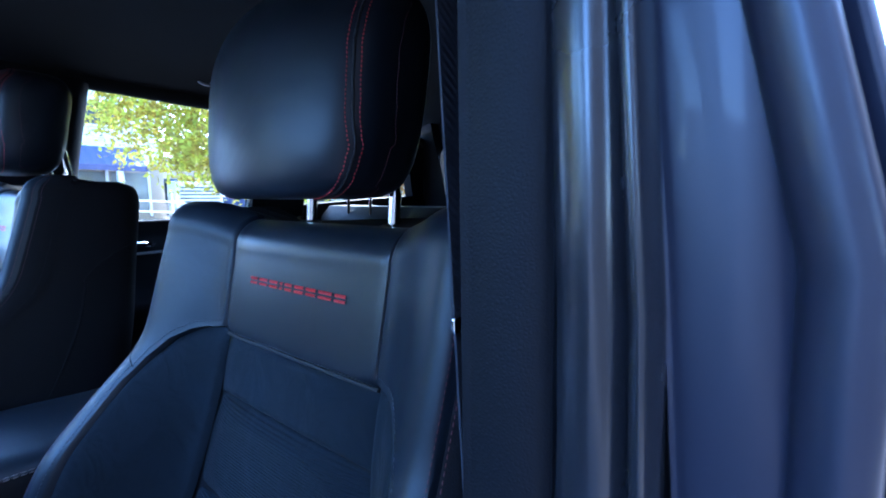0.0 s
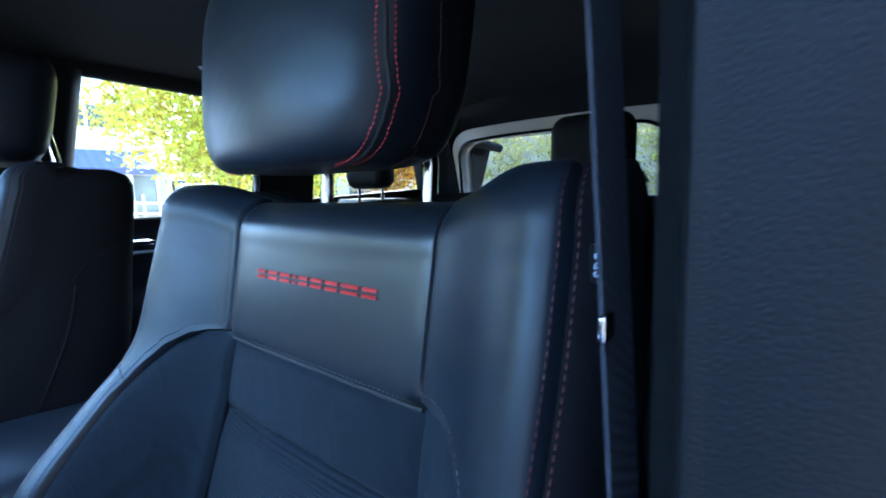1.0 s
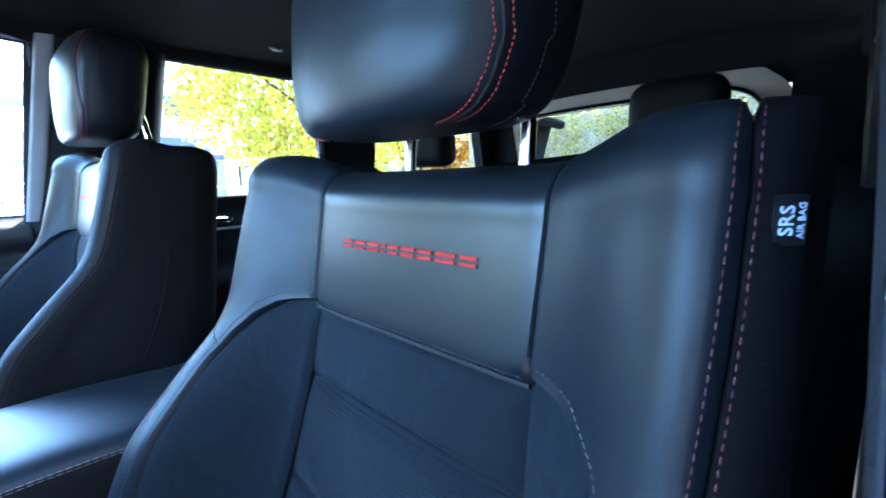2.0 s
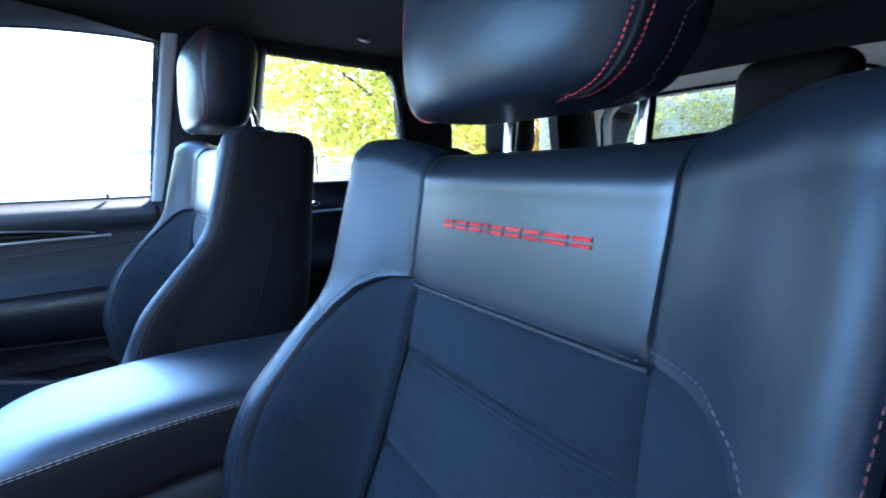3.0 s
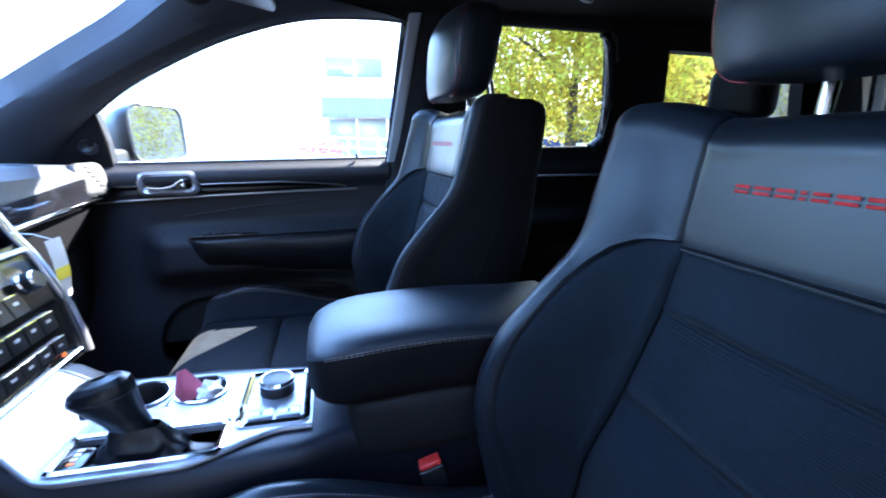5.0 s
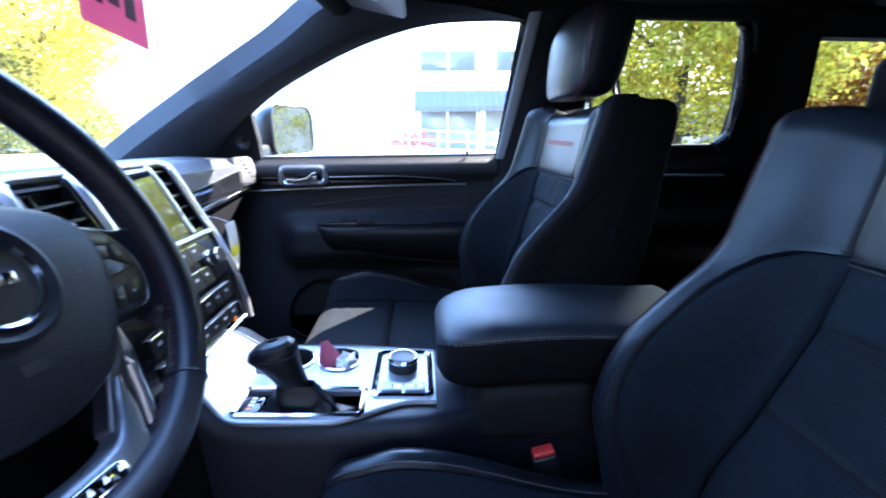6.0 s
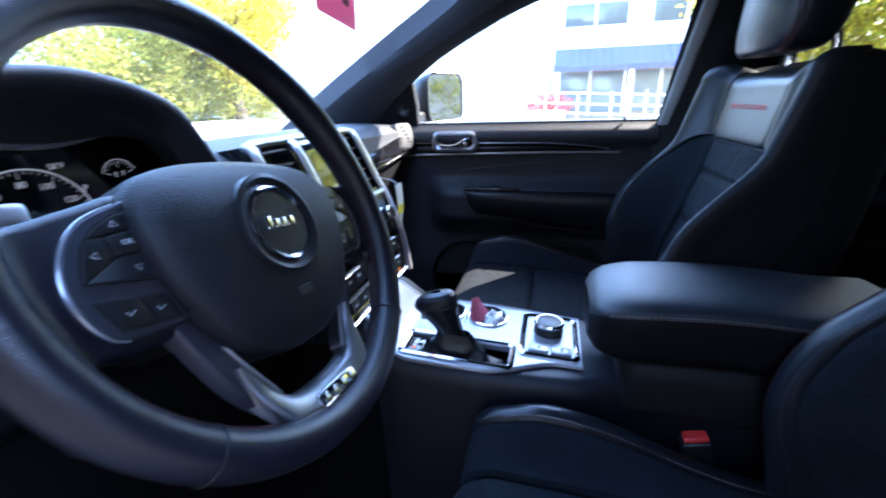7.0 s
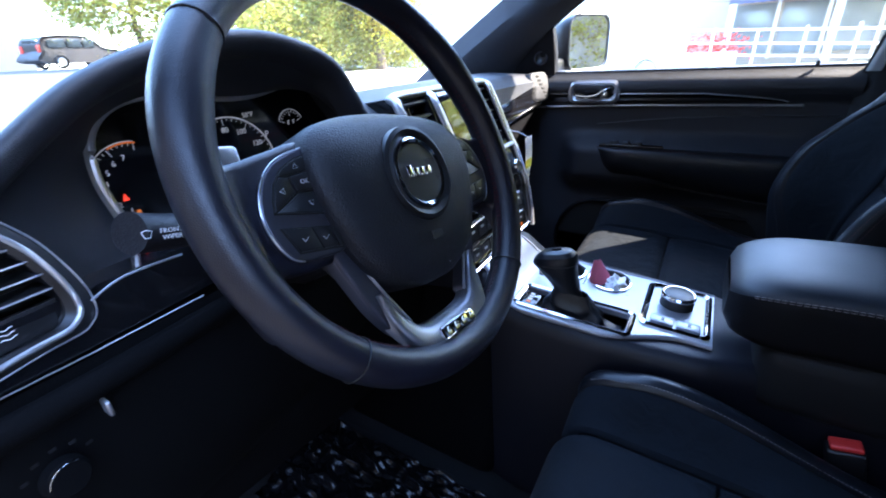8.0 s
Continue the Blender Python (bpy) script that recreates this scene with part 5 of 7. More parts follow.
def yoke(a, b, deep):
    """The silver piece that joins the lower spokes: a along it, b from its inner to its outer edge."""
    i = min(len(YOKE_IN) - 1, round(a * (len(YOKE_IN) - 1)))
    q = YOKE_IN[i].lerp(YOKE_OUT[i], b)
    return WM @ Vector((q.x, q.y, 0.0125 - deep - 0.004 * abs(2 * b - 1) ** 4))


base_plate = part("lower_plate", dished(slab(lambda a, b: yoke(a, b, 0.0), lambda a, b: yoke(a, b, 0.016), len(YOKE_IN) - 1, 8)), YOKE_METAL, wheel, "satin silver lower plate with a small badge", angle=60)
part("badge", dished(plate(roundrect(0.056, 0.013, 0.005, 4, 0, -0.143), 0.004, 0.001, 2, WM @ Matrix.Translation((0, 0, 0.0145)))), CHROME, base_plate)
part("badge_mark", dished(join(*[rbox((x, -0.1475, 0.0145), (x + 0.009, -0.1385, 0.0155), 0.0005, 1, WM) for x in (-0.024, -0.011, 0.002, 0.015)])), GLOSS_BLACK, base_plate)
part("column", tube([wp(0, 0, -0.005), wp(0, 0, -0.08), wp(0, 0, -0.20)], lambda t: 0.045 + 0.02 * t, 20), SATIN_BLACK, wheel)
for s in (1, -1):
    part("paddle", rbox((min(s * 0.130, s * 0.156), 0.042, -0.030), (max(s * 0.130, s * 0.156), 0.066, -0.022), 0.004, 2, WM), SATIN_SILVER, wheel, "grey shift paddle")
# wiper stalk
stalk = thing("wiper_stalk", (-0.50, 0.86, 1.17), "black wiper stalk with white print", "control stalk")
part("stalk_arm", tube(spline([(-0.42, 0.880, 1.150), (-0.48, 0.868, 1.166), (-0.535, 0.858, 1.182), (-0.562, 0.852, 1.192)], 6), lambda t: 0.013 + 0.006 * t, 18, squash=(1, 0.85)), PAD_PLASTIC, stalk)
sm = facing((-0.549, 0.8305, 1.191), (0.0, -0.95, 0.20)) @ Matrix.Rotation(radians(-12), 4, "Z")
part("stalk_print", text_geo("FRONT\nWIPER", 0.0048, sm @ Matrix.Translation((0.006, -0.001, 0)), 0.0002), WHITE_PRINT, stalk, smooth=False)
part("stalk_symbol", join(tube([sm @ Vector(v) for v in ((-0.0140, 0.0022, 0), (-0.0105, 0.0034, 0), (-0.0070, 0.0022, 0), (-0.0088, -0.0024, 0), (-0.0122, -0.0024, 0), (-0.0140, 0.0022, 0))], 0.0004, 4)), WHITE_PRINT, stalk)

# ---- overhead: visor, hanging card ----
visor = thing("sun_visor", (0.36, 0.58, 1.60), "grey folded sun visor with a white label", "sun visor")
part("visor_panel", rbox((-0.17, -0.085, -0.011), (0.17, 0.085, 0.011), 0.010, 4, Matrix.Translation((0.40, 0.560, 1.600)) @ Matrix.Rotation(radians(12), 4, "X")), GREY_TRIM, visor)
part("visor_label", plate(roundrect(0.05, 0.03, 0.003, 3), 0.001, 0, 2, Matrix.Translation((0.43, 0.555, 1.5865)) @ Matrix.Rotation(radians(192), 4, "X")), WHITE_PRINT, visor)
rt = thing("windscreen_card", (-0.063, 0.80, 1.40), "pink paper tag hanging inside the windscreen", "paper tag")
RT = Matrix.Translation((-0.064, 0.80, 1.483)) @ Matrix.Rotation(radians(5.5), 4, "Y") @ Matrix.Rotation(radians(90), 4, "X")
part("card", plate(roundrect(0.112, 0.165, 0.004, 3), 0.0008, 0, 2, RT), RED_TAG, rt)
part("card_hook", plate(roundrect(0.034, 0.036, 0.006, 3, 0.0, 0.094), 0.0008, 0, 2, RT), RED_TAG, rt)
part("card_print", join(*[rbox((-0.040 + 0.028 * k, -0.056 + 0.006 * (k % 2), 0.0002), (-0.022 + 0.028 * k, 0.03, 0.0010), 0, 1, RT) for k in range(3)]), DARK_PRINT, rt, smooth=False)
# ---- front seats ----
def back_mid(z):
    """Forward place of the backrest's middle at a height."""
    return (1.222 - z) * 0.20 + 0.010 * math.exp(-((z - 0.90) / 0.10) ** 2)


def bolster_rise(z):
    return glide(z, (0.70, 0.075), (0.82, 0.112), (0.90, 0.136), (0.96, 0.138), (1.02, 0.128), (1.08, 0.089), (1.13, 0.051), (1.20, 0.040), (1.27, 0.032), (1.33, 0.028))


def ridge_x(z):
    return glide(z, (0.70, 0.226), (0.82, 0.232), (0.90, 0.243), (0.96, 0.250), (1.02, 0.246), (1.08, 0.234), (1.13, 0.224), (1.20, 0.226), (1.27, 0.224), (1.33, 0.215))


def border_x(z):
    return lerps(z, (0.70, 0.200), (0.84, 0.185), (0.93, 0.160), (1.09, 0.136), (1.15, 0.133), (1.33, 0.135))


def outer_x(z):
    return ridge_x(z) + lerps(z, (0.70, 0.036), (1.0, 0.036), (1.15, 0.031), (1.33, 0.032))


def edge_x(z):
    """Where the bolster's leather meets its shade-darkened side."""
    return ridge_x(z) + lerps(z, (0.80, 0.018), (1.05, 0.014), (1.15, 0.010), (1.33, 0.011))


TOP = 1.251


def back_front(x, v, lift=0.0):
    """A point on the front of the backrest."""
    u = abs(x)
    h = 0.022 * smoothstep(0.115, 0.200, u)
    z = min(v, TOP)
    y = back_mid(z)
    xr, xo, xb = ridge_x(z), outer_x(z), border_x(z)
    rise = bolster_rise(z)
    if u > xb:
        y += rise * smoothstep(xb, xr, u) if u < xr else rise
    roll = lerps(z, (1.03, 0.034), (1.16, 0.044))
    if u > xo - roll:
        t = min(1.0, (u - xo + roll) / roll)
        y -= 0.046 * (1 - math.sqrt(max(0.0, 1 - t * t)))
    y += lift * 0.97
    zz = z + h * smoothstep(1.10, TOP, z) + lift * 0.2
    if v > TOP:
        r = 0.034
        a = (v - TOP) / r
        if a < 1.75:
            zz += (r + lift) * math.sin(a) - lift * 0.2 * math.sin(a)
            y -= (r + lift) * (1 - math.cos(a))
        else:
            zz += r * math.sin(1.75) + (a - 1.75) * r * math.cos(1.75)
            y -= r * (1 - math.cos(1.75)) + (a - 1.75) * r * math.sin(1.75)
    return Vector((x, y, zz))


def pad(surface, xa, xb, va, vb, nu, nv, puff=0.006, sink=0.006, power=7):
    """A cushioned panel on a surface, its rim drawn in. va, vb: heights as functions of the place across."""
    def fn(a, b):
        lo, hi = va(a), vb(a)
        v = lo + (hi - lo) * b
        x = xa(v) + (xb(v) - xa(v)) * a
        k = (1 - abs(2 * a - 1) ** power) * (1 - abs(2 * b - 1) ** power)
        return surface(x, v, -sink + (puff + sink) * min(1.0, k * 1.6) ** 0.6)
    return grid(fn, nu, nv)


def seam_v(a):
    """Height of the seam that ends the upper leather of a bolster."""
    return lerps(a, (0.0, 1.158), (0.45, 1.152), (0.75, 1.138), (0.92, 1.120), (1.0, 1.095))


def seam_x(v):
    """Inner edge of a bolster's leather at a height."""
    k = lerps(v, (1.095, 1.0), (1.120, 0.92), (1.138, 0.75), (1.152, 0.45), (1.158, 0.0))
    return border_x(v) - 0.003 + (ridge_x(v) - 0.015 - border_x(v)) * k


def shifted(geo, d):
    d = Vector(d)
    return [Vector(v) + d for v in geo[0]], geo[1]


def cushion_surface(x, w, lift=0.0, inward=1, low=1.0):
    """A point on top of the seat cushion, w metres forward."""
    u = abs(x)
    y = min(w, 0.56)
    z = 0.772 + 0.030 * (y - 0.1) - 0.012 * math.exp(-((y - 0.2) / 0.12) ** 2)
    rise = 0.064 * math.exp(-((y - 0.50) / (0.19 if y < 0.50 else 0.12)) ** 2)
    rise *= low if x * inward > 0 else 1.0
    xb, xr, xo = 0.160, 0.240, 0.280
    if u > xb:
        z += rise * smoothstep(xb, xr, u)
    if u > xr:
        t = min(1.0, (u - xr) / (xo - xr))
        z -= 0.080 * (1 - math.sqrt(max(0.0, 1 - t * t)))
    yy = y - 0.012 * smoothstep(0.12, 0.27, u) * smoothstep(0.25, 0.56, y)
    z += lift
    if w > 0.56:
        r = 0.055
        a = min(1.9, (w - 0.56) / r)
        z -= r * (1 - math.cos(a))
        yy += (r + lift) * math.sin(a)
        if (w - 0.56) / r > 1.9:
            z -= ((w - 0.56) / r - 1.9) * r
    return Vector((x, yy, z))


def headrest_at(a, b, grow=0.0):
    """A point on the headrest: a round it from the front, b from the bottom to the top."""
    t = 2 * math.pi * a
    f = -math.pi / 2 + math.pi * b

    def sp(c, e):
        return math.copysign(abs(c) ** e, c)
    cb, sb = sp(math.cos(f), 0.24 if f < 0 else 0.40), sp(math.sin(f), 0.62)
    hx = 0.132 + 0.006 * sb
    x = (hx + grow) * cb * sp(math.sin(t), 0.40)
    y = (0.064 - 0.016 * max(0.0, sb) ** 2 + grow) * cb * sp(math.cos(t), 0.52)
    z = ((0.090 if sb > 0 else 0.112) + grow) * sb
    y += 0.012 * math.cos(math.pi * min(1, abs(x) / 0.14)) * (1 if y > 0 else 0)
    return Vector((x, y - 0.022 - z * 0.12 - 1.3 * max(0.0, z) ** 2, z + 1.428))


def corner_turn(b, off):
    """The turn round the headrest, at b, that lies off metres behind its front corner seam."""
    reach = min(0.118, abs(headrest_at(0.25, b).x) - 0.007)
    a, step = 0.02, 0.002
    while a < 0.24 and headrest_at(a, b).x < reach:
        a += step
    way = 0.0
    while abs(way) < abs(off) and 0.02 < a < 0.26:
        n = a + math.copysign(step, off)
        way += (headrest_at(n, b) - headrest_at(a, b)).length
        a = n
    return a


BADGE_WIDTHS = (0.9, 1.0, 1.0, 0.3, 0.8, 1.0, 1.0, 1.3, 1.0)


def front_seat(at, inner, label, group, side_low=1.0, worn=False):
    """A sports seat; at shifts it, inner is +1 where the console lies to its right; worn: its inner shoulder pressed flat and narrow, its headrest set low."""
    d = Vector(at)
    seat = thing("front_seat", d + Vector((0, 0.3, 0.42)), label, "car seat", group)

    def p(name, geo, mat, parent=seat, text="", **kw):
        pts = [Vector(v) for v in geo[0]]
        on_head = name == "headrest" or parent.name.startswith("headrest")
        for v in pts:
            if v.x * inner > 0.14 and not on_head:
                v.x += inner * 0.013 * smoothstep(0.14, 0.25, abs(v.x)) * smoothstep(1.0, 1.14, v.z)
            if worn and not on_head and v.x * inner > 0.138:
                k = smoothstep(0.80, 0.98, v.z)
                v.y -= 0.036 * k * smoothstep(0.138, 0.215, abs(v.x))
                v.x = inner * (0.138 + (abs(v.x) - 0.138) * (1 - 0.58 * k))
            elif worn and on_head:
                v.y = -0.032 + (v.y + 0.032) * (0.66 if v.y > -0.032 else 1.22)
                v.z = v.z if v.z < 1.41 else 1.41 + (v.z - 1.41) * 0.74
        return part(name, shifted((pts, geo[1]), d), mat, parent, text, **kw)

    # backrest core and shell
    def core(a, b):
        if a < 0.5:
            u = -1 + 2 * (a / 0.5)
        else:
            c = math.cos(math.pi * (a - 0.5) / 0.5)
            u = math.copysign(abs(c) ** 0.35, c)
        ztop = 1.279 + 0.024 * smoothstep(0.115, 0.200, abs(u) * 0.235)
        z = 0.70 + (ztop - 0.70) * b ** 0.8
        zz = min(z, 1.26)
        xo = outer_x(z) - 0.004
        x = u * xo
        y0 = back_mid(zz)
        thick = lerps(zz, (0.70, 0.16), (0.95, 0.15), (1.2, 0.130), (1.335, 0.120))
        r = 0.026
        e = max(0.0, z - (ztop - r)) / r
        inset = r * (1 - math.sqrt(max(0.0, 1 - e * e)))
        if a < 0.5:
            y = back_front(x, zz).y - 0.0085 - 0.0055 * smoothstep(0.6, 0.9, abs(u)) - inset
        else:
            t = (a - 0.5) / 0.5
            y = y0 - thick * (math.sin(math.pi * t) ** 0.30) + inset * (math.sin(math.pi * t) ** 0.30)
        return Vector((x * (1 - inset * 1.3), y, z))
    vs, fs = grid(core, 144, 60, wrap_u=True)
    n = 144
    fs.append(tuple(60 * n + k for k in range(n)))
    fs.append(tuple(range(n))[::-1])
    backrest = p("backrest", (vs, fs), SHADED_VINYL)

    # padded panels
    p("upper_panel", pad(back_front, lambda v: -border_x(v) - 0.0015, lambda v: border_x(v) + 0.0015, lambda a: 1.1515, lambda a: 1.345, 48, 40, 0.004, 0.0048, 16),
      LEATHER, backrest, "smooth black leather panel with a red embroidered name")
    p("insert", pad(back_front, lambda v: -border_x(v) - 0.001, lambda v: border_x(v) + 0.001, lambda a: 1.0805, lambda a: 1.1505, 36, 30, 0.002, 0.008, 4),
      SUEDE, backrest, "smooth black suede insert")
    p("insert", pad(back_front, lambda v: -border_x(v) - 0.001, lambda v: border_x(v) + 0.001, lambda a: 0.9675, lambda a: 1.0800, 36, 44, 0.006, 0.011, 3),
      MESH_SUEDE, backrest, "perforated black suede insert")
    p("insert", pad(back_front, lambda v: -border_x(v) - 0.001, lambda v: border_x(v) + 0.001, lambda a: 0.76, lambda a: 0.9670, 36, 44, 0.006, 0.011, 3),
      MESH_SUEDE, backrest, "perforated black suede insert")
    for v in (1.1505,):
        p("seam", tube([back_front((2 * k / 30 - 1) * (border_x(v) - 0.002), v, -0.0025) for k in range(31)], 0.0020, 6), DARK_VOID, backrest)
    for s in (1, -1):
        def mir(fn):
            return lambda v: s * fn(v)

        def edge(v):
            return edge_x(v) + (0.011 if worn and s == inner else 0.0)
        p("bolster", pad(back_front, mir(seam_x), mir(edge), lambda a: 0.76, lambda a: 1.345, 40, 150, 0.005, 0.003, 11), BOLSTER_LEATHER, backrest)
        p("bolster_side", pad(back_front, mir(lambda v: edge(v) + 0.0005), mir(lambda v: outer_x(v) + 0.002), lambda a: 0.76, lambda a: 1.345, 14, 150, 0.0045, 0.003, 7), SHADED_VINYL, backrest, "vinyl bolster side, darkened for shade")
        p("bolster_insert", pad(back_front, mir(lambda v: border_x(v) - 0.002), mir(lambda v: ridge_x(v) - 0.017), lambda a: 0.76,
                                lambda a: seam_v(a) - 0.001, 24, 44, 0.004, 0.005), SUEDE, backrest, "soft black suede bolster")
        line = [back_front(s * (border_x(1.15) + (ridge_x(seam_v(k / 20)) - 0.014 - border_x(1.15)) * k / 20), seam_v(k / 20) + 0.006, 0.0055) for k in range(21)]
        line += [back_front(s * (ridge_x(1.092 - 0.31 * k / 40) - 0.0125), 1.092 - 0.31 * k / 40, 0.0052) for k in range(1, 41)]
        p("stitching", stitches(line), GREY_THREAD, backrest)
        p("seam", tube([back_front(s * (ridge_x(1.118) - 0.016 + (edge(1.126) - ridge_x(1.118) + 0.018) * k / 8), 1.108 + 0.020 * k / 8, 0.0042) for k in range(9)], 0.0013, 6), DARK_VOID, backrest)
        side = [back_front(s * (edge(v) - 0.0035), v, 0.0052) for v in [0.80 + 0.50 * k / 60 for k in range(61)]]
        p("stitching", stitches(side, 0.0030, 0.0020, 0.0005), DARK_THREAD, backrest, "dark red side stitching")
        side = [back_front(s * (edge(v) + 0.0040), v, 0.0048) for v in [0.80 + 0.49 * k / 60 for k in range(61)]]
        p("stitching", stitches(side, 0.0030, 0.0020, 0.0005), DARK_THREAD, backrest, "dark red side stitching")
        welt = [Vector((s * (outer_x(v) - 0.002), back_mid(v) - 0.05 + 0.03 * smoothstep(1.1, 0.85, v), v)) for v in [0.78 + 0.36 * k / 30 for k in range(31)]]
        welt += [Vector((s * (outer_x(1.16) - 0.003), back_mid(1.16) - 0.075, 1.168)), Vector((s * (outer_x(1.18) - 0.008), back_mid(1.18) - 0.11, 1.19))]
        p("piping", tube(spline(welt, 3), 0.0022, 6), SHADED_VINYL, backrest, "thin dark welt along the side")
    line = [back_front(-0.128 + 0.256 * k / 40, 1.157, 0.0062) for k in range(41)]
    p("stitching", stitches(line), GREY_THREAD, backrest)

    # embroidered name as plain blocks
    total = sum(BADGE_WIDTHS) + 0.30 * (len(BADGE_WIDTHS) - 1)
    unit = 0.166 / total
    x = 0.083
    for w in BADGE_WIDTHS:
        def bar(x0, x1, z0, z1, x=x, w=w):
            return grid(lambda a, b: back_front(x - w * unit * (x0 + (x1 - x0) * a), z0 + (z1 - z0) * b, 0.0050 + 0.0011 * (1 - abs(2 * b - 1) ** 4)), 6, 4)
        strokes = [bar(0, 1, 1.2226, 1.2258), bar(0, 1, 1.2178, 1.2206)]
        p("embroidered_block", join(*strokes), RED_EMBROIDERY, backrest, "raised bright red embroidery")
        x -= (w + 0.30) * unit

    # headrest on two chrome posts
    hr = p("headrest", grid(headrest_at, 96, 48, wrap_u=True), BOLSTER_LEATHER, seat, "large padded leather headrest with red twin stitching")
    for s in (1, -1):
        for off, mat in ((-0.0055, RED_THREAD), (0.0055, RED_THREAD), (0.040, DARK_THREAD)):
            line = [headrest_at(s * corner_turn(0.05 + 0.90 * k / 80, off), 0.05 + 0.90 * k / 80, 0.0006) for k in range(81)]
            p("stitching", stitches(line, 0.0022, 0.0014, 0.0005), mat, hr)
        line = [headrest_at(s * corner_turn(0.03 + 0.94 * k / 60, 0.0), 0.03 + 0.94 * k / 60, 0.0002) for k in range(61)]
        p("seam", tube(line, 0.0013, 6), LEATHER_SIDE, hr)
        p("post", tube([(s * 0.072, -0.070, 1.26), (s * 0.072, -0.076, 1.32), (s * 0.072, -0.070, 1.36)], 0.0068, 14), CHROME, hr, "bright chrome headrest post")
        p("post_sleeve", lathe([(0.010, 0), (0.014, 0.002), (0.014, 0.008), (0.010, 0.010)], 16,
                               Matrix.Translation((s * 0.072, -0.071, 1.279))), SATIN_BLACK, hr)

    # cushion
    def cushion_top(x, w, lift=0.0):
        return cushion_surface(x, w, lift, inner, side_low)

    def base(a, b):
        x = -0.278 + 0.556 * a
        q = cushion_top(x, 0.06 + 0.555 * b, -0.014)
        return q
    vs, fs = grid(base, 40, 24)
    low = len(vs)
    ring = [j for j in range(41)] + [41 * k + 40 for k in range(1, 25)] + [24 * 41 + 39 - k for k in range(40)] + [41 * (23 - k) for k in range(23)]
    vs += [Vector((vs[i].x * 0.93, vs[i].y * 0.97, 0.60)) for i in ring]
    m = len(ring)
    fs += [(ring[k], low + k, low + (k + 1) % m, ring[(k + 1) % m]) for k in range(m)]
    fs.append(tuple(low + k for k in range(m)))
    cushion = p("cushion", (vs, fs), SHADED_VINYL)
    p("cushion_insert", pad(cushion_top, lambda v: -0.163, lambda v: 0.163, lambda a: 0.06, lambda a: 0.408, 30, 30, 0.006, 0.006), MESH_SUEDE, cushion)
    p("cushion_insert", pad(cushion_top, lambda v: -0.163, lambda v: 0.163, lambda a: 0.412, lambda a: 0.66, 30, 30, 0.006, 0.006), SUEDE, cushion)
    for s in (1, -1):
        p("cushion_bolster", pad(cushion_top, lambda v: s * 0.222, lambda v: s * 0.279, lambda a: 0.06, lambda a: 0.66, 18, 44, 0.005, 0.004), LEATHER, cushion)
        p("bolster_face", pad(cushion_top, lambda v: s * 0.165, lambda v: s * 0.2225, lambda a: 0.06, lambda a: 0.66, 16, 44, 0.004, 0.004), SUEDE, cushion, "soft black suede bolster face")
        p("stitching", stitches([cushion_top(s * 0.2265, 0.10 + 0.50 * k / 50, 0.0056) for k in range(51)]), PALE_THREAD, cushion)
    p("seat_base", rbox((-0.235, 0.06, 0.47), (0.235, 0.52, 0.62), 0.03), SATIN_BLACK)
    for s in (1, -1):
        p("rail", rbox((s * 0.19 - 0.02, 0.02, 0.42), (s * 0.19 + 0.02, 0.56, 0.475), 0.006), SATIN_BLACK)
    # buckle on the inner side
    k = inner
    b = p("buckle", rbox((-0.012, -0.016, -0.075), (0.012, 0.024, 0.0), 0.004, 3, Matrix.Translation((k * 0.288, 0.266, 0.795)) @ Matrix.Rotation(radians(-14), 4, "X")),
          SATIN_BLACK, seat, "black belt buckle with a red release button")
    p("release_button", rbox((-0.010, -0.013, -0.003), (0.010, 0.021, 0.006), 0.003, 3, Matrix.Translation((k * 0.288, 0.266, 0.798)) @ Matrix.Rotation(radians(-14), 4, "X")),
      RED_PLASTIC, b, "red release button")
    return seat


front_seat((-0.37, 0, 0), 1, "black leather and suede driver seat with red embroidered backrest", "front seats")
front_seat((0.340, 0.128, 0.042), -1, "black leather and suede passenger seat slid forward", "front seats", 0.35, True)

# ---- centre console ----
console = thing("centre_console", (0.03, 0.5, 0.42), "padded black centre console with silver top plate", "car console", kind="structure")


def top_z(y):
    return 0.872 + 0.055 * (y - 0.5) + 0.05 * smoothstep(0.74, 0.82, y)


def console_side(y):
    return lerps(y, (0.0, 0.072), (0.36, 0.075), (0.45, 0.110), (0.60, 0.126), (0.74, 0.122), (0.84, 0.10))


def body_at(a, b):
    y = -0.02 + 0.86 * b
    hw = console_side(y)
    z = top_z(y) - 0.004
    t = (a - 0.5) * 2
    u = abs(t)
    if u < 0.5:
        x, zz = hw * 0.92 * u / 0.5, z + 0.002
        if 0.55 < y < 0.75 and u < 0.40:
            zz -= 0.062
    elif u < 0.75:
        k = (u - 0.5) / 0.25 * math.pi / 2
        x, zz = hw * 0.92 + 0.022 * math.sin(k), z + 0.002 - 0.030 * (1 - math.cos(k))
    else:
        k = (u - 0.75) / 0.25
        x, zz = hw * 0.92 + 0.022 - 0.012 * k, z - 0.028 - (z - 0.028 - 0.41) * k
    return Vector((0.032 + math.copysign(x, t), y, zz))


vs, fs = grid(body_at, 48, 40)
fs.append(tuple(range(49)))
fs.append(tuple(40 * 49 + k for k in range(49))[::-1])
part("console_body", (vs, fs), CONSOLE_PAD, console, "dark padded console sides")
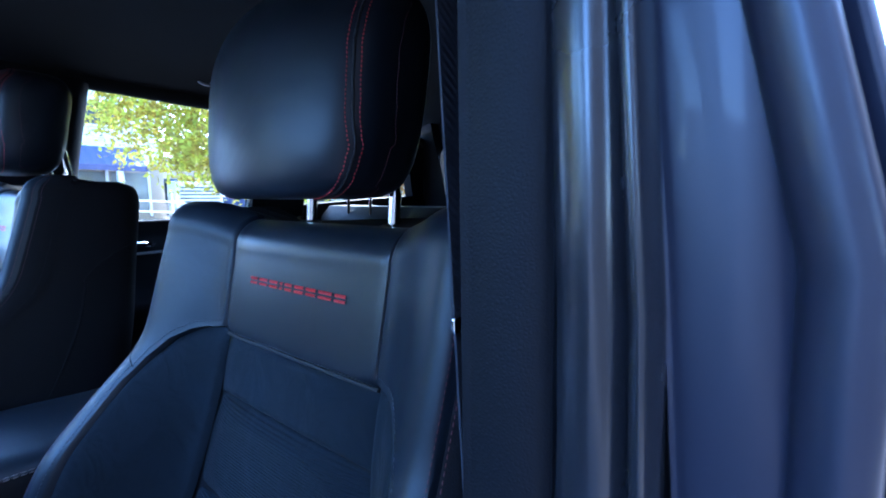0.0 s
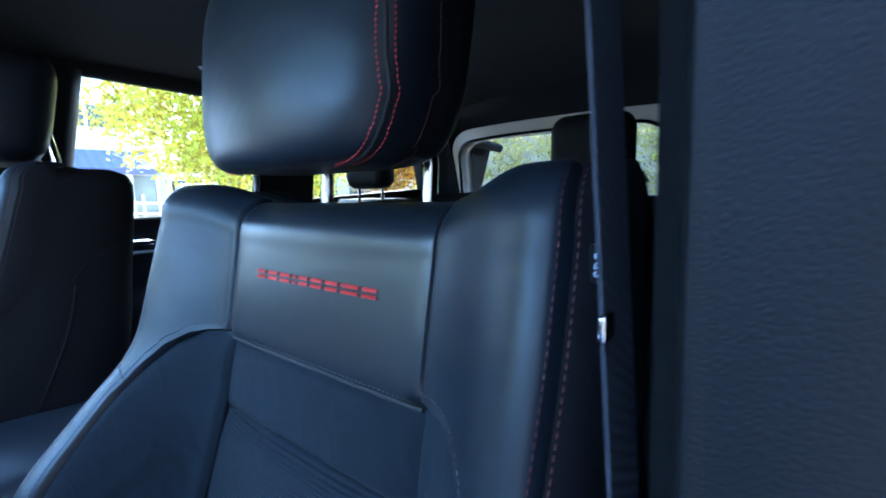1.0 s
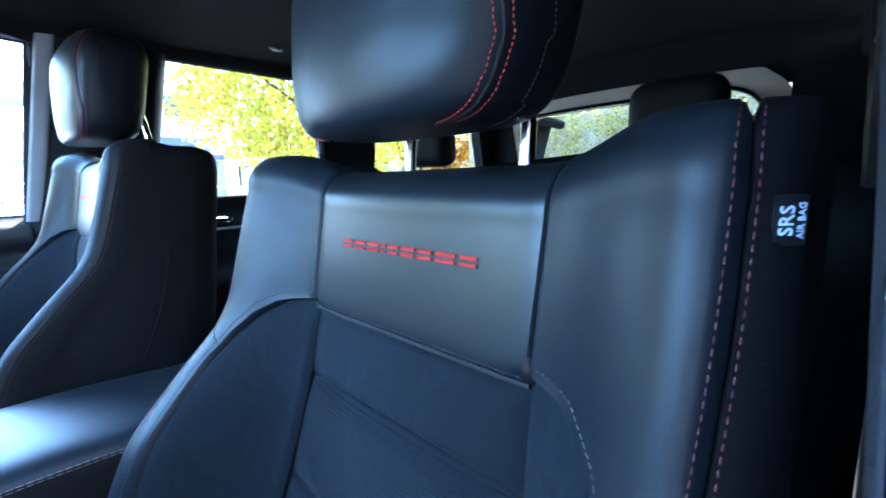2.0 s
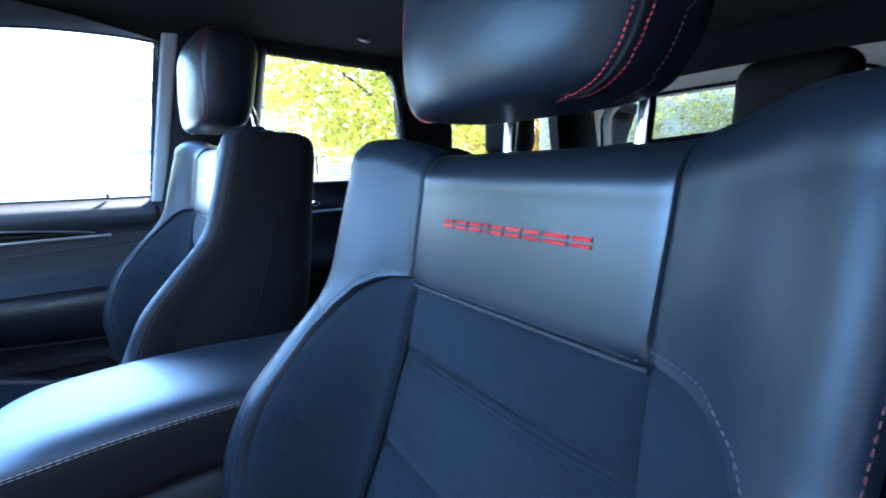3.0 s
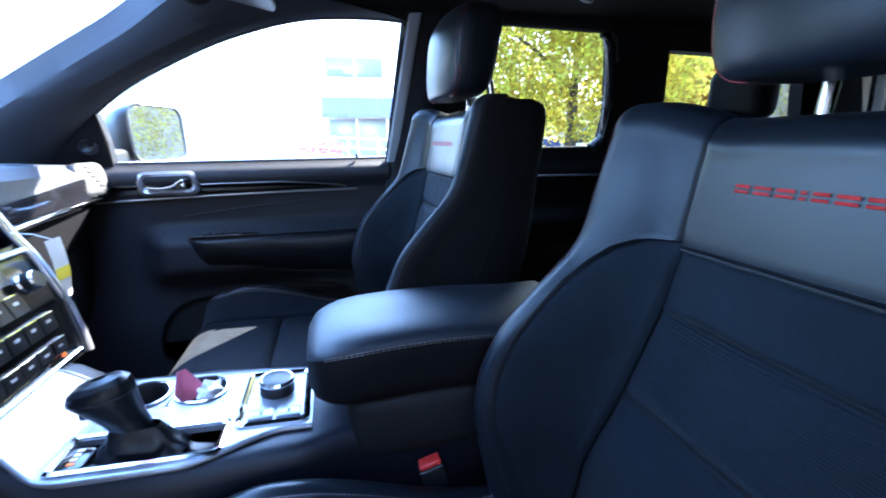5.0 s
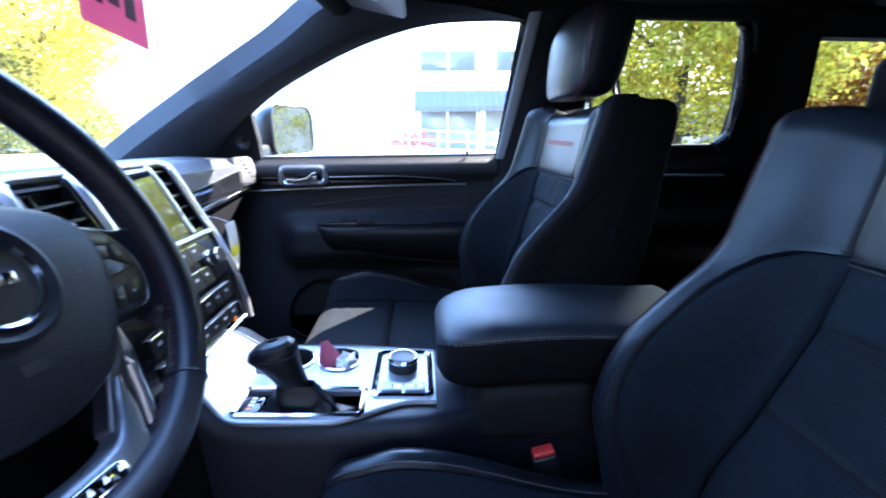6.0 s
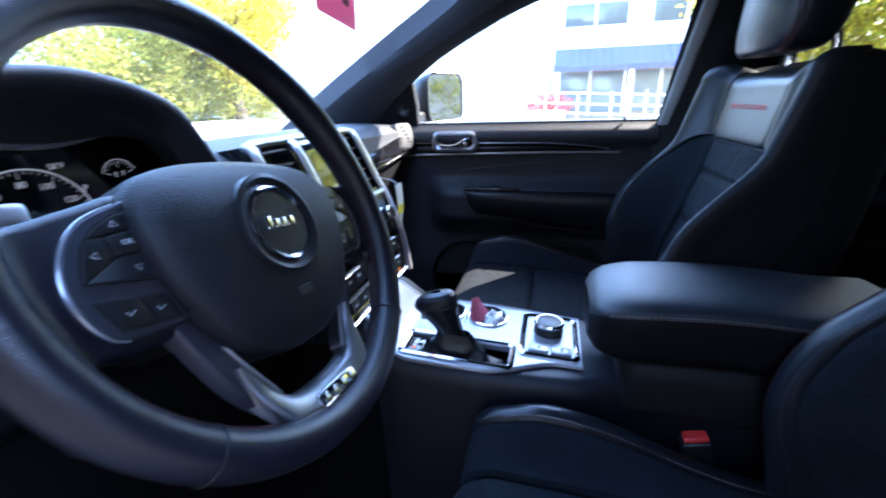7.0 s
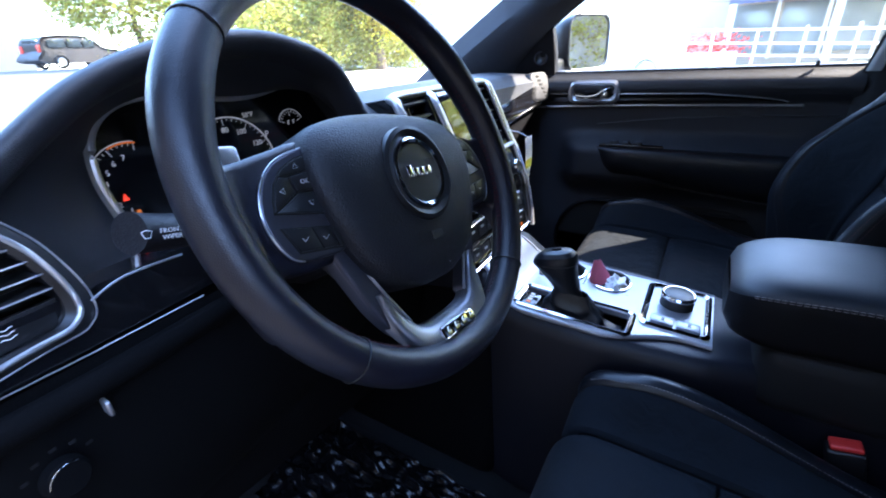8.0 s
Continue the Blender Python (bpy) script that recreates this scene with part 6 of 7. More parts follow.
part("stitching", stitches([Vector((0.032 - 0.92 * console_side(y) - 0.0205, y, top_z(y) - 0.085 - 0.10 * smoothstep(0.30, 0.12, y - 0.05) + 0.03 * smoothstep(0.5, 0.8, y))) for y in np.linspace(0.36, 0.80, 60)]), GREY_THREAD, console)


def on_top(x, y, d=0.0):
    return Vector((x, y, top_z(y) + d))


# silver plate with cut openings is laid as strips round the gate, the cups and the knob panel
def edge_in(y):
    return -0.043 - 0.050 * smoothstep(0.47, 0.60, y) + 0.035 * smoothstep(0.72, 0.83, y)


def edge_out(y):
    return 0.121 + 0.008 * smoothstep(0.44, 0.55, y) - 0.03 * smoothstep(0.70, 0.83, y)


def plate_strip(xa, xb, y0, y1, nv=14):
    return slab(lambda a, b: on_top(xa(y0 + (y1 - y0) * b) + (xb(y0 + (y1 - y0) * b) - xa(y0 + (y1 - y0) * b)) * a, y0 + (y1 - y0) * b, 0.003),
                lambda a, b: on_top(xa(y0 + (y1 - y0) * b) + (xb(y0 + (y1 - y0) * b) - xa(y0 + (y1 - y0) * b)) * a, y0 + (y1 - y0) * b, -0.006), 4, nv)


GX0, GX1, GY0, GY1 = -0.074, -0.018, 0.558, 0.738
pieces = [plate_strip(edge_in, lambda y: GX0, GY0, GY1), plate_strip(edge_in, edge_out, 0.437, GY0), plate_strip(edge_in, edge_out, GY1, 0.828),
          plate_strip(lambda y: GX1, lambda y: 0.044, GY0, GY1), plate_strip(lambda y: 0.118, edge_out, GY0, GY1),
          plate_strip(lambda y: 0.044, lambda y: 0.118, GY0, 0.572, 2), plate_strip(lambda y: 0.044, lambda y: 0.118, 0.734, GY1, 2)]
for cy, r in ((0.612, 0.0355), (0.694, 0.0335)):
    sq, ci = [], []
    for k in range(48):
        t = 2 * math.pi * (k + 0.5) / 48
        c, d = math.cos(t), math.sin(t)
        f = min(0.037 / max(1e-6, abs(c)), (cy - 0.572 if cy < 0.65 else 0.734 - cy) / max(1e-6, abs(d)), 9)
        f = min(f, 0.041 / max(1e-6, abs(d)))
        sq.append((0.081 + c * f, cy + d * f))
        ci.append((0.081 + c * r, cy + d * r))
    vs2 = [on_top(a, b, 0.003) for a, b in sq] + [on_top(a, b, 0.003) for a, b in ci] + [on_top(a, b, -0.008) for a, b in ci]
    fs2 = [(k, (k + 1) % 48, 48 + (k + 1) % 48, 48 + k) for k in range(48)] + [(48 + k, 48 + (k + 1) % 48, 96 + (k + 1) % 48, 96 + k) for k in range(48)]
    pieces.append((vs2, fs2))
top_plate = part("top_plate", join(*pieces), SILVER_PLATE, console, "satin silver console plate")
rimv = [on_top(edge_in(y), y, 0.001) for y in np.linspace(0.437, 0.828, 40)]
part("plate_edge", tube(rimv, 0.004, 8), SILVER_PLATE, top_plate)
rimv = [on_top(edge_out(y), y, 0.001) for y in np.linspace(0.437, 0.828, 40)]
part("plate_edge", tube(rimv, 0.004, 8), SILVER_PLATE, top_plate)
# shift gate
tilt = Matrix.Rotation(math.atan(0.055), 4, "X")
gm = Matrix.Translation(on_top((GX0 + GX1) / 2, (GY0 + GY1) / 2, 0.006)) @ tilt
part("gate_frame", ringplate(roundrect(0.078, 0.200, 0.014, 5), roundrect(0.062, 0.182, 0.008, 5), 0.010, gm, 0.002), CHROME, console, "chrome shift gate frame")
part("gate_well", rbox((-0.031, -0.091, -0.045), (0.031, 0.091, -0.040), 0.0, 1, gm), DARK_VOID, console)
part("gear_display", plate(roundrect(0.040, 0.030, 0.006, 4, -0.008, 0.074), 0.004, 0.001, 2, gm @ Matrix.Translation((0, 0, -0.002))), GLOSS_BLACK, console)
for k, mt in enumerate((AMBER_GLOW, DIAL_PRINT, DIAL_PRINT, DIAL_PRINT)):
    part("gear_mark", rbox((-0.022 + 0.0085 * k, 0.070, -0.0018), (-0.017 + 0.0085 * k, 0.078, -0.0008), 0.0003, 1, gm), mt, console)
# cup holders
for cx, cy, r in ((0.081, 0.612, 0.036), (0.081, 0.694, 0.034)):
    cm = Matrix.Translation(on_top(cx, cy, 0.004)) @ tilt
    cup = part("cup_holder", lathe([(r + 0.004, -0.004), (r + 0.003, 0.001), (r, 0.002), (r - 0.003, -0.002), (r - 0.005, -0.055), (0.004, -0.056)], 32, cm), SATIN_BLACK, console, "dark cup holder")
    part("cup_rim", lathe([(r + 0.0045, 0.0), (r + 0.004, 0.0024), (r + 0.0005, 0.0026)], 32, cm), CHROME, cup)
# knob panel
bm_ = Matrix.Translation(on_top(0.040, 0.492, 0.006)) @ tilt
part("panel_bezel", ringplate(roundrect(0.150, 0.104, 0.014, 5), roundrect(0.130, 0.084, 0.009, 5), 0.008, bm_, 0.003), CHROME, console, "chrome bezel round the mode knob")
panel = part("mode_panel", plate(roundrect(0.132, 0.086, 0.009, 5), 0.006, 0, 2, bm_ @ Matrix.Translation((0, 0, -0.002))), SILVER_PLATE, console)
kn = part("mode_knob", lathe([(0.027, -0.004), (0.0265, 0.016), (0.0245, 0.0205), (0.023, 0.0212), (0.004, 0.0205)], 36, bm_ @ Matrix.Translation((0.016, 0.002, 0))), SATIN_BLACK, panel, "round black mode knob")
part("knob_ring", lathe([(0.0270, 0.015), (0.0276, 0.018), (0.0250, 0.0215), (0.0235, 0.0213)], 36, bm_ @ Matrix.Translation((0.016, 0.002, 0))), CHROME, kn)
for k in range(2):
    for x0 in (-0.062,):
        bt = part("button", rbox((x0, -0.038 + 0.039 * k, -0.003), (x0 + 0.024, -0.003 + 0.039 * k, 0.003), 0.002, 2, bm_), SILVER_PLATE, panel)
        part("button_mark", rbox((x0 + 0.007, -0.024 + 0.039 * k, 0.0028), (x0 + 0.017, -0.019 + 0.039 * k, 0.0035), 0, 1, bm_), SATIN_BLACK, bt)

# gear lever
lever = thing("gear_lever", (-0.03, 0.63, 0.85), "black leather gear lever with folded boot", "gear lever")


def boot(a, b):
    t = 2 * math.pi * a

    def sp(c, e):
        return math.copysign(abs(c) ** e, c)
    r = 1 - 0.62 * b
    w = 1 + (0.16 * math.sin(17 * b + 3 * math.cos(2 * t)) + 0.09 * math.sin(5 * t + 9 * b) + 0.05 * math.sin(11 * t - 7 * b)) * (1 - b)
    return gm @ Vector((0.030 * r * w * sp(math.cos(t), 0.6), -0.010 * (1 - b) + 0.075 * r * w * sp(math.sin(t), 0.6) + 0.008 * b, -0.030 + 0.060 * b ** 1.3))


part("boot", grid(boot, 64, 24, wrap_u=True), LEATHER, lever, "creased leather boot")
GRIP = [(0.640, 0.866, 0.0190, 0.0230), (0.648, 0.886, 0.0168, 0.0205), (0.657, 0.908, 0.0172, 0.0210), (0.667, 0.928, 0.0190, 0.0250), (0.677, 0.945, 0.0218, 0.0315),
        (0.684, 0.958, 0.0238, 0.0365), (0.686, 0.968, 0.0244, 0.0375), (0.686, 0.977, 0.0228, 0.0345), (0.685, 0.984, 0.0170, 0.0260), (0.684, 0.987, 0.0050, 0.0080)]


def grip_at(a, b, grow=0.0):
    """The lever's grip: a round it, b from its neck to the top."""
    k = b * (len(GRIP) - 1)
    i = min(len(GRIP) - 2, int(k))
    f = k - i
    cy, cz, rx, ry = (u + (w - u) * f for u, w in zip(GRIP[i], GRIP[i + 1]))
    t = 2 * math.pi * a
    c, s = math.cos(t), math.sin(t)
    q = Vector((-0.040 + (rx + grow) * math.copysign(abs(c) ** 0.8, c), cy + (ry + grow) * math.copysign(abs(s) ** 0.8, s), cz))
    q.z -= 0.22 * (q.y - cy) * smoothstep(0.45, 0.75, b)
    return q


part("lever_grip", grid(grip_at, 40, 54, wrap_u=True), LEATHER, lever, "smooth black leather lever grip", angle=80)
part("grip_seam", tube([grip_at(k / 40, 0.615, 0.0002) for k in range(40)], 0.0009, 5, closed=True), SATIN_BLACK, lever)
part("lever_button", rbox((-0.051, 0.700, 0.936), (-0.029, 0.7115, 0.949), 0.003), CHROME, lever, "chrome release button")

# crumpled paper and wrap left in the cup
wrap = thing("crumpled_wrapper", (0.085, 0.61, 0.86), "crumpled clear wrap and pink paper in the cup holder", "wrapper")
random.seed(4)


def crumple(c, r, seed):
    bm = bmesh.new()
    bmesh.ops.create_icosphere(bm, subdivisions=3, radius=1)
    for v in bm.verts:
        k = noise.noise(v.co * 2.2 + Vector((seed, 0, 0))) * 0.5 + noise.noise(v.co * 5 + Vector((0, seed, 0))) * 0.3
        v.co = Vector(c) + Vector((v.co.x * r[0], v.co.y * r[1], v.co.z * r[2])) * (1 + k)
    geo = ([v.co.copy() for v in bm.verts], [tuple(v.index for v in f.verts) for f in bm.faces])
    bm.free()
    return geo


part("clear_wrap", crumple((0.073, 0.598, 0.880), (0.023, 0.018, 0.017), 1.3), WHITE_PLASTIC, wrap, "crumpled pale wrap", angle=20)


def paper(a, b, d=0.0):
    """A pink slip folded to a peak."""
    foot = Vector((0.056 + 0.040 * a, 0.662 - 0.046 * a - 0.012 * abs(2 * a - 1), 0.868 + 0.004 * math.sin(9 * a)))
    peak = Vector((0.088 + 0.008 * (a - 0.5), 0.640 - 0.010 * (a - 0.5), 0.918))
    return foot.lerp(peak, b) + Vector((0, -d, 0))


part("pink_paper", slab(lambda a, b: paper(a, b), lambda a, b: paper(a, b, 0.0006), 10, 6), PINK_PAPER, wrap, "folded pink paper", angle=12)
part("yellow_print", slab(lambda a, b: Vector((0.098 + 0.016 * a, 0.632 + 0.02 * b, 0.873 + 0.006 * a)), lambda a, b: Vector((0.098 + 0.016 * a, 0.632 + 0.02 * b, 0.8735 + 0.006 * a)), 2, 2), YELLOW_PRINT, wrap)

# armrest lid


def arm_geo(a, b):
    """Round the section with a, along the length with b."""
    y = 0.435 - 0.42 * b
    k = min(1.0, (1 - b) * 30, 1.0)
    front = math.sqrt(max(0.0, 1 - max(0.0, 1 - b / 0.20) ** 2.2))
    t = 2 * math.pi * a

    def sp(c, e):
        return math.copysign(abs(c) ** e, c)
    hw = 0.106 * (0.55 + 0.45 * front)
    hh = 0.050 * (0.50 + 0.50 * front)
    c, s = sp(math.cos(t), 0.30), sp(math.sin(t), 0.44)
    z = 0.952 + hh * s + 0.006 * (1 - (c * 0.9) ** 2) * (1 if s > 0 else 0) + 0.010 * math.sin(math.pi * min(1, b * 1.2))
    return Vector((0.018 + hw * c, y, z))


# sides below the stitching take the shade-dark vinyl, the top a lighter leather
LID_A, LID_B = 0.068, 0.431
vs, fs = grid(lambda a, b: arm_geo(LID_B + (1 + LID_A - LID_B) * a, b), 44, 44)
fs.append(tuple(range(45)))
fs.append(tuple(44 * 45 + k for k in range(45))[::-1])
lid = part("armrest_lid", (vs, fs), SHADED_VINYL, console, "padded armrest lid, sides darkened for shade")
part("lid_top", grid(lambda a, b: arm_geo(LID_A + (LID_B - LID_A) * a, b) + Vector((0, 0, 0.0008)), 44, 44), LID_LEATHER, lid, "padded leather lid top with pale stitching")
for da, mt in ((0.424, PALE_THREAD), (0.437, PALE_THREAD)):
    part("stitching", stitches([arm_geo(da, b) + Vector((-0.0006, 0, 0.0006)) for b in np.linspace(0.06, 0.98, 90)], 0.0058, 0.0014, 0.0005), mt, lid, "pale twin stitching")
part("armrest_box", rbox((-0.072, -0.02, 0.80), (0.110, 0.385, 0.915), 0.03), LEATHER_SIDE, console)
# box added under the stack to keep sun out of the driver's footwell
part("tunnel_side", rbox((-0.105, 0.78, 0.41), (0.165, 1.22, 0.915), 0.03), SHADED_BLACK, console, "dark console base under the dash")
# pedals and wrapped mat in the dark footwell
mat_ = thing("floor_mat", (-0.37, 0.95, 0.42), "black floor mat under clear crumpled film", "floor mat")
part("mat", rbox((-0.60, 0.62, 0.415), (-0.14, 1.25, 0.428), 0.005), CARPET, mat_)
FILM = material("clear_film", (0.004, 0.004, 0.005), 0.24, tone=0.3, coat=0.08, rough_tone=0.04, spec=0.3)
part("film", grid(lambda a, b: Vector((-0.40 + 0.24 * a, 0.64 + 0.58 * b, 0.440 + 0.016 * noise.noise(Vector((a * 7, b * 9, 0.3))) + 0.010 * noise.noise(Vector((a * 21, b * 25, 1.7))) + 0.0012 * noise.noise(Vector((a * 60, b * 70, 4.1))))), 130, 150), FILM, mat_, "crumpled clear protective film", angle=40)
for x, w in ((-0.30, 0.07), (-0.19, 0.045)):
    ped = thing("pedal", (x, 1.22, 0.55), "dark metal foot pedal on an arm", "pedal")
    part("pedal_pad", rbox((-w, -0.006, -0.04), (w * 0.6, 0.006, 0.04), 0.004, 2, Matrix.Translation((x, 1.20, 0.58)) @ Matrix.Rotation(radians(-35), 4, "X")), SATIN_BLACK, ped)
    part("pedal_arm", tube([(x - 0.01, 1.21, 0.60), (x - 0.01, 1.30, 0.72), (x - 0.01, 1.36, 0.86)], 0.009, 8), SATIN_BLACK, ped)
# airbag label on the driver seat's outer side
tm_ = facing((-0.6190, 0.0195, 1.262), (-0.72, 0.69, 0.0)) @ Matrix.Rotation(radians(90), 4, "Z")
part("label_backing", plate(roundrect(0.019, 0.0125, 0.001, 3), 0.0015, 0, 2, tm_), SATIN_BLACK, label_tag)
part("label_print", text_geo("SRS", 0.0078, tm_ @ Matrix.Translation((0, 0.0018, 0.0003)), 0.0002), TAG_BLUE, label_tag, smooth=False)
part("label_print", text_geo("AIR BAG", 0.0037, tm_ @ Matrix.Translation((0, -0.0038, 0.0003)), 0.0002), TAG_BLUE, label_tag, smooth=False)

# ---- outside ----
def leaf_material(name, a, b):
    m = material(name, a, 0.6, tone=0.3, tone_size=0.8, second=b, grain=0.2, grain_size=6, jitter=0.035)
    nt = m.node_tree
    bs = nt.nodes["Principled BSDF"]
    tr = nt.nodes.new("ShaderNodeBsdfTranslucent")
    mx = nt.nodes.new("ShaderNodeMixShader")
    mx.inputs[0].default_value = 0.72
    src = bs.inputs["Base Color"].links[0].from_socket
    nt.links.new(src, tr.inputs[0])
    nt.links.new(bs.outputs[0], mx.inputs[1])
    nt.links.new(tr.outputs[0], mx.inputs[2])
    nt.links.new(mx.outputs[0], nt.nodes["Material Output"].inputs[0])
    return m


LEAF_YELLOW = leaf_material("autumn_leaves", (0.40, 0.41, 0.05), (0.74, 0.62, 0.09))
LEAF_GREEN = leaf_material("green_leaves", (0.16, 0.20, 0.04), (0.42, 0.40, 0.09))
LEAF_ORANGE = leaf_material("orange_leaves", (0.34, 0.16, 0.02), (0.45, 0.24, 0.03))
BARK = material("bark", (0.10, 0.075, 0.055), 0.9, tone=0.4, tone_size=8, bump=0.8, bump_size=30)
ASPHALT = material("pale_asphalt", (0.055, 0.055, 0.058), 0.9, tone=0.2, tone_size=0.5, grain=0.3, grain_size=60, bump=0.5, bump_size=80)
WHITE_WALL = material("white_wall_paint", (0.78, 0.77, 0.74), 0.8, tone=0.05, tone_size=0.6, bump=0.2, bump_size=20)
BLUE_AWNING = material("blue_awning", (0.085, 0.090, 0.20), 0.6, tone=0.12, tone_size=2)
PANE_DARK = material("building_glass", (0.018, 0.024, 0.028), 0.08, tone=0.4, tone_size=0.7)
# panes paled so that the glare's wash sits in their colour
PANE_GREY = material("office_glass", (0.085, 0.095, 0.10), 0.12, tone=0.4, tone_size=0.8)
PANE_PALE = material("glare_paled_glass", (0.22, 0.23, 0.22), 0.15, tone=0.4, tone_size=0.9)
LEAF_DRY = leaf_material("dry_climber_leaves", (0.30, 0.29, 0.07), (0.60, 0.50, 0.12))
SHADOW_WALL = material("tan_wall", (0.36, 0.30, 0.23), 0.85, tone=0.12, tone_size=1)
WHITE_METAL = material("white_rail_paint", (0.80, 0.80, 0.80), 0.5, tone=0.04)
RED_PAINT = material("red_paint", (0.60, 0.05, 0.03), 0.4, tone=0.1)
CAR_BLACK = material("dark_car_paint", (0.010, 0.008, 0.008), 0.4, tone=0.1, coat=0.15)
CAR_WHITE = material("white_car_paint", (0.78, 0.78, 0.78), 0.25, tone=0.04, coat=0.8)
TYRE = material("tyre_rubber", (0.02, 0.02, 0.02), 0.8, tone=0.2)
GREY_WALL = material("blue_grey_wall", (0.050, 0.060, 0.070), 0.8, tone=0.08, tone_size=0.7)
HEDGE_WALL = material("weathered_fence", (0.34, 0.29, 0.23), 0.9, tone=0.3, tone_size=3, grain=0.3, grain_size=20)


def ground_z(x, y):
    return 1.70 * smoothstep(-6, 36, y) * smoothstep(2, 9, y) * smoothstep(27, 15, x) - 0.02


solo("ground", grid(lambda a, b: Vector((lambda x, y: (x, y, ground_z(x, y)))(-200 + 400 * (0.5 + 4 * (a - 0.5) ** 3), -200 + 400 * (0.5 + 4 * (b - 0.5) ** 3))), 80, 80), ASPHALT,
     "pale sunlit car park asphalt", "ground", kind="structure")


# pale slab, also added to bounce sunlight onto building and cabin
PAVING = material("pale_concrete", (0.46, 0.45, 0.42), 0.9, tone=0.12, tone_size=0.6, grain=0.15, grain_size=40, bump=0.3, bump_size=60)
solo("pavement", slab(lambda a, b: Vector((5.0 + 20.0 * a, -14.0 + 28.0 * b, ground_z(5.0 + 20.0 * a, -14.0 + 28.0 * b) + 0.05)), lambda a, b: Vector((5.0 + 20.0 * a, -14.0 + 28.0 * b, ground_z(5.0 + 20.0 * a, -14.0 + 28.0 * b) - 0.10)), 20, 28), PAVING,
     "pale sunlit concrete forecourt before the building", "pavement", kind="structure")


def leaves(centre, radii, clumps, per, size, seed, flat=0.0):
    """A crown of many small leaves in clumps, uneven in outline."""
    rnd = random.Random(seed)
    vs, fs = [], []
    c = Vector(centre)
    for _ in range(clumps):
        while True:
            q = Vector((rnd.uniform(-1, 1), rnd.uniform(-1, 1), rnd.uniform(-1, 1)))
            if 0.15 < q.length < 1.0 + 0.25 * noise.noise(q * 1.7 + Vector((seed, 0, 0))):
                break
        k = c + Vector((q.x * radii[0], q.y * radii[1], q.z * radii[2]))
        spread = rnd.uniform(0.5, 1.0) * size * 5.5
        for _ in range(per):
            p = k + Vector((rnd.gauss(0, spread), rnd.gauss(0, spread), rnd.gauss(0, spread * 0.7)))
            d = Vector((rnd.gauss(0, 1), rnd.gauss(0, 1), rnd.gauss(0, 1))).normalized()
            e = d.cross(Vector((rnd.gauss(0, 1), rnd.gauss(0, 1), rnd.gauss(0, 1)))).normalized()
            s = size * rnd.uniform(0.6, 1.3)
            n = len(vs)
            vs += [p - d * s, p + e * s * 0.55, p + d * s, p - e * s * 0.55]
            fs.append((n, n + 1, n + 2, n + 3))
    return vs, fs


def tree(at, height, radii, clumps, per, size, leaf, seed, label):
    t = thing("tree", at, label, "tree", "trees")
    b = Vector(at)
    rnd = random.Random(seed)
    r0 = 0.022 * height
    top = b + Vector((rnd.uniform(-0.3, 0.3), rnd.uniform(-0.3, 0.3), height * 0.62))
    fork = b + Vector((rnd.uniform(-0.1, 0.1), 0, height * 0.30))
    geos = [tube(spline([b, b.lerp(fork, 0.5), fork, fork.lerp(top, 0.5) + Vector((0.1, -0.1, 0)), top], 5), lambda u: r0 * (1.15 - u) + 0.02, 10)]
    for k in range(9):
        a = rnd.uniform(0, 6.28)
        s = fork.lerp(top, rnd.uniform(0.0, 0.8))
        e = s + Vector((math.cos(a) * radii[0] * 0.7, math.sin(a) * radii[1] * 0.7, rnd.uniform(0.25, 0.5) * radii[2]))
        geos.append(tube(spline([s, s.lerp(e, 0.5) + Vector((0, 0, 0.25)), e], 5), lambda u: r0 * 0.42 * (1.05 - u) + 0.012, 7))
    part("trunk", join(*geos), BARK, t, "brown branching trunk")
    part("crown", leaves(b + Vector((0, 0, height - radii[2])), radii, clumps, per, size, seed), leaf, t, "sunlit autumn leaves", smooth=False)
    return t


tree((14.0, -8.5, 0.0), 9.5, (4.8, 5.4, 4.1), 960, 56, 0.094, LEAF_YELLOW, 3, "broad yellow-green autumn tree in the car park")
tree((17.0, -17.4, 0.0), 6.6, (3.4, 3.4, 2.6), 420, 50, 0.10, LEAF_ORANGE, 5, "orange autumn tree behind the car park")
tree((11.8, 26.0, 1.3), 8.0, (4.2, 3.4, 3.4), 560, 60, 0.085, LEAF_GREEN, 7, "green and yellow tree beyond the car")
tree((15.6, 13.6, 0.7), 9.5, (3.0, 3.0, 4.0), 620, 60, 0.080, LEAF_YELLOW, 8, "yellowing tree beyond the car")
tree((19.0, 21.0, 0.6), 9.0, (3.6, 3.4, 3.8), 380, 50, 0.09, LEAF_YELLOW, 9, "green and yellow tree beyond the car")
bush = thing("hedge", (14, 14, 0.7), "dense green and yellow hedge", "hedge", kind="stuff")
part("foliage", join(*[leaves((9.4 + 1.5 * k, 14.2 + 0.5 * (k % 2), ground_z(11, 14) + 1.5), (1.4, 1.1, 1.8 + 0.4 * (k % 3)), 130, 50, 0.065, 20 + k) for k in range(7)]), LEAF_GREEN, bush, smooth=False)

# white building with blue awning
bld = thing("building", (25, 0, 0), "white two-storey building with blue awning", "building")
part("wall", rbox((25.0, -9.0, -0.2), (33.0, 34.0, 8.5), 0.05), WHITE_WALL, bld)
# strip under the awning in a darker tan that stands for shade
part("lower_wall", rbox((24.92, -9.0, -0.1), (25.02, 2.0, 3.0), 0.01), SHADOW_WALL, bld)
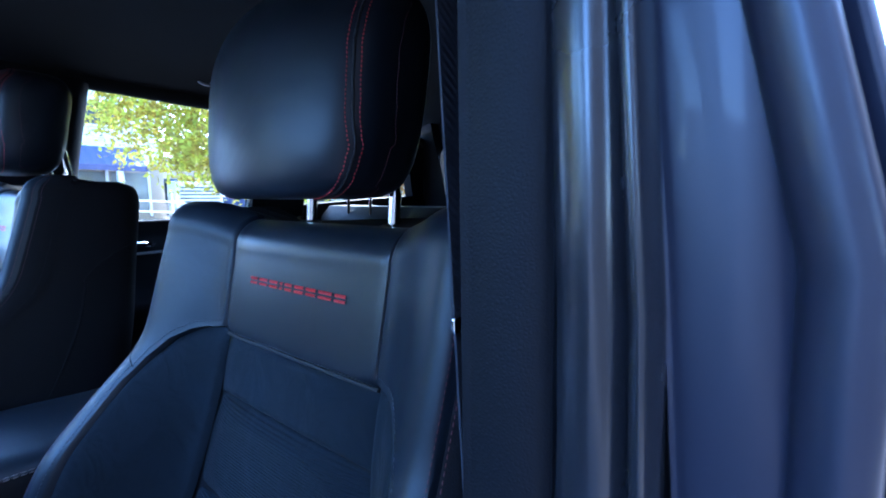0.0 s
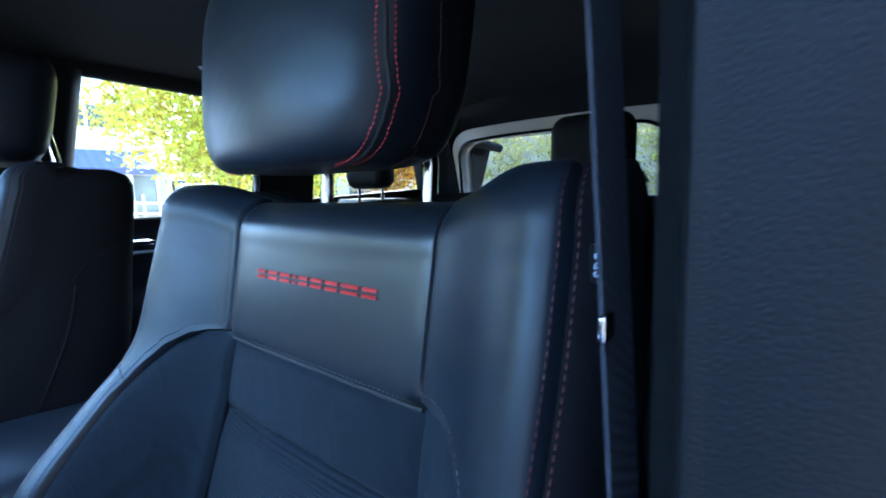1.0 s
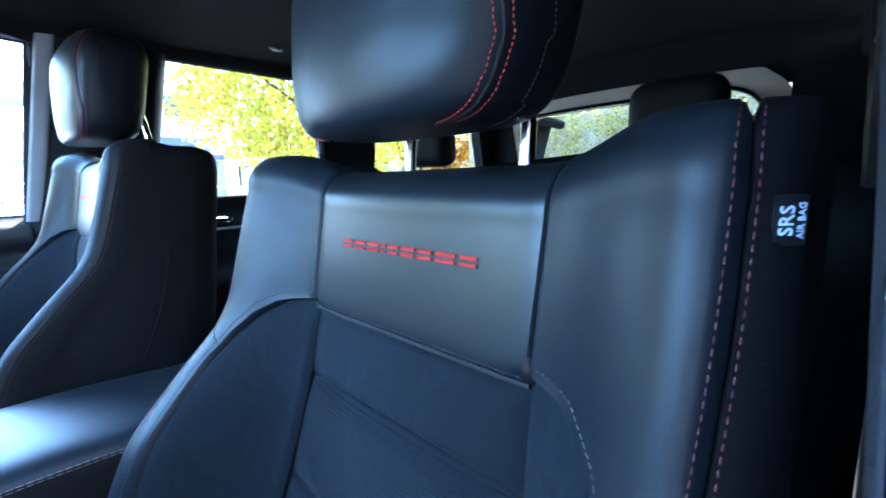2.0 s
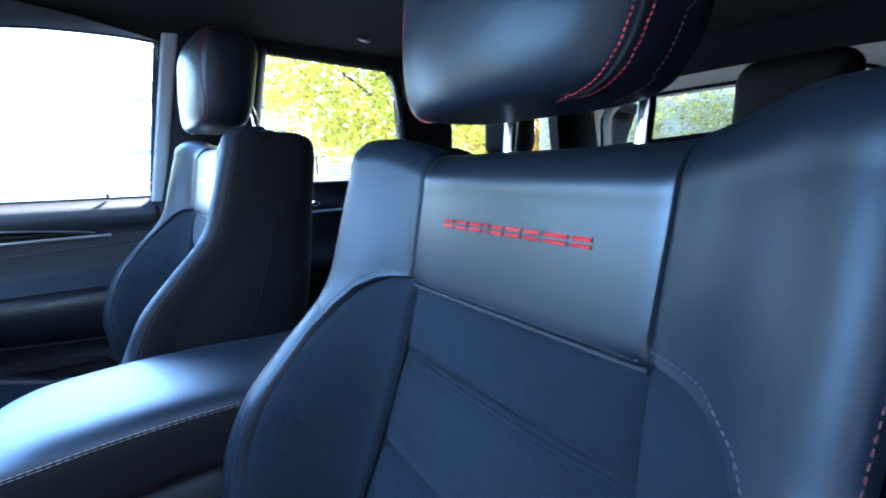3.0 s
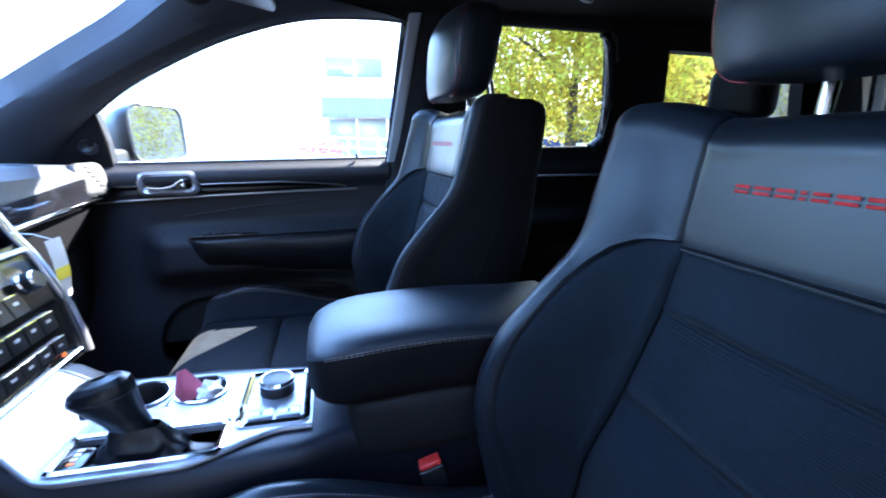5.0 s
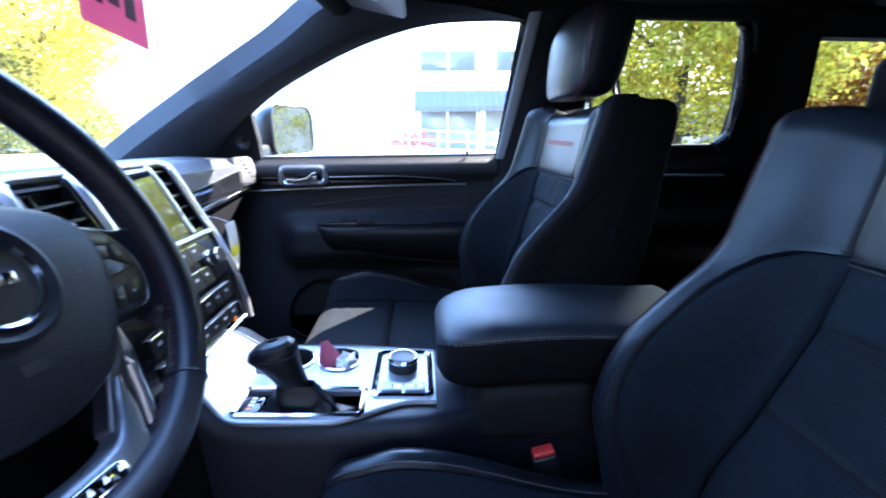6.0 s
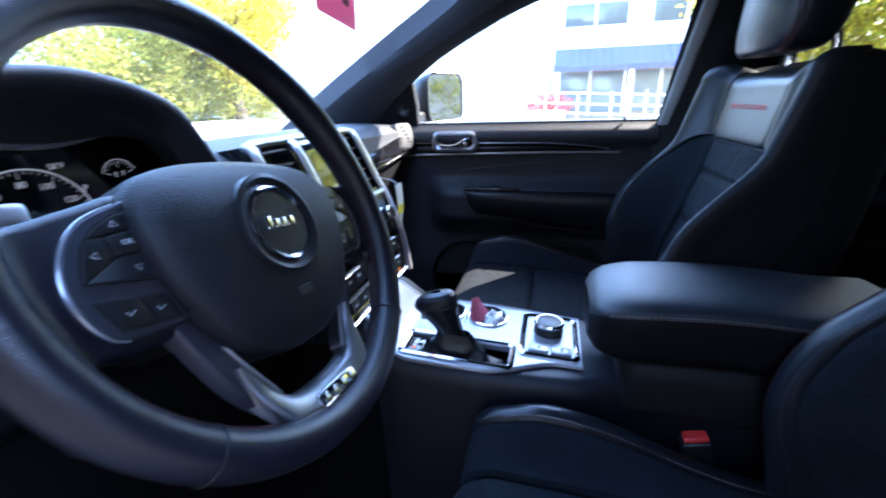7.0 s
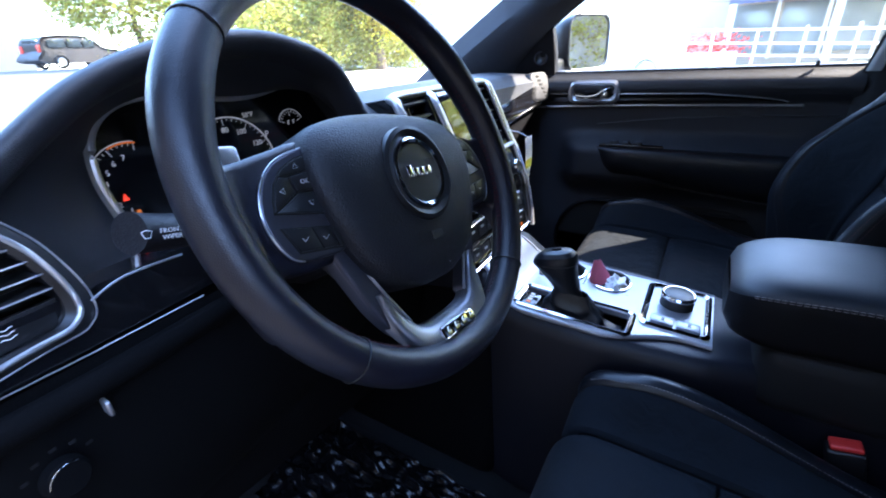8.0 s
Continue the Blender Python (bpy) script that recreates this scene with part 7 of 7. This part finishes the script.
for y0 in (-2.9, -7.2):
    w = part("window", rbox((24.90, y0, 4.75), (24.99, y0 + 3.1, 5.80), 0.01), PANE_GREY, bld)
    part("window_frame", rbox((24.86, y0 - 0.08, 4.66), (24.96, y0 + 3.18, 4.75), 0.01), WHITE_METAL, w)
    part("mullion", rbox((24.87, y0 + 1.5, 4.75), (24.95, y0 + 1.6, 5.80), 0.01), WHITE_METAL, w)
n_ = 44
prof = [(25.0, 3.72), (23.6, 2.78), (23.6, 2.52)]
vs, fs = [], []
for k in range(n_ + 1):
    y = 0.6 - 8.6 * k / n_
    bump_ = 0.02 if k % 2 else 0.0
    vs += [Vector((x - bump_, y, z + bump_)) for x, z in prof]
fs = [(k * 3 + j, k * 3 + j + 1, k * 3 + 4 + j, k * 3 + 3 + j) for k in range(n_) for j in range(2)]
part("awning", (vs, fs), BLUE_AWNING, bld, "ribbed blue awning", angle=10)
for k in range(5):
    y0 = -8.2 + 1.75 * k
    w = part("shop_window", rbox((24.86, y0, 0.5), (24.91, y0 + 1.5, 2.5), 0.01), PANE_PALE, bld)
    part("mullion", rbox((24.82, y0 - 0.14, 0.3), (24.88, y0 - 0.02, 2.6), 0.01), WHITE_METAL, w)
for k in range(3):
    part("column", rbox((23.7, 0.3 - 3.6 * k, -0.1), (23.95, 0.55 - 3.6 * k, 2.8), 0.03), WHITE_METAL, bld)
fence = thing("railing", (20, -2, 0), "white ramp railing before the building", "railing")
for k in range(8):
    part("post", tube([(20.0, -7.5 + 1.4 * k, 0), (20.0, -7.5 + 1.4 * k, 1.5)], 0.04, 8), WHITE_METAL, fence)
for z in (0.55, 0.95, 1.40):
    part("rail", tube([(20.0, -8.0, z - 0.35), (20.0, 3.0, z + 0.25)], 0.035, 8), WHITE_METAL, fence)
for y in (0.9, 5.4):
    pl_ = thing("planter", (21.0, y, 0), "white planter box with red flowers", "planter", "planters")
    part("box", rbox((20.6, y - 0.9, 0.0), (21.2, y + 0.9, 0.75), 0.04), WHITE_METAL, pl_)
    part("flowers", leaves((20.9, y, 0.98), (0.32, 0.9, 0.25), 26, 22, 0.07, int(40 + y)), RED_PAINT, pl_, "red blossoms", smooth=False)


def parked(at, turn, paint, label, kind_):
    """A parked car or van, about 4.7 m long."""
    h = 1.75 if kind_ == "suv" else 2.1
    t = thing("parked_" + kind_, at, label, "car")
    m = Matrix.Translation(at) @ Matrix.Rotation(radians(turn), 4, "Z")
    top = [(-2.25, 0.95), (-2.2, 1.35), (-1.9, h - 0.08), (-1.2, h), (0.2, h), (0.9, h - 0.28), (1.35, 1.10), (2.15, 0.98), (2.35, 0.75), (2.35, 0.35), (-2.3, 0.35)]
    if kind_ == "van":
        top = [(-2.4, 0.9), (-2.4, 1.9), (-2.3, h), (0.6, h), (1.2, h - 0.25), (1.7, 1.15), (2.3, 1.0), (2.4, 0.7), (2.4, 0.35), (-2.4, 0.35)]
    pts = [(v.x, v.y) for v in spline([(a, b, 0) for a, b in top], 4, True)]
    k = len(pts)
    rows = [(-0.78, 0.90), (-0.90, 0.985), (-0.93, 1.0), (0.93, 1.0), (0.90, 0.985), (0.78, 0.90)]
    vs = []
    for y, f in rows:
        vs += [m @ Vector((a * f, y * (1.0 if b < 1.05 else 1.0 - 0.14 * (b - 1.05) / 0.7), 0.6 + (b - 0.6) * f)) for a, b in pts]
    fs = [(r * k + i, r * k + (i + 1) % k, (r + 1) * k + (i + 1) % k, (r + 1) * k + i) for r in range(len(rows) - 1) for i in range(k)]
    fs += [tuple(range(k)), tuple((len(rows) - 1) * k + i for i in range(k))[::-1]]
    body = part("body", (vs, fs), paint, t)
    for s in (1, -1):
        for x0, x1 in ((-1.8, -0.85), (-0.75, 0.05), (0.15, 0.85))[0 if kind_ == "suv" else 2:]:
            part("side_window", rbox((x0, s * 0.835 - 0.02, 1.12), (x1, s * 0.835 + 0.02, h - 0.20), 0.05, 2, m), PANE_DARK if kind_ == "suv" else PANE_PALE, body)
        for x in (-1.4, 1.45):
            w = part("wheel", lathe([(0.34, -0.11), (0.36, -0.08), (0.36, 0.08), (0.34, 0.11), (0.22, 0.11)], 24, m @ Matrix.Translation((x, s * 0.83, 0.36)) @ Matrix.Rotation(radians(90 * s), 4, "X")), TYRE, t)
            part("rim", lathe([(0.22, 0.105), (0.20, 0.125), (0.05, 0.12)], 20, m @ Matrix.Translation((x, s * 0.83, 0.36)) @ Matrix.Rotation(radians(-90 * s), 4, "X")), SATIN_SILVER, w)
    part("rear_window", rbox((-2.20, -0.62, 1.15), (-2.06, 0.62, h - 0.22), 0.04, 2, m), PANE_DARK, body)
    part("windscreen", rbox((0.95, -0.66, 1.10), (1.05, 0.66, h - 0.30), 0.04, 2, m @ Matrix.Translation((0.9, 0, 0.3)) @ Matrix.Rotation(radians(-50), 4, "Y") @ Matrix.Translation((-0.9, 0, -0.6))), PANE_DARK, body)
    for s in (1, -1):
        part("tail_lamp", rbox((-2.32, s * 0.72 - 0.10, 0.85), (-2.20, s * 0.72 + 0.10, 1.25), 0.03, 2, m), RED_PAINT, body)
    return t


parked((11.9, 34.5, ground_z(11.9, 34.5)), 14, CAR_BLACK, "dark parked four-wheel-drive beyond the bonnet", "suv")
parked((17.5, 4.2, 0.0), 95, CAR_WHITE, "white parked van by the building", "van")
# equipment cabinet, far wall and fence
cab = thing("white_cabinet", (24.0, -9.8, 0), "white louvred equipment cabinet", "cabinet")
part("cabinet_body", rbox((23.5, -11.4, 0.0), (24.6, -9.0, 2.1), 0.05), CAR_WHITE, cab)
for k in range(6):
    part("louvre", rbox((23.44, -11.2, 0.8 + 0.19 * k), (23.52, -9.2, 0.87 + 0.19 * k), 0.01, 1), GREY_WALL, cab)
bin_ = thing("dumpster", (24.4, -12.6, 0), "dark blue steel dumpster beside the white cabinet", "dumpster")
NAVY = material("navy_steel_paint", (0.035, 0.055, 0.16), 0.5, tone=0.2, tone_size=2)
skip_box = part("bin_body", rbox((23.6, -13.7, 0.15), (25.2, -11.6, 1.30), 0.04), NAVY, bin_)
part("rim", rbox((23.55, -13.75, 1.28), (25.25, -11.55, 1.42), 0.03), WHITE_METAL, bin_, "pale rim")
for k in range(4):
    part("rib", rbox((23.53, -13.5 + 0.55 * k, 0.2), (23.61, -13.42 + 0.55 * k, 1.28), 0.01, 1), NAVY, skip_box)
for k in range(2):
    part("foot", rbox((23.8, -13.6 + 1.6 * k, -0.02), (25.0, -13.4 + 1.6 * k, 0.16), 0.01, 1), NAVY, bin_)
shelter = thing("shelter", (24.5, -14.9, 0), "small white shelter with a blue pitched top", "shelter")
apex = Vector((24.5, -14.9, 3.1))
eave = [Vector((24.5 + a, -14.9 + b, 2.25)) for a, b in ((-1.0, -1.0), (1.0, -1.0), (1.0, 1.0), (-1.0, 1.0))]
part("roof", (eave + [apex, Vector((24.5, -14.9, 2.2))] + [q - Vector((0, 0, 0.25)) for q in eave], [(0, 1, 4), (1, 2, 4), (2, 3, 4), (3, 0, 4), (0, 6, 7, 1), (1, 7, 8, 2), (2, 8, 9, 3), (3, 9, 6, 0), (6, 9, 5), (9, 8, 5), (8, 7, 5), (7, 6, 5)]), BLUE_AWNING, shelter, "blue canvas top", smooth=False)
for a, b in ((-0.9, -0.9), (0.9, -0.9), (0.9, 0.9), (-0.9, 0.9)):
    part("post", rbox((24.5 + a - 0.04, -14.9 + b - 0.04, -0.02), (24.5 + a + 0.04, -14.9 + b + 0.04, 2.1), 0.01, 1), WHITE_METAL, shelter)
part("counter", rbox((23.62, -15.7, -0.02), (23.75, -14.1, 1.0), 0.02, 1), WHITE_METAL, shelter)
far = thing("far_building", (34, -20, 0), "pale building behind the trees", "building")
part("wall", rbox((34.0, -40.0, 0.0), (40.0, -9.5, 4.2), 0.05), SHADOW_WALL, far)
for k in range(6):
    part("window", rbox((33.93, -14.0 - 4.4 * k, 0.8), (34.02, -11.2 - 4.4 * k, 2.6), 0.02), PANE_DARK, far)
wall2 = thing("grey_building", (2, 34, 1.4), "blue-grey building across the road", "building")
part("wall", rbox((-30.0, 46.0, 1.2), (13.5, 52.0, 9.0), 0.05), GREY_WALL, wall2)
for k in range(5):
    part("window", rbox((-12.0 + 4.2 * k, 45.93, 4.6), (-9.8 + 4.2 * k, 46.03, 6.2), 0.02), PANE_DARK, wall2)
yard = thing("back_fence", (0, -13, 0), "weathered grey fence behind the car", "fence")
for k in range(40):
    part("board", rbox((-10.0 + 0.52 * k, -13.0 - 0.012 * (k % 2), 0.0), (-9.475 + 0.52 * k, -12.95 - 0.012 * (k % 2), 3.6 + 0.05 * (k % 3)), 0.004, 1), HEDGE_WALL, yard)
ivy = thing("ivy", (0, -12.7, 0), "yellow-flecked climbing leaves on the fence", "climber", kind="stuff")
part("foliage", leaves((0.0, -12.70, 2.0), (10.5, 0.30, 2.2), 900, 34, 0.05, 61), LEAF_DRY, ivy, smooth=False)

# plain dark walls, unseen, added to block light on the driver's side
BLOCKER_DARK = material("dark_light_blocker", (0.022, 0.022, 0.022), 0.9, tone=0.3, tone_size=1.5, bump=0.3, bump_size=15)
light_blocker = thing("side_wall", (-2.6, -8, 0), "unseen dark wall added to block light beside the car", "wall", kind="structure")
part("tall_blocker", rbox((-3.0, 1.1, -0.3), (-2.5, 7.5, 8.0), 0.03), BLOCKER_DARK, light_blocker)
part("low_blocker", rbox((-4.0, -14.0, -0.3), (-3.5, 1.1, 4.0), 0.03), BLOCKER_DARK, light_blocker)
